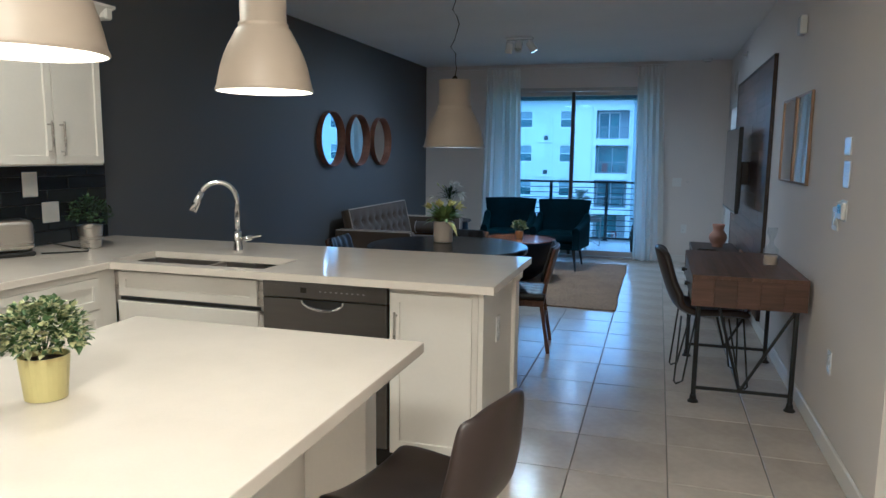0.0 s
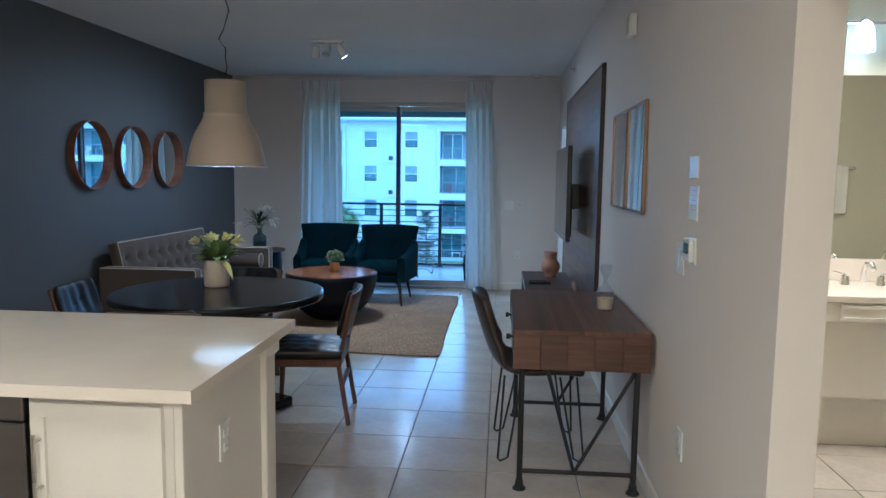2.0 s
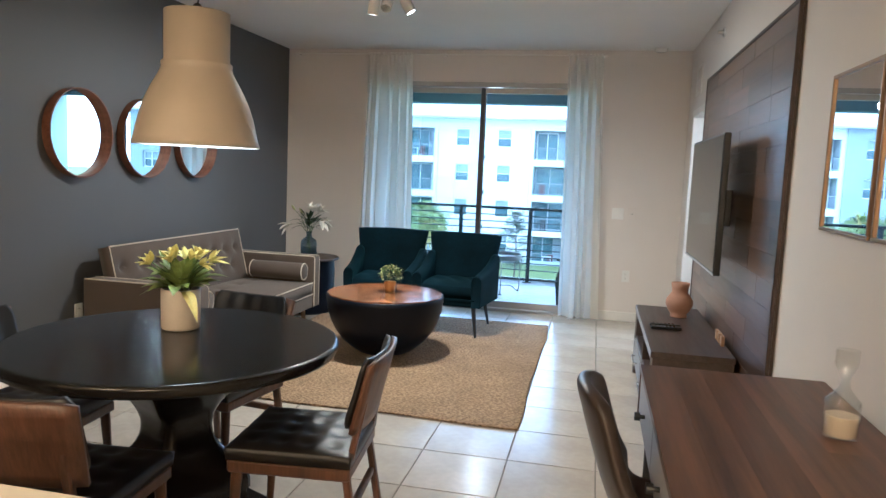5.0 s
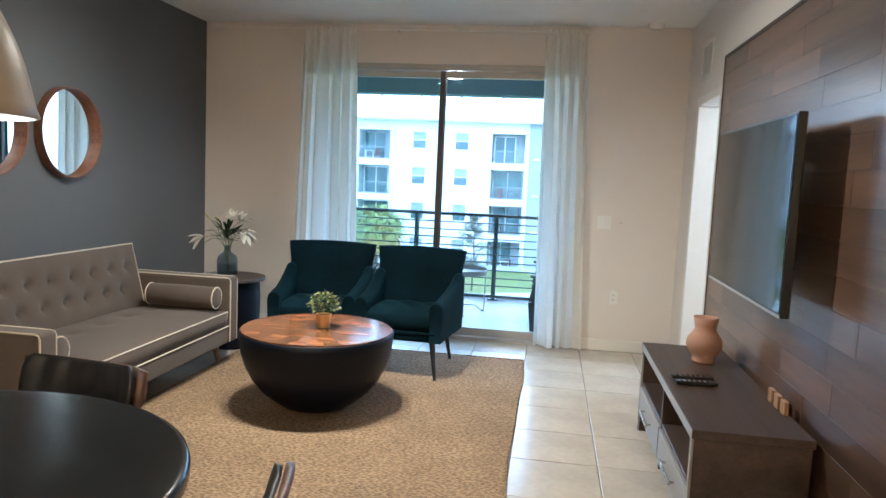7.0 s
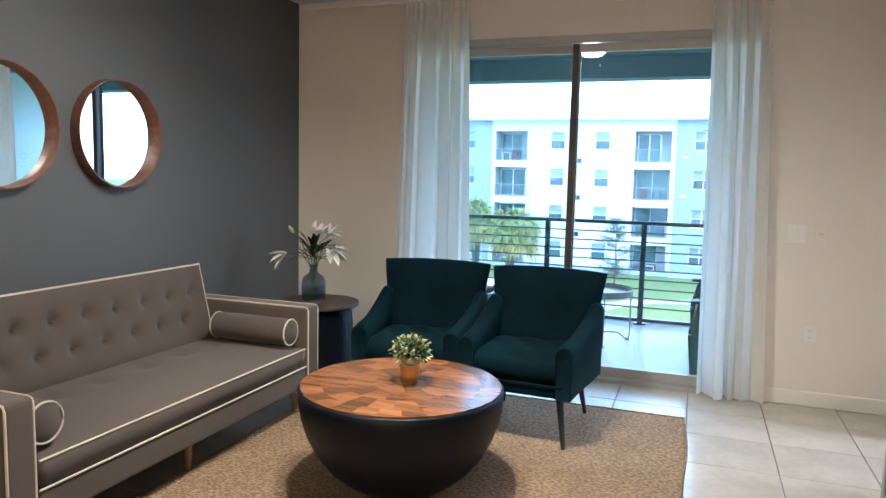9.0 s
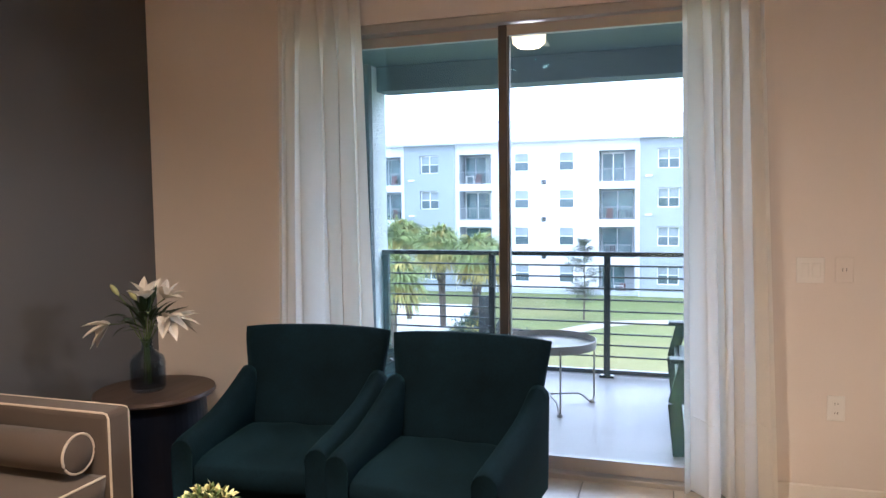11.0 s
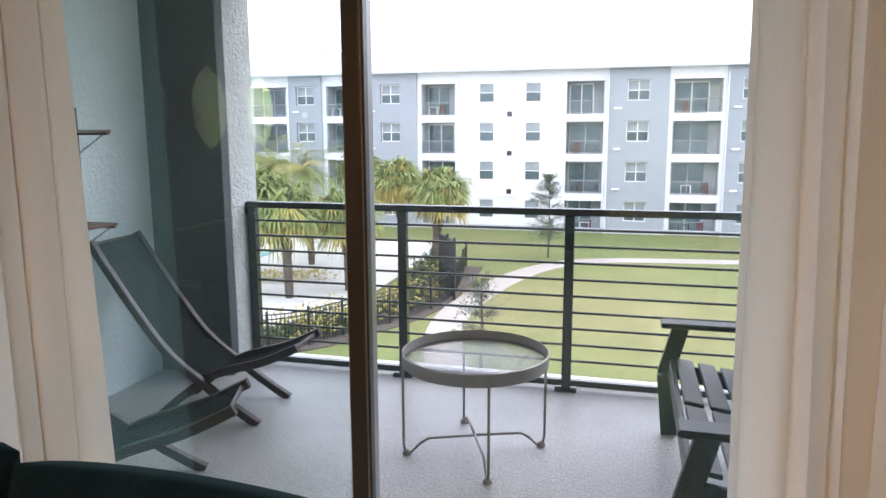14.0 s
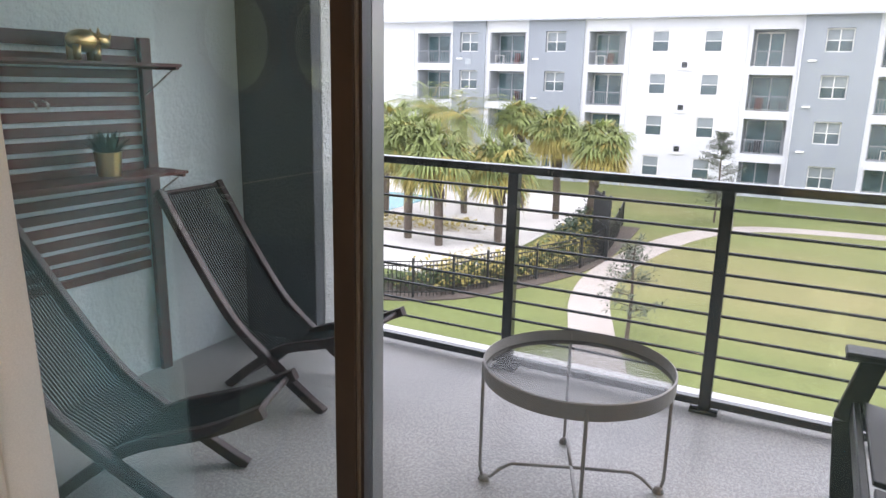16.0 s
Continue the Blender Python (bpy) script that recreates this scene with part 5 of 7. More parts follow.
prof = curve_line([(0.215, 0.66), (0.21, 0.625), (0.165, 0.56), (0.115, 0.48), (0.10, 0.41), (0.115, 0.34), (0.165, 0.265), (0.205, 0.20), (0.21, 0.141)], 4)
rings = []
for r, z in prof:
    row = []
    for k in range(48):
        a = 2 * math.pi * k / 48
        q = r * 1.08 / (abs(math.cos(a)) ** 7 + abs(math.sin(a)) ** 7) ** (1 / 7)
        row.append(pd.verts.new((q * math.cos(a + radians(65)), q * math.sin(a + radians(65)), z)))
    rings.append(row)
for a, b in zip(rings, rings[1:]):
    for k in range(48):
        pd.faces.new((a[k], b[k], b[(k + 1) % 48], a[(k + 1) % 48]))
bmesh.ops.recalc_face_normals(pd, faces=pd.faces)
part("pedestal", pd, "tablewood", tb, "shaped square pedestal with soft corners", smooth=True)
part("foot_block", box(nb(), (0, 0, 0.10), (0.40, 0.40, 0.078), 0.01, (0, 0, 65)), "tablewood", tb)
part("base", box(nb(), (0, 0, 0.03), (0.62, 0.62, 0.06), 0.012, (0, 0, 65)), "tablewood", tb)
fp = thing("flower_pot", "off-white ceramic pot of yellow lilies on the dining table", "flower pot", pose(TX - 0.085, TY + 0.16, 0.759))
part("pot", lathe(nb(), [(0, 0), (0.072, 0), (0.078, 0.006), (0.079, 0.165), (0.076, 0.17), (0.070, 0.165), (0.068, 0.03), (0, 0.03)], 40), "ceramic", fp, smooth=True)
part("soil", lathe(nb(), [(0, 0.15), (0.0695, 0.15)], 20), "mulch", fp)


def lily(bm, c, way, s):
    """A trumpet of six curled petals."""
    way = Vector(way).normalized()
    x = way.cross(Vector((0.3, 0.2, 1))).normalized()
    y = way.cross(x)
    for k in range(6):
        a = k * math.pi / 3
        o = x * math.cos(a) + y * math.sin(a)
        leafblade(bm, Vector(c), way * 0.85 + o * 0.55, s, s * 0.45, 0.15, 0.5, 4)


def bouquet(t, z, mats, blooms, leaves, spread, tall, leaf_len, stem_mat="leaf", bloom=(0.055, 0.085), lw=0.27):
    st, lf = nb(), nb()
    for i in range(leaves):
        a, b = rnd(0, 6.283), rnd(0.25, 1.15)
        d = Vector((math.sin(b) * math.cos(a), math.sin(b) * math.sin(a), math.cos(b)))
        p = Vector((0, 0, z)) + d * rnd(0.02, tall * 0.6)
        leafblade(lf, p, d + Vector((rnd(-0.3, 0.3), rnd(-0.3, 0.3), 0)), leaf_len * rnd(0.7, 1.25), leaf_len * lw, rnd(0.1, 0.5), 0.3, 5)
    for i in range(blooms):
        a, b = i * 2.399 + rnd(-0.3, 0.3), rnd(0.15, 0.95)
        d = Vector((math.sin(b) * math.cos(a) * spread, math.sin(b) * math.sin(a) * spread, tall * math.cos(b * 0.6)))
        e = Vector((0, 0, z)) + d
        tube(st, [(0, 0, z - 0.1), Vector((0, 0, z)) + d * 0.5 + Vector((0, 0, 0.02)), e], 0.0025, 6)
        fl = nb()
        lily(fl, e, d.normalized() + Vector((rnd(-0.4, 0.4), rnd(-0.4, 0.4), rnd(-0.5, 0.3))), rnd(*bloom))
        bmesh.ops.remove_doubles(fl, verts=[v for v in fl.verts if (v.co - e).length < 1e-4], dist=1e-3)
        part("bloom", fl, mats[1], t, "open lily bloom")
    part("stems", st, stem_mat, t)
    part("leaves", lf, mats[0], t)
    


bouquet(fp, 0.15, ("leaflime", "yellowpetal"), 9, 84, 0.175, 0.14, 0.125, bloom=(0.055, 0.08), lw=0.42)
part("drooping_petal", leafblade(nb(), (0.05, -0.06, 0.165), (0.75, -0.5, 0.1), 0.13, 0.05, 0.9, 0.3, 8), "yellowpetal", fp, "pale petal hanging over the rim")

t = thing("pendant_lamp", "large beige enamel dome pendant lamp over the dining table", "pendant lamp", pose(-1.205, 5.28, 1.516))
dome_shade(t, 0.48, 0.315, 0.205, 0.125, "lampshade", H - 1.516, sway=0.03)


def dining_chair():
    c = thing("dining_chair", "walnut dining chair with tufted black leather seat and back", "chair", group="chairs round the dining table")
    grid = [(x, y) for x in (-0.15, -0.05, 0.05, 0.15) for y in (-0.15, -0.05, 0.05, 0.15)]
    part("seat", cushion(nb(), 0.46, 0.46, 0.075, grid, 0.010, 46, 46, 0.4, pose(0, 0, 0.405)), "leather", c, "tufted black leather seat cushion", smooth=True)
    part("seat_frame", B((-0.225, -0.225, 0.355), (0.225, 0.225, 0.404), 0.008), "chairwood", c)
    tilt = Matrix.Translation((-0.232, 0, 0.53)) @ Matrix.Rotation(radians(-14), 4, "Y")
    bk = nb()
    nxx, nzz = 10, 6
    g = [[None] * (nzz + 1) for _ in range(nxx + 1)]
    for i in range(nxx + 1):
        for k in range(nzz + 1):
            s = 2 * i / nxx - 1
            wtop = 0.225 + 0.012 * k / nzz
            g[i][k] = bk.verts.new(tilt @ Vector((-0.022 + 0.03 * (s * s), s * wtop, 0.27 * k / nzz - (0.012 * s ** 6 if k == nzz else 0))))
    for i in range(nxx):
        for k in range(nzz):
            bk.faces.new((g[i][k], g[i + 1][k], g[i + 1][k + 1], g[i][k + 1]))
    bo = part("back_shell", bk, "chairwood", c, "curved walnut veneer back", smooth=True)
    so = bo.modifiers.new("thick", "SOLIDIFY")
    so.thickness, so.offset = 0.018, 0
    up = Matrix.Translation((-0.272, 0, 0.660)) @ Matrix.Rotation(radians(76), 4, "Y")
    bm = cushion(nb(), 0.27, 0.43, 0.045, [(x, y) for y in (-0.15, -0.05, 0.05, 0.15) for x in (-0.12, -0.08, -0.04, 0.0, 0.04)], 0.006, 24, 32, 0.5, Matrix())
    for v in bm.verts:
        v.co.y *= 1 - 0.13 * max(0, (abs(v.co.x) - 0.075) / 0.06) ** 2
        v.co.z += 0.032 * (v.co.y / 0.22) ** 2
    bmesh.ops.transform(bm, matrix=up, verts=bm.verts)
    part("back_cushion", bm, "leather", c, "tufted black leather back pad", smooth=True)
    for sy in (-1, 1):
        part("front_leg", rod(nb(), (0.195, sy * 0.195, 0.36), (0.215, sy * 0.205, 0.0), 0.021, 0.013, 14), "chairwood", c)
        lg = nb()
        beam(lg, (-0.20, sy * 0.19, 0.40), (-0.265, sy * 0.20, 0.0), 0.036, 0.026, 0.006, (1, 0, 0))
        part("rear_leg", lg, "chairwood", c)
        ub = nb()
        beam(ub, (-0.205, sy * 0.17, 0.37), (-0.262, sy * 0.17, 0.64), 0.034, 0.024, 0.006, (1, 0, 0))
        part("back_upright", ub, "chairwood", c)
    part("stretcher", B((-0.235, -0.17, 0.22), (-0.212, 0.17, 0.25), 0.005), "chairwood", c)
    return c


ch = dining_chair()
ch.matrix_basis = pose(-0.66, 5.16, 0, 0, 0, 186)
copy_thing(ch, pose(-1.35, 5.71, 0, 0, 0, -98))
copy_thing(ch, pose(-1.84, 5.10, 0, 0, 0, 4))
copy_thing(ch, pose(-1.22, 4.58, 0, 0, 0, 94))

# ---- living room ----
rg = thing("rug", "natural braided jute rug with wavy edges on the tiles", "rug")
bm = nb()
RX0, RX1, RY0, RY1 = -2.21, 0.005, 6.66, 9.52
nx, ny = 44, 56
tg = {}
for i in range(nx + 1):
    for j in range(ny + 1):
        u, v = i / nx, j / ny
        x = RX0 + (RX1 - RX0) * u + (0.006 * math.sin(v * 17) * (u > 0.99)) + 0.008 * math.sin(v * 9 + 1) * u
        y = RY0 + (RY1 - RY0) * v + 0.012 * math.sin(u * 12) * (1 - v) - 0.03 * u * (1 - v)
        z = 0.011 + 0.0015 * noise.noise((x * 3, y * 3, 0)) + (0.0 if 0 < i < nx and 0 < j < ny else -0.004)
        tg[i, j] = bm.verts.new((x, y, z))
for i in range(nx):
    for j in range(ny):
        bm.faces.new((tg[i, j], tg[i + 1, j], tg[i + 1, j + 1], tg[i, j + 1]))
ring = [(i, 0) for i in range(nx)] + [(nx, j) for j in range(ny)] + [(i, ny) for i in range(nx, 0, -1)] + [(0, j) for j in range(ny, 0, -1)]
low = [bm.verts.new((tg[q].co.x, tg[q].co.y, 0.001)) for q in ring]
for a in range(len(ring)):
    b = (a + 1) % len(ring)
    bm.faces.new((tg[ring[a]], low[a], low[b], tg[ring[b]]))
braid = [Vector((tg[q].co.x, tg[q].co.y, 0.008)) for q in ring[::2]]
part("mat", bm, "rug", rg)
part("edge_braid", tube(nb(), braid, 0.007, 6, True), "rug", rg)

# coffee table
cf = thing("coffee_table", "dark bowl-shaped drum coffee table with an amber parquet top", "coffee table", pose(-1.217, 8.03, 0.013))
prof = [(0, 0.0), (0.17, 0.0), (0.205, 0.01), (0.265, 0.05), (0.33, 0.105), (0.385, 0.175), (0.426, 0.255), (0.452, 0.34), (0.463, 0.42), (0.465, 0.458), (0.459, 0.463), (0.0, 0.463)]
part("bowl", lathe(nb(), prof, 80), "bowl", cf, "dark navy metal bowl", smooth=True).data.shade_smooth()
bm_rings = [(0.0, 0.13, 6), (0.13, 0.25, 13), (0.25, 0.36, 20), (0.36, 0.453, 27)]
for r0, r1, n in bm_rings:
    for k in range(n):
        a0, a1 = 2 * math.pi * k / n, 2 * math.pi * (k + 1) / n
        bm = nb()
        m_ = 5
        up_, dn_ = [], []
        pts = [(r0, a0 + (a1 - a0) * q / m_) for q in range(m_ + 1)] + [(r1, a1 - (a1 - a0) * q / m_) for q in range(m_ + 1)]
        if r0 == 0:
            pts = [(0, a0)] + pts[m_ + 1:]
        vt = [bm.verts.new((r * math.cos(a), r * math.sin(a), 0.4715)) for r, a in pts]
        vb = [bm.verts.new((r * math.cos(a), r * math.sin(a), 0.4632)) for r, a in pts]
        bm.faces.new(vt)
        for q in range(len(pts)):
            w = (q + 1) % len(pts)
            bm.faces.new((vt[q], vb[q], vb[w], vt[w]))
        bmesh.ops.recalc_face_normals(bm, faces=bm.faces)
        part("top_segment", bm, "drumtop", cf)
pl = thing("potted_plant", "small green plant in a gold pot on the coffee table", "plant", pose(-1.19, 8.06, 0.486))
pot(pl, 0.038, 0.048, 0.085, "gold")
bush(pl, (0, 0, 0.135), 0.092, 0.075, 220, ["leaf", "leafpale"], 0.021)

# sofa
SX0, SX1, SY0, SY1 = -2.98, -2.092, 6.765, 8.81
sf = thing("sofa", "taupe fabric sofa with tufted back, cream piping and beech legs", "sofa")
part("base", B((SX0 + 0.06, SY0 + 0.13, 0.17), (SX1 - 0.01, SY1 - 0.13, 0.295), 0.015, 2), "sofacloth", sf)
part("base_piping", tube(nb(), [(SX1 - 0.008, SY0 + 0.135, 0.297), (SX1 - 0.008, SY1 - 0.135, 0.297)], 0.005, 8), "piping", sf)
sw = SY1 - SY0 - 0.27
se = part("seat_cushion", cushion(nb(), 0.72, sw, 0.13, [(-0.12, y) for y in np.linspace(-0.7, 0.7, 6)], 0.012, 30, 60, 0.22, pose(SX1 - 0.37, (SY0 + SY1) / 2, 0.30)), "sofacloth", sf, smooth=True)
part("piping", tube(nb(), [(SX1 - 0.012, SY0 + 0.14, 0.402), (SX1 - 0.012, SY1 - 0.14, 0.402)], 0.005, 8), "piping", se)
tl = Matrix.Translation((SX0 + 0.085, (SY0 + SY1) / 2, 0.605)) @ Matrix.Rotation(radians(77), 4, "Y")
ys = np.linspace(-0.78, 0.78, 9)
tuf = [(-0.075, y) for y in ys] + [(0.075, y + 0.09) for y in ys[:-1]]
bm = cushion(nb(), 0.47, sw + 0.02, 0.12, tuf, 0.03, 40, 110, 0.22, tl)
bk = part("backrest", bm, "sofacloth", sf, "button-tufted backrest", smooth=True)
for x, y in tuf:
    q = tl @ Vector((x, y, 0.092))
    part("button", lathe(nb(), [(0, 0.006), (0.009, 0.003), (0.012, -0.002), (0, -0.004)], 10, q), "sofacloth", bk)
c4 = [tl @ Vector((x, y, 0.095)) for x, y in ((0.2, -sw / 2), (-0.232, -sw / 2), (-0.232, sw / 2), (0.2, sw / 2))]
part("back_piping", tube(nb(), c4, 0.0055, 8), "piping", bk)
for ya, yb, sgn in ((SY0, SY0 + 0.13, -1), (SY1 - 0.13, SY1, 1)):
    ar = part("armrest", B((SX0 + 0.02, ya, 0.17), (SX1, yb, 0.645), 0.022, 3), "sofacloth", sf)
    for yy in (ya + 0.012, yb - 0.012):
        part("piping", tube(nb(), [(SX1 - 0.004, yy, 0.18), (SX1 - 0.004, yy, 0.62), (SX1 - 0.012, yy, 0.637), (SX1 - 0.03, yy, 0.642), (SX0 + 0.03, yy, 0.642)], 0.005, 8), "piping", ar)
    yc = yb + 0.085 if sgn < 0 else ya - 0.080
    bo = thing("bolster", "round taupe bolster cushion with cream piping on the sofa", "cushion", group="sofa bolsters")
    bb = nb()
    lathe(bb, [(0, -0.255), (0.066, -0.255), (0.076, -0.245), (0.078, 0), (0.076, 0.245), (0.066, 0.255), (0, 0.255)], 32)
    bmesh.ops.transform(bb, verts=bb.verts, matrix=pose(SX1 - 0.315, yc, 0.51, 0, 90, 0))
    part("roll", bb, "sofacloth", bo, smooth=True)
    for xx in (SX1 - 0.315 - 0.25, SX1 - 0.315 + 0.25):
        part("piping", tube(nb(), [(xx, yc + 0.075 * math.cos(a), 0.51 + 0.075 * math.sin(a)) for a in np.linspace(0, 6.283, 28)[:-1]], 0.005, 8, True), "piping", bo)
for x in (SX1 - 0.12, SX0 + 0.15):
    for y, d in ((SY0 + 0.12, -0.03), (SY1 - 0.12, 0.03), ((SY0 + SY1) / 2, 0)):
        part("leg", rod(nb(), (x + d * 0.6, y + d, 0.0), (x, y, 0.175), 0.014, 0.026, 16), "legwood", sf, "light beech tapered leg", smooth=False)


def armchair():
    a = thing("armchair", "dark teal velvet armchair with flared back and black legs", "armchair", group="teal armchairs")
    bm = cushion(nb(), 0.56, 0.54, 0.15, (), 0, 40, 40, 0.25, pose(0, -0.06, 0.33))
    for v in bm.verts:
        if v.co.z > 0.42:
            w = max(0, 1 - (v.co.x / 0.26) ** 4) * max(0, 1 - ((v.co.y + 0.06) / 0.26) ** 4)
            v.co.z += 0.007 * w * math.sin(34 * v.co.x + 12 * v.co.y + 1.5 * math.sin(9 * v.co.y))
    part("seat_cushion", bm, "velvet", a, smooth=True)
    part("seat_piping", tube(nb(), [(-0.275, 0.1, 0.338), (-0.278, -0.33, 0.338), (-0.26, -0.344, 0.338), (0.26, -0.344, 0.338), (0.278, -0.33, 0.338), (0.275, 0.1, 0.338)], 0.006, 8), "velvet", a)
    part("seat_base", B((-0.285, -0.335, 0.268), (0.285, 0.30, 0.336), 0.02, 2), "velvet", a)
    bk = nb()
    g = {}
    nX, nZ = 14, 10
    for f, (side, th) in enumerate((("front", 0.0), ("back", 1.0))):
        for i in range(nX + 1):
            for k in range(nZ + 1):
                s, v = 2 * i / nX - 1, k / nZ
                hw = 0.295 + 0.06 * v ** 1.6
                thick = 0.135 - 0.05 * v
                edge = 1 - 0.5 * (abs(s) ** 8) - (0.5 * v ** 14)
                y = 0.19 + 0.13 * v - 0.02 * abs(s) ** 2 * v + (thick * (0.5 + 0.5 * edge) if f else thick * (0.5 - 0.5 * edge))
                z = 0.36 + 0.50 * v + (0.012 * (1 - s * s) * v ** 3)
                g[f, i, k] = bk.verts.new((s * hw, y, z))
    for f in (0, 1):
        for i in range(nX):
            for k in range(nZ):
                q = (g[f, i, k], g[f, i + 1, k], g[f, i + 1, k + 1], g[f, i, k + 1])
                bk.faces.new(q if f == 0 else q[::-1])
    for i in range(nX):
        bk.faces.new((g[0, i, nZ], g[0, i + 1, nZ], g[1, i + 1, nZ], g[1, i, nZ]))
        bk.faces.new((g[1, i, 0], g[1, i + 1, 0], g[0, i + 1, 0], g[0, i, 0]))
    for k in range(nZ):
        bk.faces.new((g[1, 0, k], g[0, 0, k], g[0, 0, k + 1], g[1, 0, k + 1]))
        bk.faces.new((g[0, nX, k], g[1, nX, k], g[1, nX, k + 1], g[0, nX, k + 1]))
    bo = part("backrest", bk, "velvet", a, smooth=True)
    for s in (-1, 1):
        am = nb()
        pts = curve_line([(0.236, -0.345, 0.535), (0.238, -0.325, 0.552), (0.248, -0.12, 0.575), (0.268, 0.10, 0.625), (0.278, 0.27, 0.69)], 4)
        rows = []
        for x, y, z in pts:
            ring = []
            for k in range(12):
                q = 2 * math.pi * k / 12
                ring.append(am.verts.new((s * (x + 0.045 * math.cos(q) + 0.035), y, (z - 0.045 + 0.05 * math.sin(q)) if math.sin(q) > -0.3 else 0.272)))
            rows.append(ring)
        for p, q in zip(rows, rows[1:]):
            for k in range(12):
                am.faces.new((p[k], p[(k + 1) % 12], q[(k + 1) % 12], q[k]))
        am.faces.new(rows[0]); am.faces.new(rows[-1][::-1])
        bmesh.ops.recalc_face_normals(am, faces=am.faces)
        part("armrest", am, "velvet", a, smooth=True)
        part("front_leg", rod(nb(), (s * 0.235, -0.26, 0.275), (s * 0.275, -0.305, 0.0), 0.022, 0.011, 14), "blackmetal", a)
        part("rear_leg", rod(nb(), (s * 0.225, 0.24, 0.275), (s * 0.26, 0.33, 0.0), 0.022, 0.011, 14), "blackmetal", a)
    return a


ac = armchair()
ac.matrix_basis = pose(-0.85, 9.05, 0.012, 0, 0, -3)
copy_thing(ac, pose(-1.54, 9.08, 0.012, 0, 0, 5))

# side table and lilies
sdt = thing("side_table", "round dark drum side table with a brown wooden top", "side table", pose(-2.39, 9.31, 0))
part("drum", lathe(nb(), [(0, 0), (0.20, 0), (0.225, 0.02), (0.235, 0.20), (0.238, 0.40), (0.23, 0.535), (0, 0.535)], 48), "bowl", sdt, smooth=False)
part("top", lathe(nb(), [(0, 0.536), (0.275, 0.536), (0.28, 0.545), (0.275, 0.56), (0, 0.56)], 56), "tvwood", sdt)
vs_ = thing("glass_vase", "grey glass bottle vase with white lilies on the side table", "vase", pose(-2.405, 9.28, 0.562))
part("bottle", lathe(nb(), [(0, 0), (0.07, 0), (0.082, 0.02), (0.082, 0.13), (0.072, 0.165), (0.032, 0.195), (0.026, 0.22), (0.032, 0.25), (0.028, 0.25), (0.022, 0.22), (0.028, 0.195), (0.068, 0.162), (0.078, 0.13), (0.078, 0.02), (0, 0.008)], 36), "smokeglass", vs_, smooth=True)
part("water", lathe(nb(), [(0, 0.01), (0.076, 0.02), (0.076, 0.10), (0, 0.10)], 24), "smokeglass", vs_)
sprays = nb()
for dx, dy, dz, size, way in ((-0.20, -0.02, 0.06, 0.125, (-0.8, -0.3, -0.35)), (0.05, -0.05, 0.20, 0.125, (0.2, -0.5, 0.75)), (0.09, 0.03, 0.19, 0.115, (0.6, -0.1, 0.6)), (0.14, -0.03, 0.11, 0.125, (0.8, -0.5, -0.15)), (0.0, 0.08, 0.20, 0.10, (0.1, 0.7, 0.5)), (0.10, 0.10, 0.08, 0.11, (0.5, 0.8, -0.1))):
    tip = Vector((dx, dy, 0.25 + dz))
    tube(sprays, [(dx * 0.1, dy * 0.1, 0.03), (dx * 0.06, dy * 0.06, 0.22), (dx * 0.45, dy * 0.45, 0.25 + max(dz, 0.09) * 0.8), tip], 0.003, 6)
    fl = nb()
    lily(fl, tip, way, size)
    bmesh.ops.remove_doubles(fl, verts=[v for v in fl.verts if (v.co - tip).length < 1e-4], dist=1e-3)
    part("bloom", fl, "whitepetal", vs_, "open drooping lily bloom")
for dx, dy, dz in ((-0.15, 0.0, 0.20), (-0.09, 0.05, 0.17)):
    tip = Vector((dx, dy, 0.25 + dz))
    tube(sprays, [(0, 0, 0.05), (dx * 0.1, dy * 0.1, 0.22), (dx * 0.6, dy * 0.6, 0.25 + dz * 0.7), tip], 0.003, 6)
    part("bud", lathe(nb(), [(0, 0), (0.009, 0.012), (0.013, 0.035), (0.008, 0.06), (0, 0.07)], 10), "leafpale", vs_, "closed green lily bud", True, pose(*tip, 10, -35, 0))
part("stems", sprays, "leaf", vs_)
blades = nb()
for i in range(38):
    a, b = i * 2.399, rnd(0.35, 1.25)
    d = Vector((math.sin(b) * math.cos(a), math.sin(b) * math.sin(a), math.cos(b)))
    leafblade(blades, Vector((0, 0, 0.26)) + d * rnd(0.0, 0.10) + Vector((0, 0, rnd(0, 0.07))), d, rnd(0.10, 0.17), rnd(0.024, 0.034), rnd(0.15, 0.75), 0.35, 6)
part("leaves", blades, "leafdark", vs_)

# round mirrors
for y, r in ((6.82, 0.288), (7.525, 0.288), (8.225, 0.288)):
    t = thing("round_mirror", "round wall mirror in a deep walnut-veneer rim", "mirror", pose(L, y, 1.612, 0, 90, 0), group="row of three mirrors")
    part("rim", lathe(nb(), [(r, 0.001), (r + 0.008, 0.001), (r + 0.008, 0.060), (r, 0.060)], 64, closed=True), "walnutrim", t, smooth=False)
    part("glass", lathe(nb(), [(0, 0.006), (r, 0.006), (r, 0.011), (0, 0.011)], 64), "mirror", t)
outlet((L, 6.82, 0.40), "+x").matrix_basis = pose(L, 6.82, 0.40, 0, 0, -90)

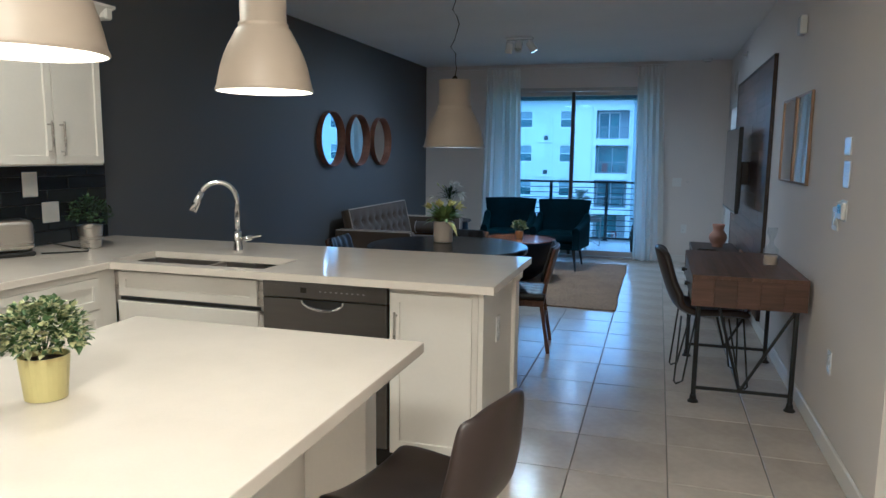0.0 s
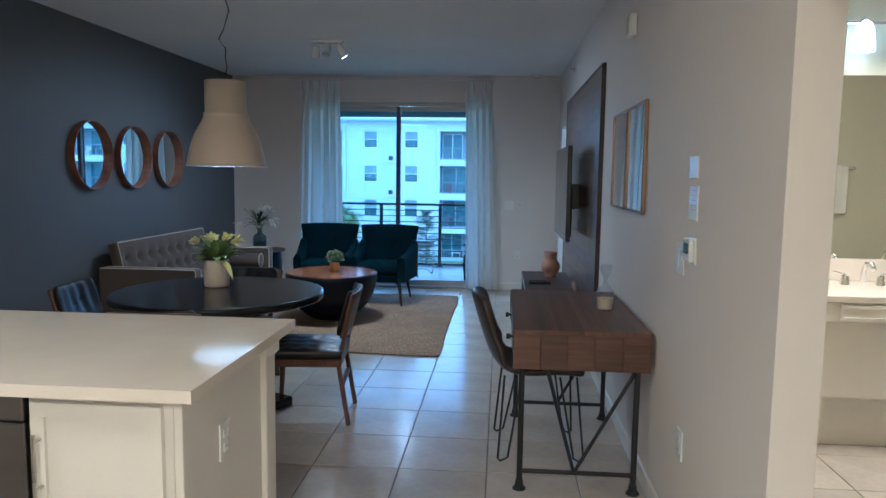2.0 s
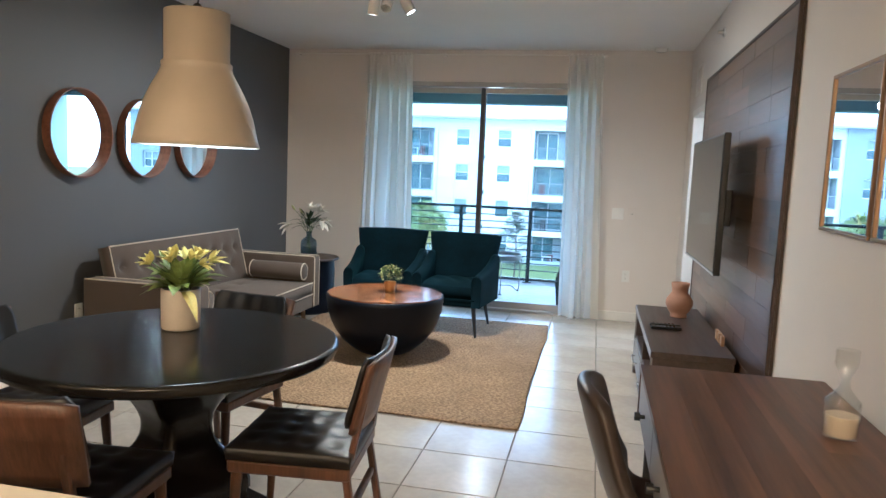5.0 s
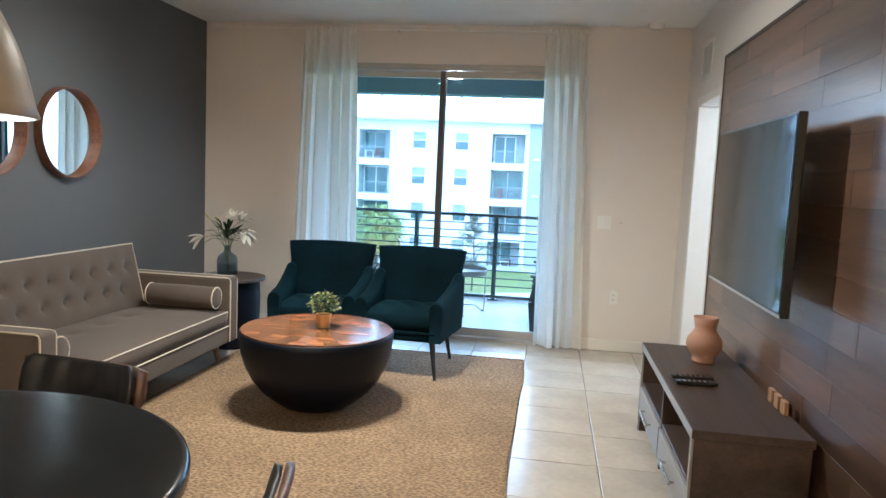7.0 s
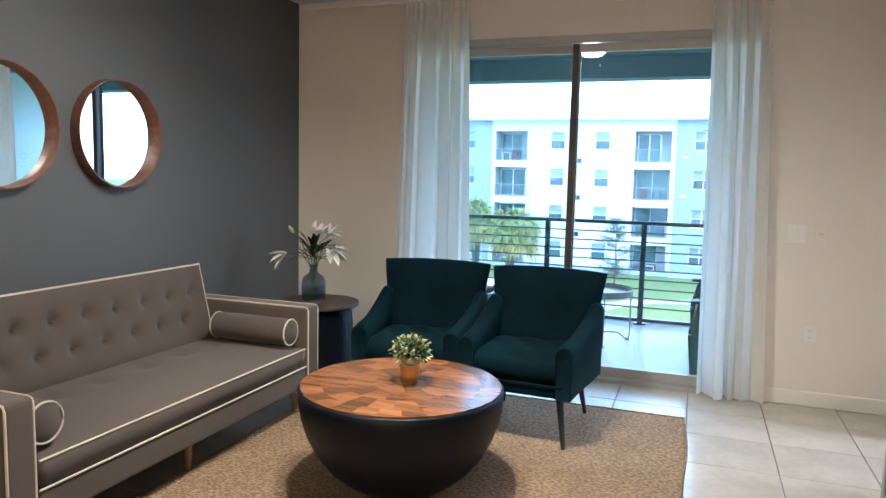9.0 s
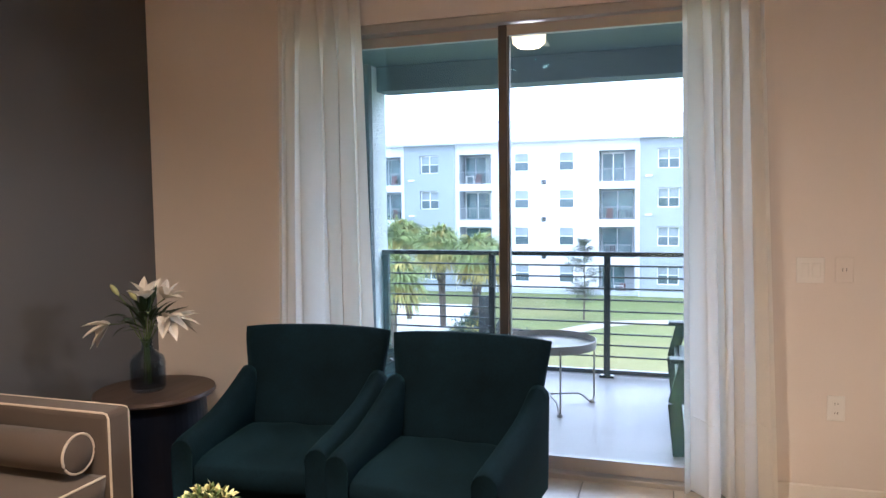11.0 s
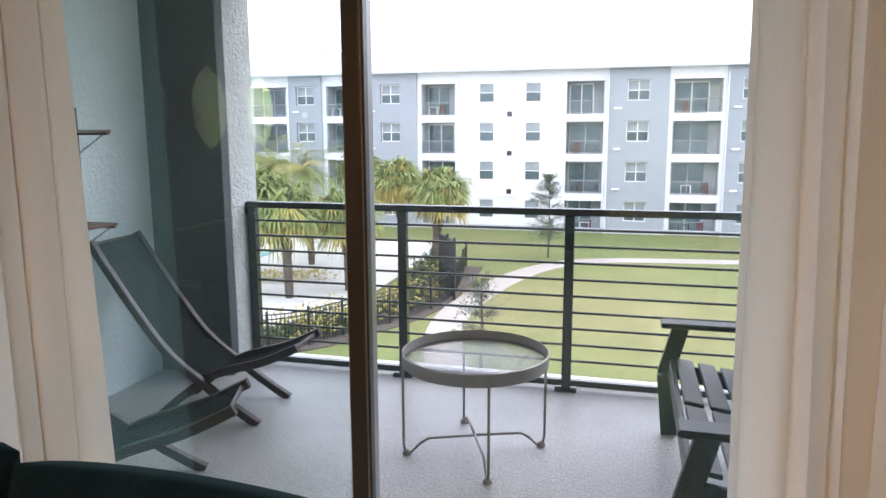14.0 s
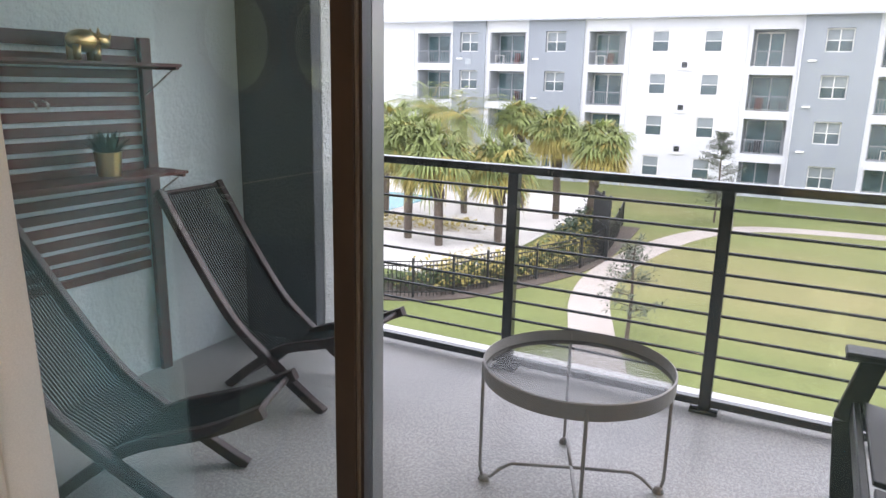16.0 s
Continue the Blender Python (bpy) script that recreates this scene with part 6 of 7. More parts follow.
# plank feature panel
fpn = thing("feature_panel", "large reclaimed-wood plank panel in a dark frame behind the television", "wall panel")
PY0_, PY1_, PZ0, PZ1 = 6.13, 8.79, 0.11, 2.285
part("backing", B((R - 0.014, PY0_, PZ0), (R - 0.001, PY1_, PZ1)), "tvwood", fpn)
part("frame_side", B((R - 0.032, PY0_, PZ0), (R - 0.0145, PY0_ + 0.02, PZ1), 0.002), "tvwood", fpn)
part("frame_side", B((R - 0.032, PY1_ - 0.02, PZ0), (R - 0.0145, PY1_, PZ1), 0.002), "tvwood", fpn)
part("frame_top", B((R - 0.032, PY0_ + 0.0205, PZ1 - 0.02), (R - 0.0145, PY1_ - 0.0205, PZ1), 0.002), "tvwood", fpn)
z = PZ0
row = 0
while z < PZ1 - 0.03:
    hgt = min(0.128, PZ1 - 0.021 - z)
    y = PY0_ + 0.021 - rnd(0, 0.5)
    while y < PY1_ - 0.021:
        ln = rnd(0.45, 1.0)
        a, b = max(y, PY0_ + 0.021), min(y + ln, PY1_ - 0.021)
        if b - a > 0.02:
            part("plank", B((R - 0.0142, a + 0.0003, z + 0.0003), (R - 0.027 - rnd(0, 0.0014), b - 0.0003, z + hgt - 0.0003), 0.0006), "panelwood", fpn)
        y += ln
    z += hgt

# television
tvt = thing("television", "flat black television on a wall arm in front of the planks", "television")
x0 = 1.028
part("screen_body", B((x0, 6.79, 0.95), (x0 + 0.035, 8.01, 1.735), 0.004), "black", tvt)
part("panel", B((x0 - 0.002, 6.802, 0.967), (x0 - 0.0002, 7.998, 1.723)), "screen", tvt, "dark glossy screen")
part("chin", B((x0 - 0.004, 6.79, 0.95), (x0 - 0.0005, 8.01, 0.962), 0.001), "alu", tvt)
part("rear_housing", B((x0 + 0.0355, 7.0, 0.975), (x0 + 0.065, 7.86, 1.4), 0.01), "black", tvt)
part("wall_arm", B((x0 + 0.0655, 7.3, 1.2), (R - 0.031, 7.55, 1.42), 0.004), "blackmetal", tvt)

# tv stand
ts = thing("tv_stand", "dark oak media console with open shelf and two pale drawers", "tv stand")
X0, X1, Y0_, Y1_ = 0.722, 1.165, 6.68, 8.18
part("top", B((X0, Y0_, 0.485), (X1, Y1_, 0.52), 0.003), "tvwood", ts)
for a, b in ((Y0_ + 0.015, Y0_ + 0.04), (Y1_ - 0.04, Y1_ - 0.015), ((Y0_ + Y1_) / 2 - 0.012, (Y0_ + Y1_) / 2 + 0.012)):
    part("side_panel", B((X0 + 0.012, a, 0.06), (X1 - 0.012, b, 0.4845), 0.002), "tvwood", ts)
part("shelf", B((X0 + 0.014, Y0_ + 0.0405, 0.27), (X1 - 0.014, Y1_ - 0.0405, 0.29), 0.002), "tvwood", ts)
part("bottom", B((X0 + 0.014, Y0_ + 0.0405, 0.085), (X1 - 0.014, Y1_ - 0.0405, 0.105), 0.002), "tvwood", ts)
part("back", B((X1 - 0.0115, Y0_ + 0.02, 0.085), (X1 - 0.004, Y1_ - 0.02, 0.48)), "tvwood", ts)
part("front_edge", B((X0 - 0.004, Y0_, 0.484), (X0 - 0.0003, Y1_, 0.521), 0.001), "greymetal", ts, "pale grey front edge")
for a in (Y0_ + 0.012, Y1_ - 0.042):
    part("front_stile", B((X0 + 0.001, a, 0.0), (X0 + 0.0115, a + 0.03, 0.483), 0.002), "greymetal", ts)
ymid = (Y0_ + Y1_) / 2
for a, b in ((Y0_ + 0.046, ymid - 0.014), (ymid + 0.014, Y1_ - 0.046)):
    d = part("drawer", B((X0 + 0.002, a, 0.108), (X0 + 0.02, b, 0.266), 0.002), "greymetal", ts, "pale grey drawer front")
    bar_handle(d, (X0 + 0.002, (a + b) / 2 - 0.13, 0.19), (X0 + 0.002, (a + b) / 2 + 0.13, 0.19), (-0.025, 0, 0), 0.007)
for x in (X0 + 0.03, X1 - 0.03):
    for y in (Y0_ + 0.03, Y1_ - 0.03):
        part("foot", B((x - 0.02, y - 0.02, 0.0), (x + 0.02, y + 0.02, 0.0595)), "tvwood", ts)
cv = thing("clay_vase", "terracotta gourd-shaped vase on the media console", "vase", pose(0.985, 7.80, 0.522))
part("body", lathe(nb(), [(0, 0), (0.055, 0), (0.058, 0.012), (0.052, 0.02), (0.075, 0.05), (0.092, 0.09), (0.088, 0.125), (0.066, 0.155), (0.054, 0.175), (0.056, 0.2), (0.064, 0.24), (0.06, 0.24), (0.05, 0.2), (0.048, 0.17), (0, 0.16)], 40), "terracotta", cv, smooth=True)
for y, a in ((7.33, 6), (7.42, 2)):
    rm = thing("remote_control", "black remote control lying on the media console", "remote control", pose(0.86, y, 0.522, 0, 0, a), group="remotes")
    part("body", box(nb(), (0, 0, 0.009), (0.19, 0.042, 0.017), 0.005, seg=2), "black", rm)
    for i in range(6):
        for j in (-1, 0, 1):
            part("button", box(nb(), (-0.07 + i * 0.024, j * 0.011, 0.0182), (0.012, 0.007, 0.002)), "rail", rm)
for i in range(3):
    bl = thing("wooden_block", "small pale wooden block leaning behind the media console", "ornament", pose(1.14, 6.98 + i * 0.085, 0.5215), group="row of wooden blocks")
    part("block", box(nb(), (0, 0, 0.03), (0.02, 0.055, 0.06), 0.004), "legwood", bl)

# curtains
rodt = thing("curtain_rail", "thin white ceiling-height curtain rail", "curtain rail", pose(0, F - 0.10, 2.675))
part("rail", rod(nb(), (-2.92, 0, 0), (0.40, 0, 0), 0.010, n=12), "trim", rodt)
for x in (-2.9, -1.26, 0.36):
    part("bracket", B((x - 0.012, 0.0, -0.012), (x + 0.012, 0.099, 0.012), 0.003), "trim", rodt)


def curtain(xt0, xt1, xb0, xb1, folds, label):
    """A hung cloth gathered at the top and falling in folds that wander."""
    c = thing("curtain", label, "curtain", pose(0, F - 0.10, 0), group="white curtains")
    bm = nb()
    nu, nv = folds * 14, 36
    g = {}
    ph = [rnd(-0.6, 0.6) for _ in range(folds + 2)]
    am = [rnd(0.5, 1.4) for _ in range(folds + 2)]
    wob = [rnd(0, 6.283) for _ in range(3)]
    for j in range(nv + 1):
        v = j / nv
        z = 2.69 - 2.675 * v
        e = min(1, v * 5) * (0.75 + 0.25 * v)
        for i in range(nu + 1):
            u = i / nu
            k = folds * min(1, max(0, u + math.sin(math.pi * u) * (0.055 * math.sin(5 * u + wob[0] + 0.9 * v) + 0.03 * math.sin(11 * u + wob[1] - 1.4 * v))))
            f = int(min(k, folds - 1))
            a, b = am[f] * (1 - (k - f)) + am[f + 1] * (k - f), ph[f] * (1 - (k - f)) + ph[f + 1] * (k - f)
            x = (xt0 + (xt1 - xt0) * u) * (1 - v) + (xb0 + (xb1 - xb0) * u) * v
            w = math.sin(2 * math.pi * k + b * v * 3)
            y = 0.012 * math.sin(2 * math.pi * k * 2) * (1 - min(1, v * 6)) + 0.056 * e * a * (w + 0.25 * w * w) + 0.014 * math.sin(5.1 * k + 3 * v + wob[2]) * e
            x += 0.014 * e * math.sin(4 * math.pi * k + b)
            g[i, j] = bm.verts.new((x, y, z))
    for i in range(nu):
        for j in range(nv):
            bm.faces.new((g[i, j], g[i + 1, j], g[i + 1, j + 1], g[i, j + 1]))
    hem = nb()
    hz = [Vector((g[i, nv - 5].co.x, g[i, nv - 5].co.y - 0.003, g[i, nv - 5].co.z)) for i in range(0, nu + 1, 2)]
    part("cloth", bm, "curtain", c, smooth=True)
    part("hem_seam", tube(hem, hz, 0.0025, 5), "curtain", c)


curtain(-2.08, -1.60, -2.17, -1.555, 5, "white linen-look curtain drawn aside, hanging in folds")
curtain(0.02, 0.36, 0.06, 0.475, 4, "white curtain with a deep hem pooling on the tiles")

# ceiling fittings
tk = thing("track_light", "white ceiling spotlight bar with two lit heads and one dark", "ceiling light", pose(-1.18, 7.74, H))
part("bar", B((-0.15, -0.045, -0.028), (0.15, 0.045, -0.001), 0.01, 2), "plastic", tk)
for x, tx, ty, lit in ((-0.105, 10, 8, True), (0.0, 0, -38, False), (0.105, -30, 8, True)):
    hd = part("head", lathe(nb(), [(0, 0.0), (0.026, 0.0), (0.038, -0.012), (0.04, -0.12), (0.036, -0.12), (0.033, -0.05), (0, -0.05)], 28), "plastic", tk, at=pose(x, 0, -0.048, ty, tx, 0))
    part("lens", lathe(nb(), [(0, -0.112), (0.035, -0.112), (0.035, -0.108), (0, -0.108)], 24), "bulb" if lit else "clearglass", hd)
    part("stem", rod(nb(), (x, 0, -0.052), (x, 0, -0.028), 0.011, n=12), "plastic", tk)
sm = thing("smoke_detector", "white round ceiling smoke detector", "smoke detector", pose(0.90, 10.0, H))
part("body", lathe(nb(), [(0, -0.04), (0.045, -0.038), (0.06, -0.025), (0.065, -0.001), (0, -0.001)], 28), "plastic", sm)
sk_ = thing("wall_sprinkler", "small white sidewall sprinkler head under the ceiling", "sprinkler", pose(R, 8.3, 2.56))
part("escutcheon", rod(nb(), (-0.012, 0, 0), (-0.001, 0, 0), 0.035, n=20), "plastic", sk_)
part("head", rod(nb(), (-0.055, 0, 0), (-0.0125, 0, 0), 0.010, 0.014, n=12), "steel", sk_)
vt = thing("wall_vent", "white louvred air vent high on the wall", "vent", pose(R, 9.45, 2.37))
part("frame", holed(nb(), -0.17, 0.17, -0.13, 0.13, [(-0.15, 0.15, -0.11, 0.11)], -0.012, -0.001, "x"), "trim", vt)
for i in range(9):
    part("slat", box(nb(), (-0.006, 0, -0.096 + i * 0.024), (0.003, 0.3, 0.018), 0, (0, 35, 0)), "trim", vt)
swt = plate("light_switch", "white double light switch on the far wall", (0.60, F, 1.11), "-y", 0.118, 0.118, "switch")
for x in (-0.024, 0.024):
    part("rocker", B((x - 0.017, 0.0072, -0.034), (x + 0.017, 0.011, 0.034), 0.002), "plastic", swt)
outlet((0.72, F, 0.47), "-y")
bp = plate("light_switch", "wall-coloured plate with two small slots beside the switch", (0.74, F, 1.115), "-y", 0.075, 0.118, "switch")
bp.children[0].data.materials[0] = M["wall"]
for x in (-0.008, 0.008):
    part("slot", B((x - 0.002, 0.0072, -0.008), (x + 0.002, 0.0085, 0.008)), "greymetal", bp)

# ---- balcony things ----
def bent_rail(bm, pts, y, thick, deep, steps=5):
    """A bent rectangular rail through points of the x-z plane, chamfered at its edges."""
    pts = [Vector((p[0], 0, p[1])) for p in pts]
    ext = [pts[0] * 2 - pts[1], *pts, pts[-1] * 2 - pts[-2]]
    line = []
    for a, b, c, d in zip(ext, ext[1:], ext[2:], ext[3:]):
        for k in range(steps):
            u = k / steps
            line.append(0.5 * (2 * b + (c - a) * u + (2 * a - 5 * b + 4 * c - d) * u * u + (3 * b - a - 3 * c + d) * u ** 3))
    line.append(pts[-1])
    t, h, e = thick / 2, deep / 2, 0.003
    ring = [(-t + e, -h), (t - e, -h), (t, -h + e), (t, h - e), (t - e, h), (-t + e, h), (-t, h - e), (-t, -h + e)]
    loops = []
    for i, p in enumerate(line):
        d = (line[min(i + 1, len(line) - 1)] - line[max(i - 1, 0)]).normalized()
        n = Vector((-d.z, 0, d.x))
        loops.append([bm.verts.new(p + Vector((0, y + u, 0)) + n * v) for u, v in ring])
    for a, b in zip(loops, loops[1:]):
        for k in range(8):
            bm.faces.new((a[k], a[(k + 1) % 8], b[(k + 1) % 8], b[k]))
    bm.faces.new(loops[0][::-1])
    bm.faces.new(loops[-1])
    bmesh.ops.recalc_face_normals(bm, faces=bm.faces)
    return bm


def slat_chair(m, label):
    c = thing("folding_lounge_chair", label, "lounge chair", m, group="corded lounge chairs")
    W = 0.188
    # the seat rails run up from the rear foot to the nose, the back rails cross them
    for s in (-1, 1):
        pts = [(-0.62, 0.90), (-0.42, 0.60), (-0.22, 0.34), (0.0, 0.17), (0.16, 0.06), (0.26, 0.0)]
        part("back_rail", bent_rail(nb(), pts, s * W, 0.036, 0.040), "loungewood", c)
        pts = [(0.47, 0.40), (0.28, 0.315), (0.02, 0.235), (-0.14, 0.13), (-0.30, 0.0)]
        part("seat_rail", bent_rail(nb(), pts, s * (W - 0.04), 0.036, 0.040), "loungewood", c)
    part("top_bar", rod(nb(), (-0.615, -W, 0.885), (-0.615, W, 0.885), 0.012, n=10), "loungewood", c)
    part("hinge_bar", rod(nb(), (-0.03, -W, 0.20), (-0.03, W, 0.20), 0.012, n=10), "loungewood", c)
    part("nose_bar", rod(nb(), (0.44, -W + 0.04, 0.385), (0.44, W - 0.04, 0.385), 0.012, n=10), "loungewood", c)
    part("foot_bar", rod(nb(), (-0.27, -W + 0.04, 0.025), (-0.27, W - 0.04, 0.025), 0.010, n=10), "loungewood", c)
    bcords, scords = nb(), nb()
    for i in range(24):
        y = -W + 0.022 + i * (2 * W - 0.044) / 23
        tube(bcords, [(-0.61, y, 0.89), (-0.40, y, 0.565), (-0.22, y, 0.325), (-0.03, y, 0.213)], 0.0039, 6)
        ys_ = y * 0.86
        tube(scords, [(-0.03, ys_, 0.213), (0.22, ys_, 0.28), (0.44, ys_, 0.397)], 0.0039, 6)
    part("back_cords", bcords, "rope", c, "black cord webbing")
    part("seat_cords", scords, "rope", c, "black cord webbing")
    return c


slat_chair(pose(-2.207, 11.675, -0.010, 0, 0, 3), "mahogany-stained folding lounge chair webbed with black cord, facing the table")
slat_chair(pose(-2.10, 10.75, -0.010, 0, 0, 20), "mahogany-stained folding lounge chair webbed with black cord, beside the door")

bt = thing("balcony_table", "round grey metal tray table with mesh top and wire legs", "table", pose(-0.822, 11.49, -0.010))
RT = 0.325
part("rim", lathe(nb(), [(RT, 0.42), (RT + 0.004, 0.42), (RT + 0.006, 0.475), (RT, 0.478)], 56, closed=True), "greymetal", bt, smooth=False)
M["mesh"] = pane_glass("perforated metal sheet", (0.50, 0.50, 0.49), 0.6, 0.35)
part("tray", lathe(nb(), [(0, 0.437), (RT, 0.437)], 56), M["mesh"], bt, "fine perforated tray top")
for k in range(4):
    a = radians(22 + 90 * k)
    d = Vector((math.cos(a), math.sin(a), 0))
    pts = [d * (RT + 0.003) + Vector((0, 0, 0.46)), d * (RT + 0.003) + Vector((0, 0, 0.05)), d * (RT - 0.005) + Vector((0, 0, 0.016)), d * (RT - 0.035) + Vector((0, 0, 0.012)), d * (RT - 0.075) + Vector((0, 0, 0.05)), d * (RT - 0.11) + Vector((0, 0, 0.07)), Vector((0, 0, 0.072))]
    lg = part("leg", tube(nb(), pts, 0.0065, 8), "greymetal", bt, "bent wire leg", smooth=True)
    part("foot", lathe(nb(), [(0, 0), (0.022, 0), (0.016, 0.016), (0.006, 0.024), (0, 0.024)], 12, d * (RT - 0.012)), "greymetal", lg)

bn = thing("garden_bench", "dark-stained slatted wooden garden bench", "bench", pose(0.02, 11.89, -0.010))
BW = 1.24
for y, q in ((0.0, -0.03), (-BW, 0.03)):
    lg = nb()
    beam(lg, (0.03, y, 0.0), (0.0, y, 0.30), 0.075, 0.035, 0.004, (0, 1, 0))
    beam(lg, (0.0, y, 0.30), (0.06, y, 0.535), 0.075, 0.035, 0.004, (0, 1, 0))
    part("front_leg", lg, "darkwood", bn)
    part("rear_leg", beam(nb(), (0.66, y, 0.0), (0.60, y, 0.535), 0.075, 0.035, 0.004, (1, 0, 0)), "darkwood", bn)
    part("armrest", B((-0.03, y - 0.05, 0.537), (0.70, y + 0.05, 0.562), 0.006), "darkwood", bn)
    part("seat_rail", beam(nb(), (0.045, y + q, 0.33), (0.66, y + q, 0.24), 0.075, 0.022, 0.004, (0, 1, 0)), "darkwood", bn)
part("front_rail", B((0.012, -BW + 0.03, 0.30), (0.035, -0.03, 0.385), 0.004), "darkwood", bn)
for y0, y1 in ((-0.60, -0.045), (-BW + 0.045, -0.64)):
    for i in range(6):
        x = 0.08 + i * 0.098
        part("seat_slat", box(nb(), (x, (y0 + y1) / 2, 0.385 - i * 0.0145), (0.075, y1 - y0, 0.018), 0.003, (0, 8.4, 0)), "darkwood", bn)
part("seat_bearer", B((0.05, -0.65, 0.26), (0.62, -0.59, 0.305), 0.003), "darkwood", bn)
for i in range(12):
    y = -0.06 - i * 0.102
    part("back_slat", beam(nb(), (0.62, y, 0.28), (0.86, y, 0.90), 0.08, 0.018, 0.003, (1, 0, 0)), "darkwood", bn)
part("back_rail", B((0.79, -BW, 0.70), (0.82, 0.0, 0.77), 0.003), "darkwood", bn)

rk = thing("wall_trellis", "mahogany slatted wall panel with two folding shelves", "wall shelf", pose(BX0, 11.015, -0.035))
for y in (0.49, -0.36):
    part("upright", B((0.022, y - 0.028, 0.024), (0.05, y + 0.028, 1.60), 0.003), "redwood", rk)
for i in range(17):
    z = 0.545 + i * 0.0585
    part("slat", B((0.004, -0.40, z), (0.0215, 0.46, z + 0.038), 0.002), "redwood", rk)
part("top_slat", B((0.004, -0.40, 1.545), (0.0215, 0.46, 1.60), 0.002), "redwood", rk)
for z in (1.475, 1.01):
    s = part("shelf", B((0.0505, -0.34, z - 0.006), (0.0555, 0.50, z + 0.012)), "redwood", rk)
    for i in range(5):
        part("shelf_slat", B((0.058 + i * 0.042, -0.34, z), (0.092 + i * 0.042, 0.50, z + 0.014), 0.002), "redwood", s)
    for y in (0.475, -0.32):
        part("bracket", rod(nb(), (0.05, y, z - 0.12), (0.24, y, z - 0.004), 0.004, n=6), "steel", s)
        part("bracket_arm", B((0.05, y - 0.008, z - 0.012), (0.26, y + 0.008, z - 0.0005)), "redwood", s)
for y in (-0.05, 0.0):
    part("hook", tube(nb(), [(0.022, y, 1.33), (0.05, y, 1.325), (0.055, y, 1.30), (0.062, y, 1.32)], 0.004, 6), "steel", rk)
pl = thing("potted_plant", "grassy green plant in a gold pot on the trellis shelf", "plant", pose(BX0 + 0.16, 11.185, 0.991))
pot(pl, 0.045, 0.055, 0.10, "gold")
gb = nb()
for i in range(150):
    a, b = rnd(0, 6.283), rnd(0.0, 0.9)
    leafblade(gb, (0.03 * math.cos(a), 0.03 * math.sin(a), 0.085), (math.sin(b) * math.cos(a), math.sin(b) * math.sin(a), math.cos(b)), rnd(0.08, 0.13), 0.008, 0.15, 0.2, 3)
part("foliage", gb, "leafdark", pl)
fb = nb()
bmesh.ops.create_uvsphere(fb, u_segments=16, v_segments=10, radius=1, matrix=Matrix.Translation((0, 0, 0.075)) @ Matrix.Diagonal((0.075, 0.038, 0.045, 1)))
bmesh.ops.create_uvsphere(fb, u_segments=14, v_segments=8, radius=1, matrix=pose(0.085, 0, 0.078, 0, 25, 0) @ Matrix.Diagonal((0.042, 0.026, 0.028, 1)))
rod(fb, (0.115, 0, 0.075), (0.135, 0, 0.115), 0.009, 0.001, 8)
for x in (-0.045, 0.045):
    for y in (-0.02, 0.02):
        rod(fb, (x, y, 0.0), (x, y, 0.06), 0.014, 0.017, 10)
for y in (-0.018, 0.018):
    rod(fb, (0.06, y, 0.10), (0.055, y * 1.3, 0.125), 0.008, 0.003, 8)
me = bpy.data.meshes.new("brass_figurine")
fb.to_mesh(me)
fb.free()
me.materials.append(M["gold"])
me.shade_smooth()
rh = tagged(new("brass_figurine", me), "small brass animal figurine on the trellis shelf", "figurine")
rh.matrix_basis = pose(BX0 + 0.15, 11.125, 1.456, 0, 0, 92)

fn = thing("ceiling_fan", "ceiling fan with lit frosted bowl under the balcony ceiling", "ceiling fan", pose(-0.86, 10.95, 2.62))
part("canopy", rod(nb(), (0, 0, -0.04), (0, 0, -0.001), 0.06, n=20), "bronze", fn)
part("motor", lathe(nb(), [(0, -0.13), (0.07, -0.13), (0.105, -0.11), (0.105, -0.06), (0.07, -0.041), (0, -0.041)], 32), "bronze", fn)
part("bowl", lathe(nb(), [(0, -0.225), (0.07, -0.218), (0.10, -0.195), (0.108, -0.135), (0, -0.1305)], 32), glow("frosted lit glass", (1.0, 0.70, 0.36), 1.4), fn, "lit frosted glass bowl")
for k in range(5):
    a = radians(72 * k + 20)
    b = part("blade", box(nb(), (0.36, 0, 0), (0.46, 0.125, 0.008), 0.003), "greymetal", fn, at=Matrix.Translation((0, 0, -0.085)) @ Matrix.Rotation(a, 4, "Z") @ Matrix.Rotation(radians(10), 4, "X"))

# ---- bathroom ----
vn = thing("vanity", "white bathroom vanity with recessed lower panel", "vanity")
VX0, VX1 = 2.2, 4.3
part("counter", B((VX0, 4.86, 0.835), (VX1, 5.455, 0.876), 0.006), "quartz", vn)
part("upstand", B((VX0, 5.44, 0.877), (VX1, 5.457, 1.012), 0.002), "quartz", vn)
part("apron", B((VX0 + 0.01, 4.88, 0.728), (VX1, 4.92, 0.834), 0.002), "cabinet", vn)
shaker(vn, "drawer_front", (VX0 + 0.12, 0.742), (VX0 + 1.2, 0.822), ("y", 4.879, -1), rail=0.02)
part("lower_panel", B((VX0 + 0.02, 4.93, 0.30), (VX1, 4.95, 0.727)), "cabinet", vn)
part("kick", B((VX0 + 0.02, 5.02, 0.0), (VX1, 5.05, 0.2995)), "cabinet", vn)
part("body", B((VX0 + 0.03, 5.06, 0.0), (VX1, 5.43, 0.727)), "cabinet", vn)
bf = thing("bathroom_faucet", "chrome two-handle basin faucet on the vanity", "faucet", pose(2.62, 5.28, 0.878))
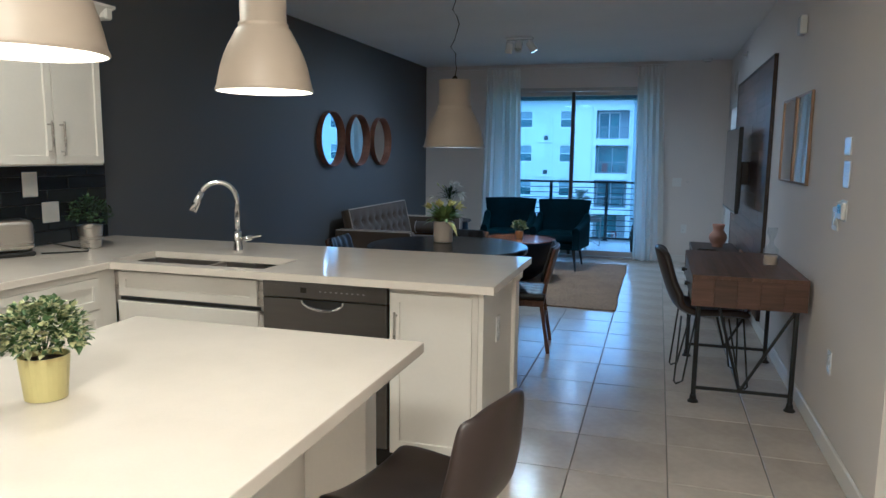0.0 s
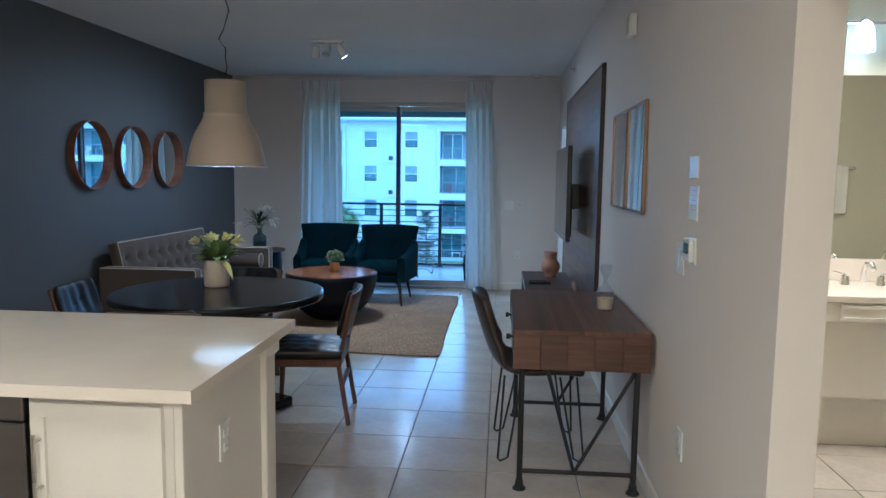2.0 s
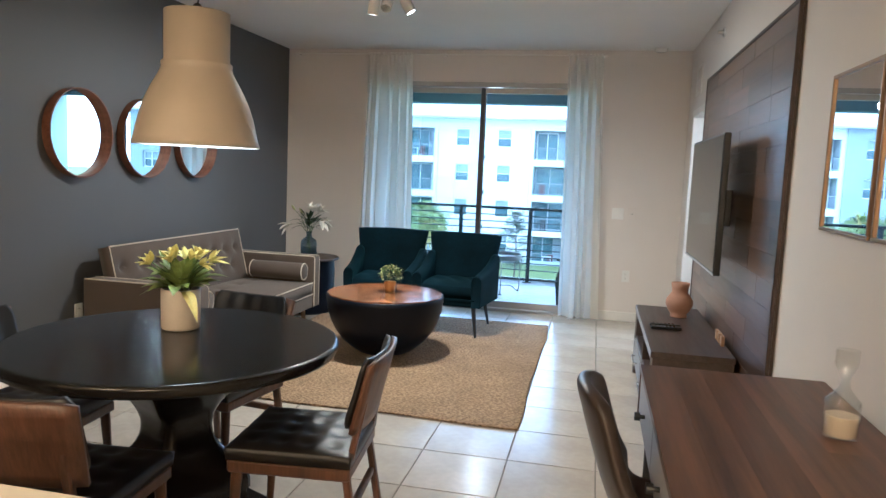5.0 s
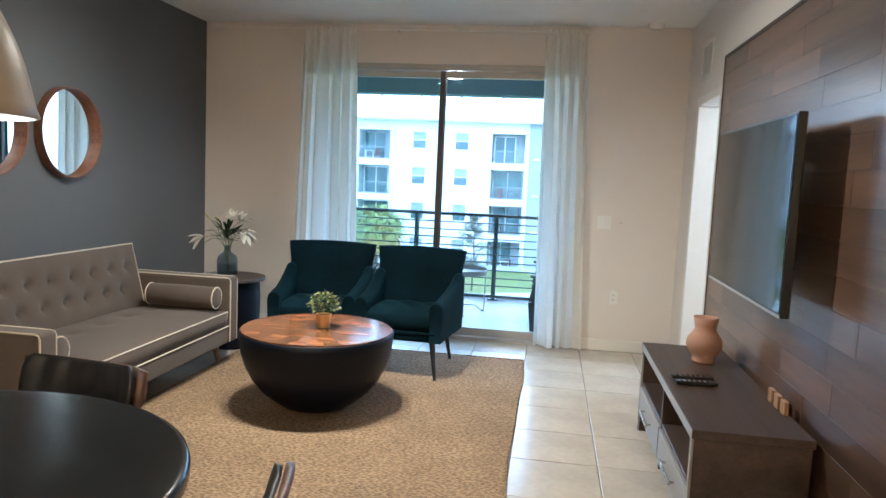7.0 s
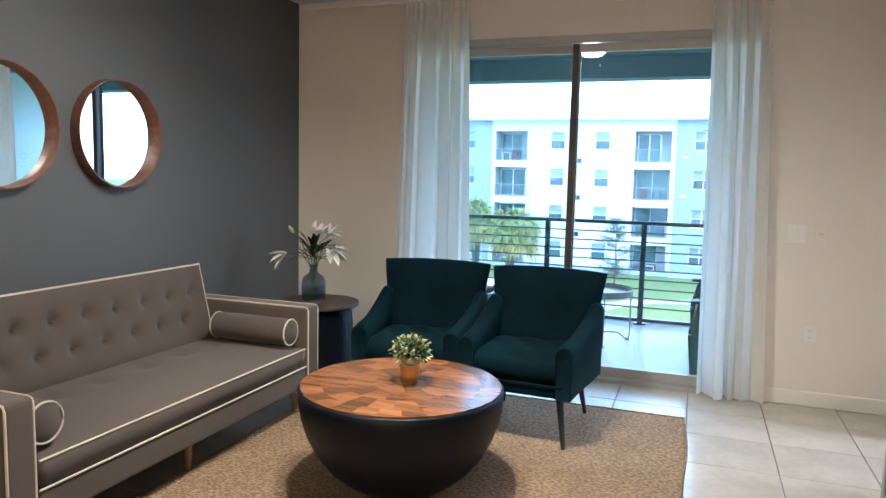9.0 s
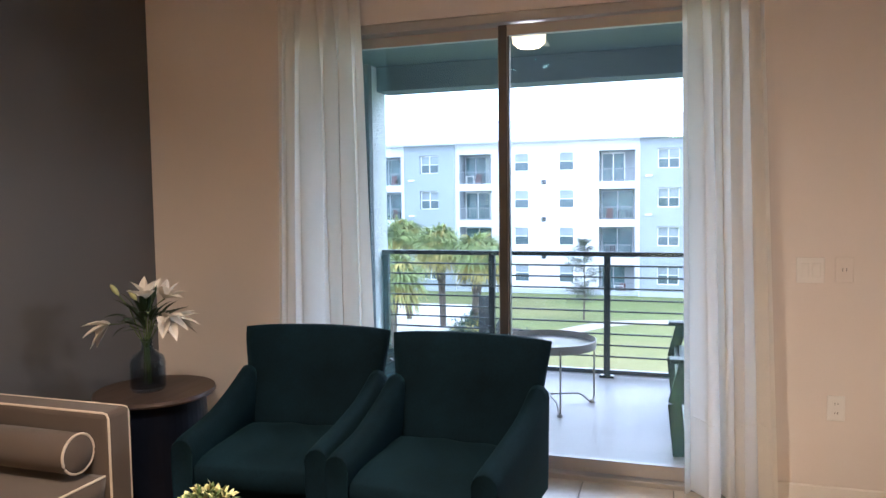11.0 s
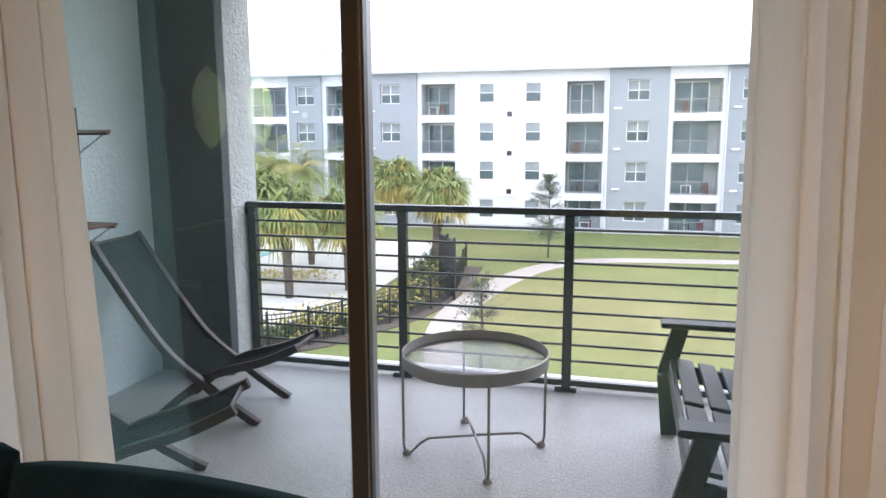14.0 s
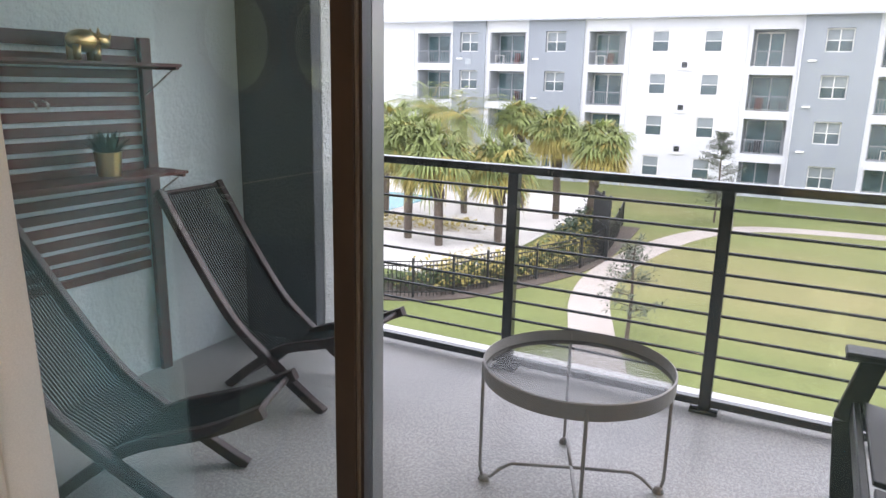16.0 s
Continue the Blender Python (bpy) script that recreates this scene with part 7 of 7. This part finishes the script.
part("spout", tube(nb(), [(0, 0, 0), (0, 0, 0.08), (0, -0.03, 0.125), (0, -0.09, 0.13), (0, -0.12, 0.10)], 0.014, 10), "chrome", bf, smooth=True)
for x in (-0.1, 0.1):
    hb = part("handle_base", lathe(nb(), [(0, 0), (0.026, 0), (0.02, 0.05), (0, 0.055)], 16, (x, 0, 0)), "chrome", bf)
    part("lever", rod(nb(), (x, 0, 0.055), (x * 1.75, -0.01, 0.075), 0.008, 0.006, 8), "chrome", hb)
bmr = thing("vanity_mirror", "wide frameless mirror above the vanity", "mirror")
part("glass", B((VX0, 5.448, 1.014), (4.6, 5.456, 2.105)), "mirror", bmr)
vl = thing("vanity_light", "chrome vanity light bar with lit frosted shades", "wall light", pose(2.95, 5.40, 2.36))
part("bar", rod(nb(), (-0.85, 0, 0.04), (0.85, 0, 0.04), 0.012, n=10), "chrome", vl)
part("back_plate", box(nb(), (0, 0.045, 0.0), (0.26, 0.02, 0.12), 0.01), "chrome", vl)
for i in range(5):
    x = -0.76 + i * 0.38
    sh_ = part("shade", lathe(nb(), [(0.035, 0.03), (0.05, -0.01), (0.062, -0.13), (0.058, -0.13), (0.046, -0.01), (0.03, 0.026)], 24, (x, -0.03, 0)), glow("frosted lit shade", (1.0, 0.86, 0.66), 5.0) if i == 0 else bpy.data.materials["frosted lit shade"], vl, "lit frosted glass shade")
    part("socket", rod(nb(), (x, -0.03, 0.03), (x, 0, 0.045), 0.02, n=10), "chrome", sh_)
tr_ = thing("towel_rail", "chrome towel rail on the green wall", "towel rail")
part("bar", rod(nb(), (3.25, 1.81, 1.62), (4.35, 1.81, 1.62), 0.009, n=10), "chrome", tr_)
for x in (3.27, 4.33):
    part("post", rod(nb(), (x, 1.741, 1.62), (x, 1.81, 1.62), 0.012, n=10), "chrome", tr_)
for x in (3.52, 4.04):
    tw = thing("towel", "folded white terry towels hanging on the rail", "towel", group="bathroom towels")
    part("bath_towel", B((x - 0.23, 1.79, 1.12), (x + 0.23, 1.835, 1.645), 0.012, 2), "towel", tw)
    part("hand_towel", B((x - 0.15, 1.836, 1.22), (x + 0.15, 1.85, 1.652), 0.006), "towel", tw)
    part("face_towel", B((x - 0.09, 1.851, 1.44), (x + 0.09, 1.864, 1.657), 0.005), "towel", tw)
pl = thing("potted_plant", "small green plant in a white pot on the vanity", "plant", pose(2.98, 5.33, 0.878))
pot(pl, 0.04, 0.05, 0.09, "plastic")
bush(pl, (0, 0, 0.15), 0.09, 0.08, 160, ["leaf", "leafpale"])

# ---- bedroom glimpse ----
bd = thing("bedroom_chest", "dark wooden bedroom chest of drawers", "chest of drawers", pose(2.06, 9.845, 0, 0, 0, 90))
part("body", B((-0.25, -0.6, 0.0), (0.25, 0.6, 1.05), 0.006), "tvwood", bd)
for i in range(4):
    part("drawer", B((-0.262, -0.57, 0.06 + i * 0.245), (-0.251, 0.57, 0.29 + i * 0.245), 0.003), "tvwood", bd)


rmi = thing("round_mirror", "thin-framed round mirror on the bedroom wall", "mirror", pose(1.42, F, 1.72, 90, 0, 0))
part("rim", lathe(nb(), [(0.132, 0.001), (0.142, 0.001), (0.142, 0.022), (0.132, 0.022)], 48, closed=True), "goldwood", rmi)
part("glass", lathe(nb(), [(0, 0.003), (0.132, 0.003), (0.132, 0.008), (0, 0.008)], 48), "mirror", rmi)


# ---- planting outside ----
def fan_palm(name, label, x, y, h, r, lean, seed, yellow=0.25, feather=False):
    random.seed(seed)
    t = thing(name, label, "palm tree", pose(x, y, GROUND))
    tk_ = nb()
    k = 9
    line = [Vector((lean[0] * (i / k) ** 2, lean[1] * (i / k) ** 2, h * i / k)) for i in range(k + 1)]
    tube(tk_, line, [0.19 + 0.06 * i / k + 0.02 * (i % 2) for i in range(k + 1)], 10)
    for i in range(90):
        a, z = rnd(0, 6.283), rnd(0.5, 1.0)
        c = Vector((lean[0] * z * z, lean[1] * z * z, h * z))
        box(tk_, c + Vector((0.24 * math.cos(a), 0.24 * math.sin(a), 0)), (0.10, 0.10, 0.22), 0, (rnd(-30, 30), rnd(-30, 30), math.degrees(a)))
    part("trunk", tk_, "bark", t)
    cr, old = nb(), nb()
    top = line[-1]
    for f in range(44 if feather else 78):
        a, e = rnd(0, 6.283), (rnd(-0.75, 1.25) if feather else math.asin(rnd(-0.78, 0.98)))
        d = Vector((math.cos(a) * math.cos(e), math.sin(a) * math.cos(e), math.sin(e)))
        bm = old if (e < -0.25 and rnd(0, 1) < 0.75) or rnd(0, 1) < yellow * 0.35 else cr
        s = r * rnd(0.34, 0.55)
        hub = top + d * s - Vector((0, 0, 0.12 * s))
        rod(bm, top, hub, 0.018, 0.01, 4)
        side = d.cross(Vector((0, 0, 1))).normalized()
        up = side.cross(d)
        if feather:
            for q in range(22):
                u = q / 21
                p = top + d * (r * 1.15 * u) - Vector((0, 0, 0.55 * r * u * u))
                for sg in (-1, 1):
                    leafblade(bm, p, d * 0.8 + side * sg - Vector((0, 0, 0.35)), r * 0.32 * (1 - 0.6 * abs(u - 0.45)), 0.05, 0.35, 0.1, 2)
        else:
            for q in range(17):
                w = (q - 8) / 8 * 1.9
                v = d * math.cos(w) + (side * math.sin(w)) + up * 0.12
                leafblade(bm, hub, v, r * rnd(0.42, 0.56), 0.10, rnd(0.35, 0.95), 0.2, 3)
    part("crown", cr, "frond", t, "green fan fronds")
    part("old_fronds", old, "frondold", t, "yellowed hanging fronds")


PALMS = [(-18.13, 39.6, 4.5, 1.9, 1, 0), (-16.02, 39.0, 4.0, 1.8, 2, 0), (-13.85, 41.3, 3.5, 1.8, 9, 0), (-18.84, 47.5, 5.3, 2.7, 3, 1), (-16.49, 51.0, 5.3, 1.5, 4, 0), (-13.46, 49.0, 4.8, 1.6, 5, 0),
         (-10.73, 46.6, 4.4, 1.7, 6, 0), (-22.29, 44.0, 4.8, 2.0, 7, 0), (-23.61, 52.0, 5.6, 2.4, 8, 1)]
for x, y, h, r, sd_, ft in PALMS:
    fan_palm("palm_tree", "shaggy green and yellow palm by the pool deck", x, y, h + 0.55, r * 1.3, (rnd(-0.4, 0.4), rnd(-0.3, 0.3)), sd_, 0.5, bool(ft))
random.seed(77)


def small_tree(x, y, h, r, dense, label, mat):
    t = thing("small_tree", label, "tree", pose(x, y, GROUND))
    tk_, lf = nb(), nb()
    tube(tk_, [(0, 0, 0), (0.05, 0, h * 0.4), (0.0, 0.04, h * 0.75), (0.02, 0, h)], [0.07, 0.055, 0.035, 0.012], 8)
    for i in range(int(60 * dense)):
        z = rnd(0.18, 0.97)
        a = rnd(0, 6.283)
        ln = r * (1.05 - z) ** 0.7 * rnd(0.6, 1.15)
        p = Vector((0.02, 0, h * z))
        q = p + Vector((math.cos(a) * ln, math.sin(a) * ln, ln * rnd(0.1, 0.5)))
        rod(tk_, p, q, 0.014, 0.004, 4)
        for k in range(int(26 * dense)):
            u = rnd(0.2, 1.05)
            w = Vector((rnd(-1, 1), rnd(-1, 1), rnd(-0.4, 1)))
            leafblade(lf, p.lerp(q, u) + w * 0.09, w, rnd(0.10, 0.2), 0.055, 0.2, 0.2, 2)
    part("trunk", tk_, "bark", t)
    part("crown", lf, mat, t)


small_tree(-5.08, 53.5, 5.4, 2.1, 1.8, "young conical evergreen tree on the lawn", "pine")
small_tree(-4.8, 30.9, 3.3, 1.45, 0.85, "thin young tree with sparse leaves beside the path", "pine")


def shrub_row(line, w, h, n, name, label, mat):
    t = thing(name, label, "hedge", kind="stuff")
    lf = nb()
    for i in range(n):
        u = rnd(0, len(line) - 1.001)
        k = int(u)
        a, b = line[k], line[k + 1]
        c = Vector((a[0] + (b[0] - a[0]) * (u - k), a[1] + (b[1] - a[1]) * (u - k), 0))
        q, e = rnd(0, 6.283), rnd(0, 1) ** 0.5
        zz = h * (1 - e * e * 0.75) * rnd(0.55, 1.05) * (0.75 + 0.35 * noise.noise(c * 0.8))
        p = c + Vector((math.cos(q) * w * e, math.sin(q) * w * e, GROUND + zz))
        leafblade(lf, p, (rnd(-1, 1), rnd(-1, 1), rnd(0, 1)), rnd(0.16, 0.34), 0.13, 0.3, 0.25, 2)
    part("foliage", lf, mat, t)


bed = curve_line([(-26.57, 28.6), (-14.51, 31.8), (-11.66, 35.0), (-10.03, 40.0), (-10.66, 48.5)])
shrub_row(bed, 1.0, 0.85, 3600, "hedge", "low clipped hedge inside the fence", "shrub")
shrub_row(bed[10:], 1.3, 1.5, 1500, "flowering_shrubs", "taller yellow-green shrubs in the bed", "frondold")
shrub_row([(-10.34, 40.5), (-10.5, 44.5), (-10.66, 48.5)], 0.9, 2.3, 1200, "tall_shrubs", "tall dark shrubs by the fence corner", "leafdark")
shrub_row([(-21.36, 42.0), (-16.28, 43.5)], 1.3, 0.7, 700, "deck_shrubs", "low planting round the palms on the deck", "frondold")

fnc = thing("garden_fence", "black metal picket fence round the pool deck", "fence")
fl_ = curve_line([(-26.64, 26.8), (-13.99, 30.3), (-10.94, 33.6), (-8.43, 40.0), (-9.57, 49.5)], 10)
pk = nb()
for (ax, ay), (bx, by) in zip(fl_, fl_[1:]):
    A, Bv = Vector((ax, ay, 0)), Vector((bx, by, 0))
    for z in (0.25, 1.25, 1.42):
        beam(pk, A + Vector((0, 0, GROUND + z)), Bv + Vector((0, 0, GROUND + z)), 0.04, 0.04)
    m_ = max(2, int((Bv - A).length / 0.13))
    for i in range(m_):
        c = A.lerp(Bv, i / m_)
        span(pk, (c.x - 0.011, c.y - 0.011, GROUND + 0.08), (c.x + 0.011, c.y + 0.011, GROUND + 1.42))
tagged(part("pickets", pk, "blackmetal", fnc), kind="stuff")
for x, y in fl_[::4]:
    part("post", B((x - 0.04, y - 0.04, GROUND - 0.05), (x + 0.04, y + 0.04, GROUND + 1.55)), "blackmetal", fnc)

gt = thing("garden_gate", "tall black metal gate panel at the fence corner by the path", "gate")
for (ax, ay), (bx, by) in (((-9.58, 43.2), (-8.76, 41.8)), ((-8.76, 41.8), (-8.09, 40.5))):
    A, Bv = Vector((ax, ay, GROUND)), Vector((bx, by, GROUND))
    pg = nb()
    for z in (0.15, 1.5, 2.85):
        beam(pg, A + Vector((0, 0, z)), Bv + Vector((0, 0, z)), 0.05, 0.06)
    for i in range(18):
        c = A.lerp(Bv, (i + 0.5) / 18)
        span(pg, (c.x - 0.016, c.y - 0.016, GROUND + 0.1), (c.x + 0.016, c.y + 0.016, GROUND + 2.9))
    part("panel", pg, "blackmetal", gt)
    part("post", B((bx - 0.06, by - 0.06, GROUND - 0.05), (bx + 0.06, by + 0.06, GROUND + 3.05)), "blackmetal", gt)

# ---- floor tiles ----
P = 0.4445
floor_ob = bpy.data.objects["floor"]
bath_ob = bpy.data.objects["bathroom_floor"]
tile_mesh = {}


def tile(x0, y0, x1, y1, parent):
    key = (round(x1 - x0, 3), round(y1 - y0, 3))
    if key not in tile_mesh:
        w, d = key[0] / 2, key[1] / 2
        bm = nb()
        e = 0.0022
        lo = [bm.verts.new((sx * w, sy * d, -0.004)) for sx, sy in ((-1, -1), (1, -1), (1, 1), (-1, 1))]
        md = [bm.verts.new((sx * w, sy * d, -0.0015)) for sx, sy in ((-1, -1), (1, -1), (1, 1), (-1, 1))]
        hi = [bm.verts.new((sx * (w - e), sy * (d - e), 0.0)) for sx, sy in ((-1, -1), (1, -1), (1, 1), (-1, 1))]
        bm.faces.new(hi)
        for i in range(4):
            j = (i + 1) % 4
            bm.faces.new((lo[i], lo[j], md[j], md[i]))
            bm.faces.new((md[i], md[j], hi[j], hi[i]))
        me = bpy.data.meshes.new("tile")
        bm.normal_update()
        bm.to_mesh(me)
        bm.free()
        me.materials.append(M["tile"])
        tile_mesh[key] = me
    o = new("tile", tile_mesh[key])
    o.parent = parent
    o.location = ((x0 + x1) / 2, (y0 + y1) / 2, rnd(-0.0004, 0.0002))
    return o


def lay(x0, x1, y0, y1, parent, ox, oy, gap=0.006):
    i0, i1 = math.floor((x0 - ox) / P), math.ceil((x1 - ox) / P)
    j0, j1 = math.floor((y0 - oy) / P), math.ceil((y1 - oy) / P)
    for i in range(i0, i1):
        for j in range(j0, j1):
            a, b = max(x0, ox + i * P + gap / 2), min(x1, ox + (i + 1) * P - gap / 2)
            c, d = max(y0, oy + j * P + gap / 2), min(y1, oy + (j + 1) * P - gap / 2)
            if b - a > 0.02 and d - c > 0.02:
                tile(a, c, b, d, parent)


lay(L, R, -0.9, F, floor_ob, 0.01, 3.08)
lay(R + 0.002, 4.9, 1.75, 5.45, bath_ob, 0.01, 3.08)
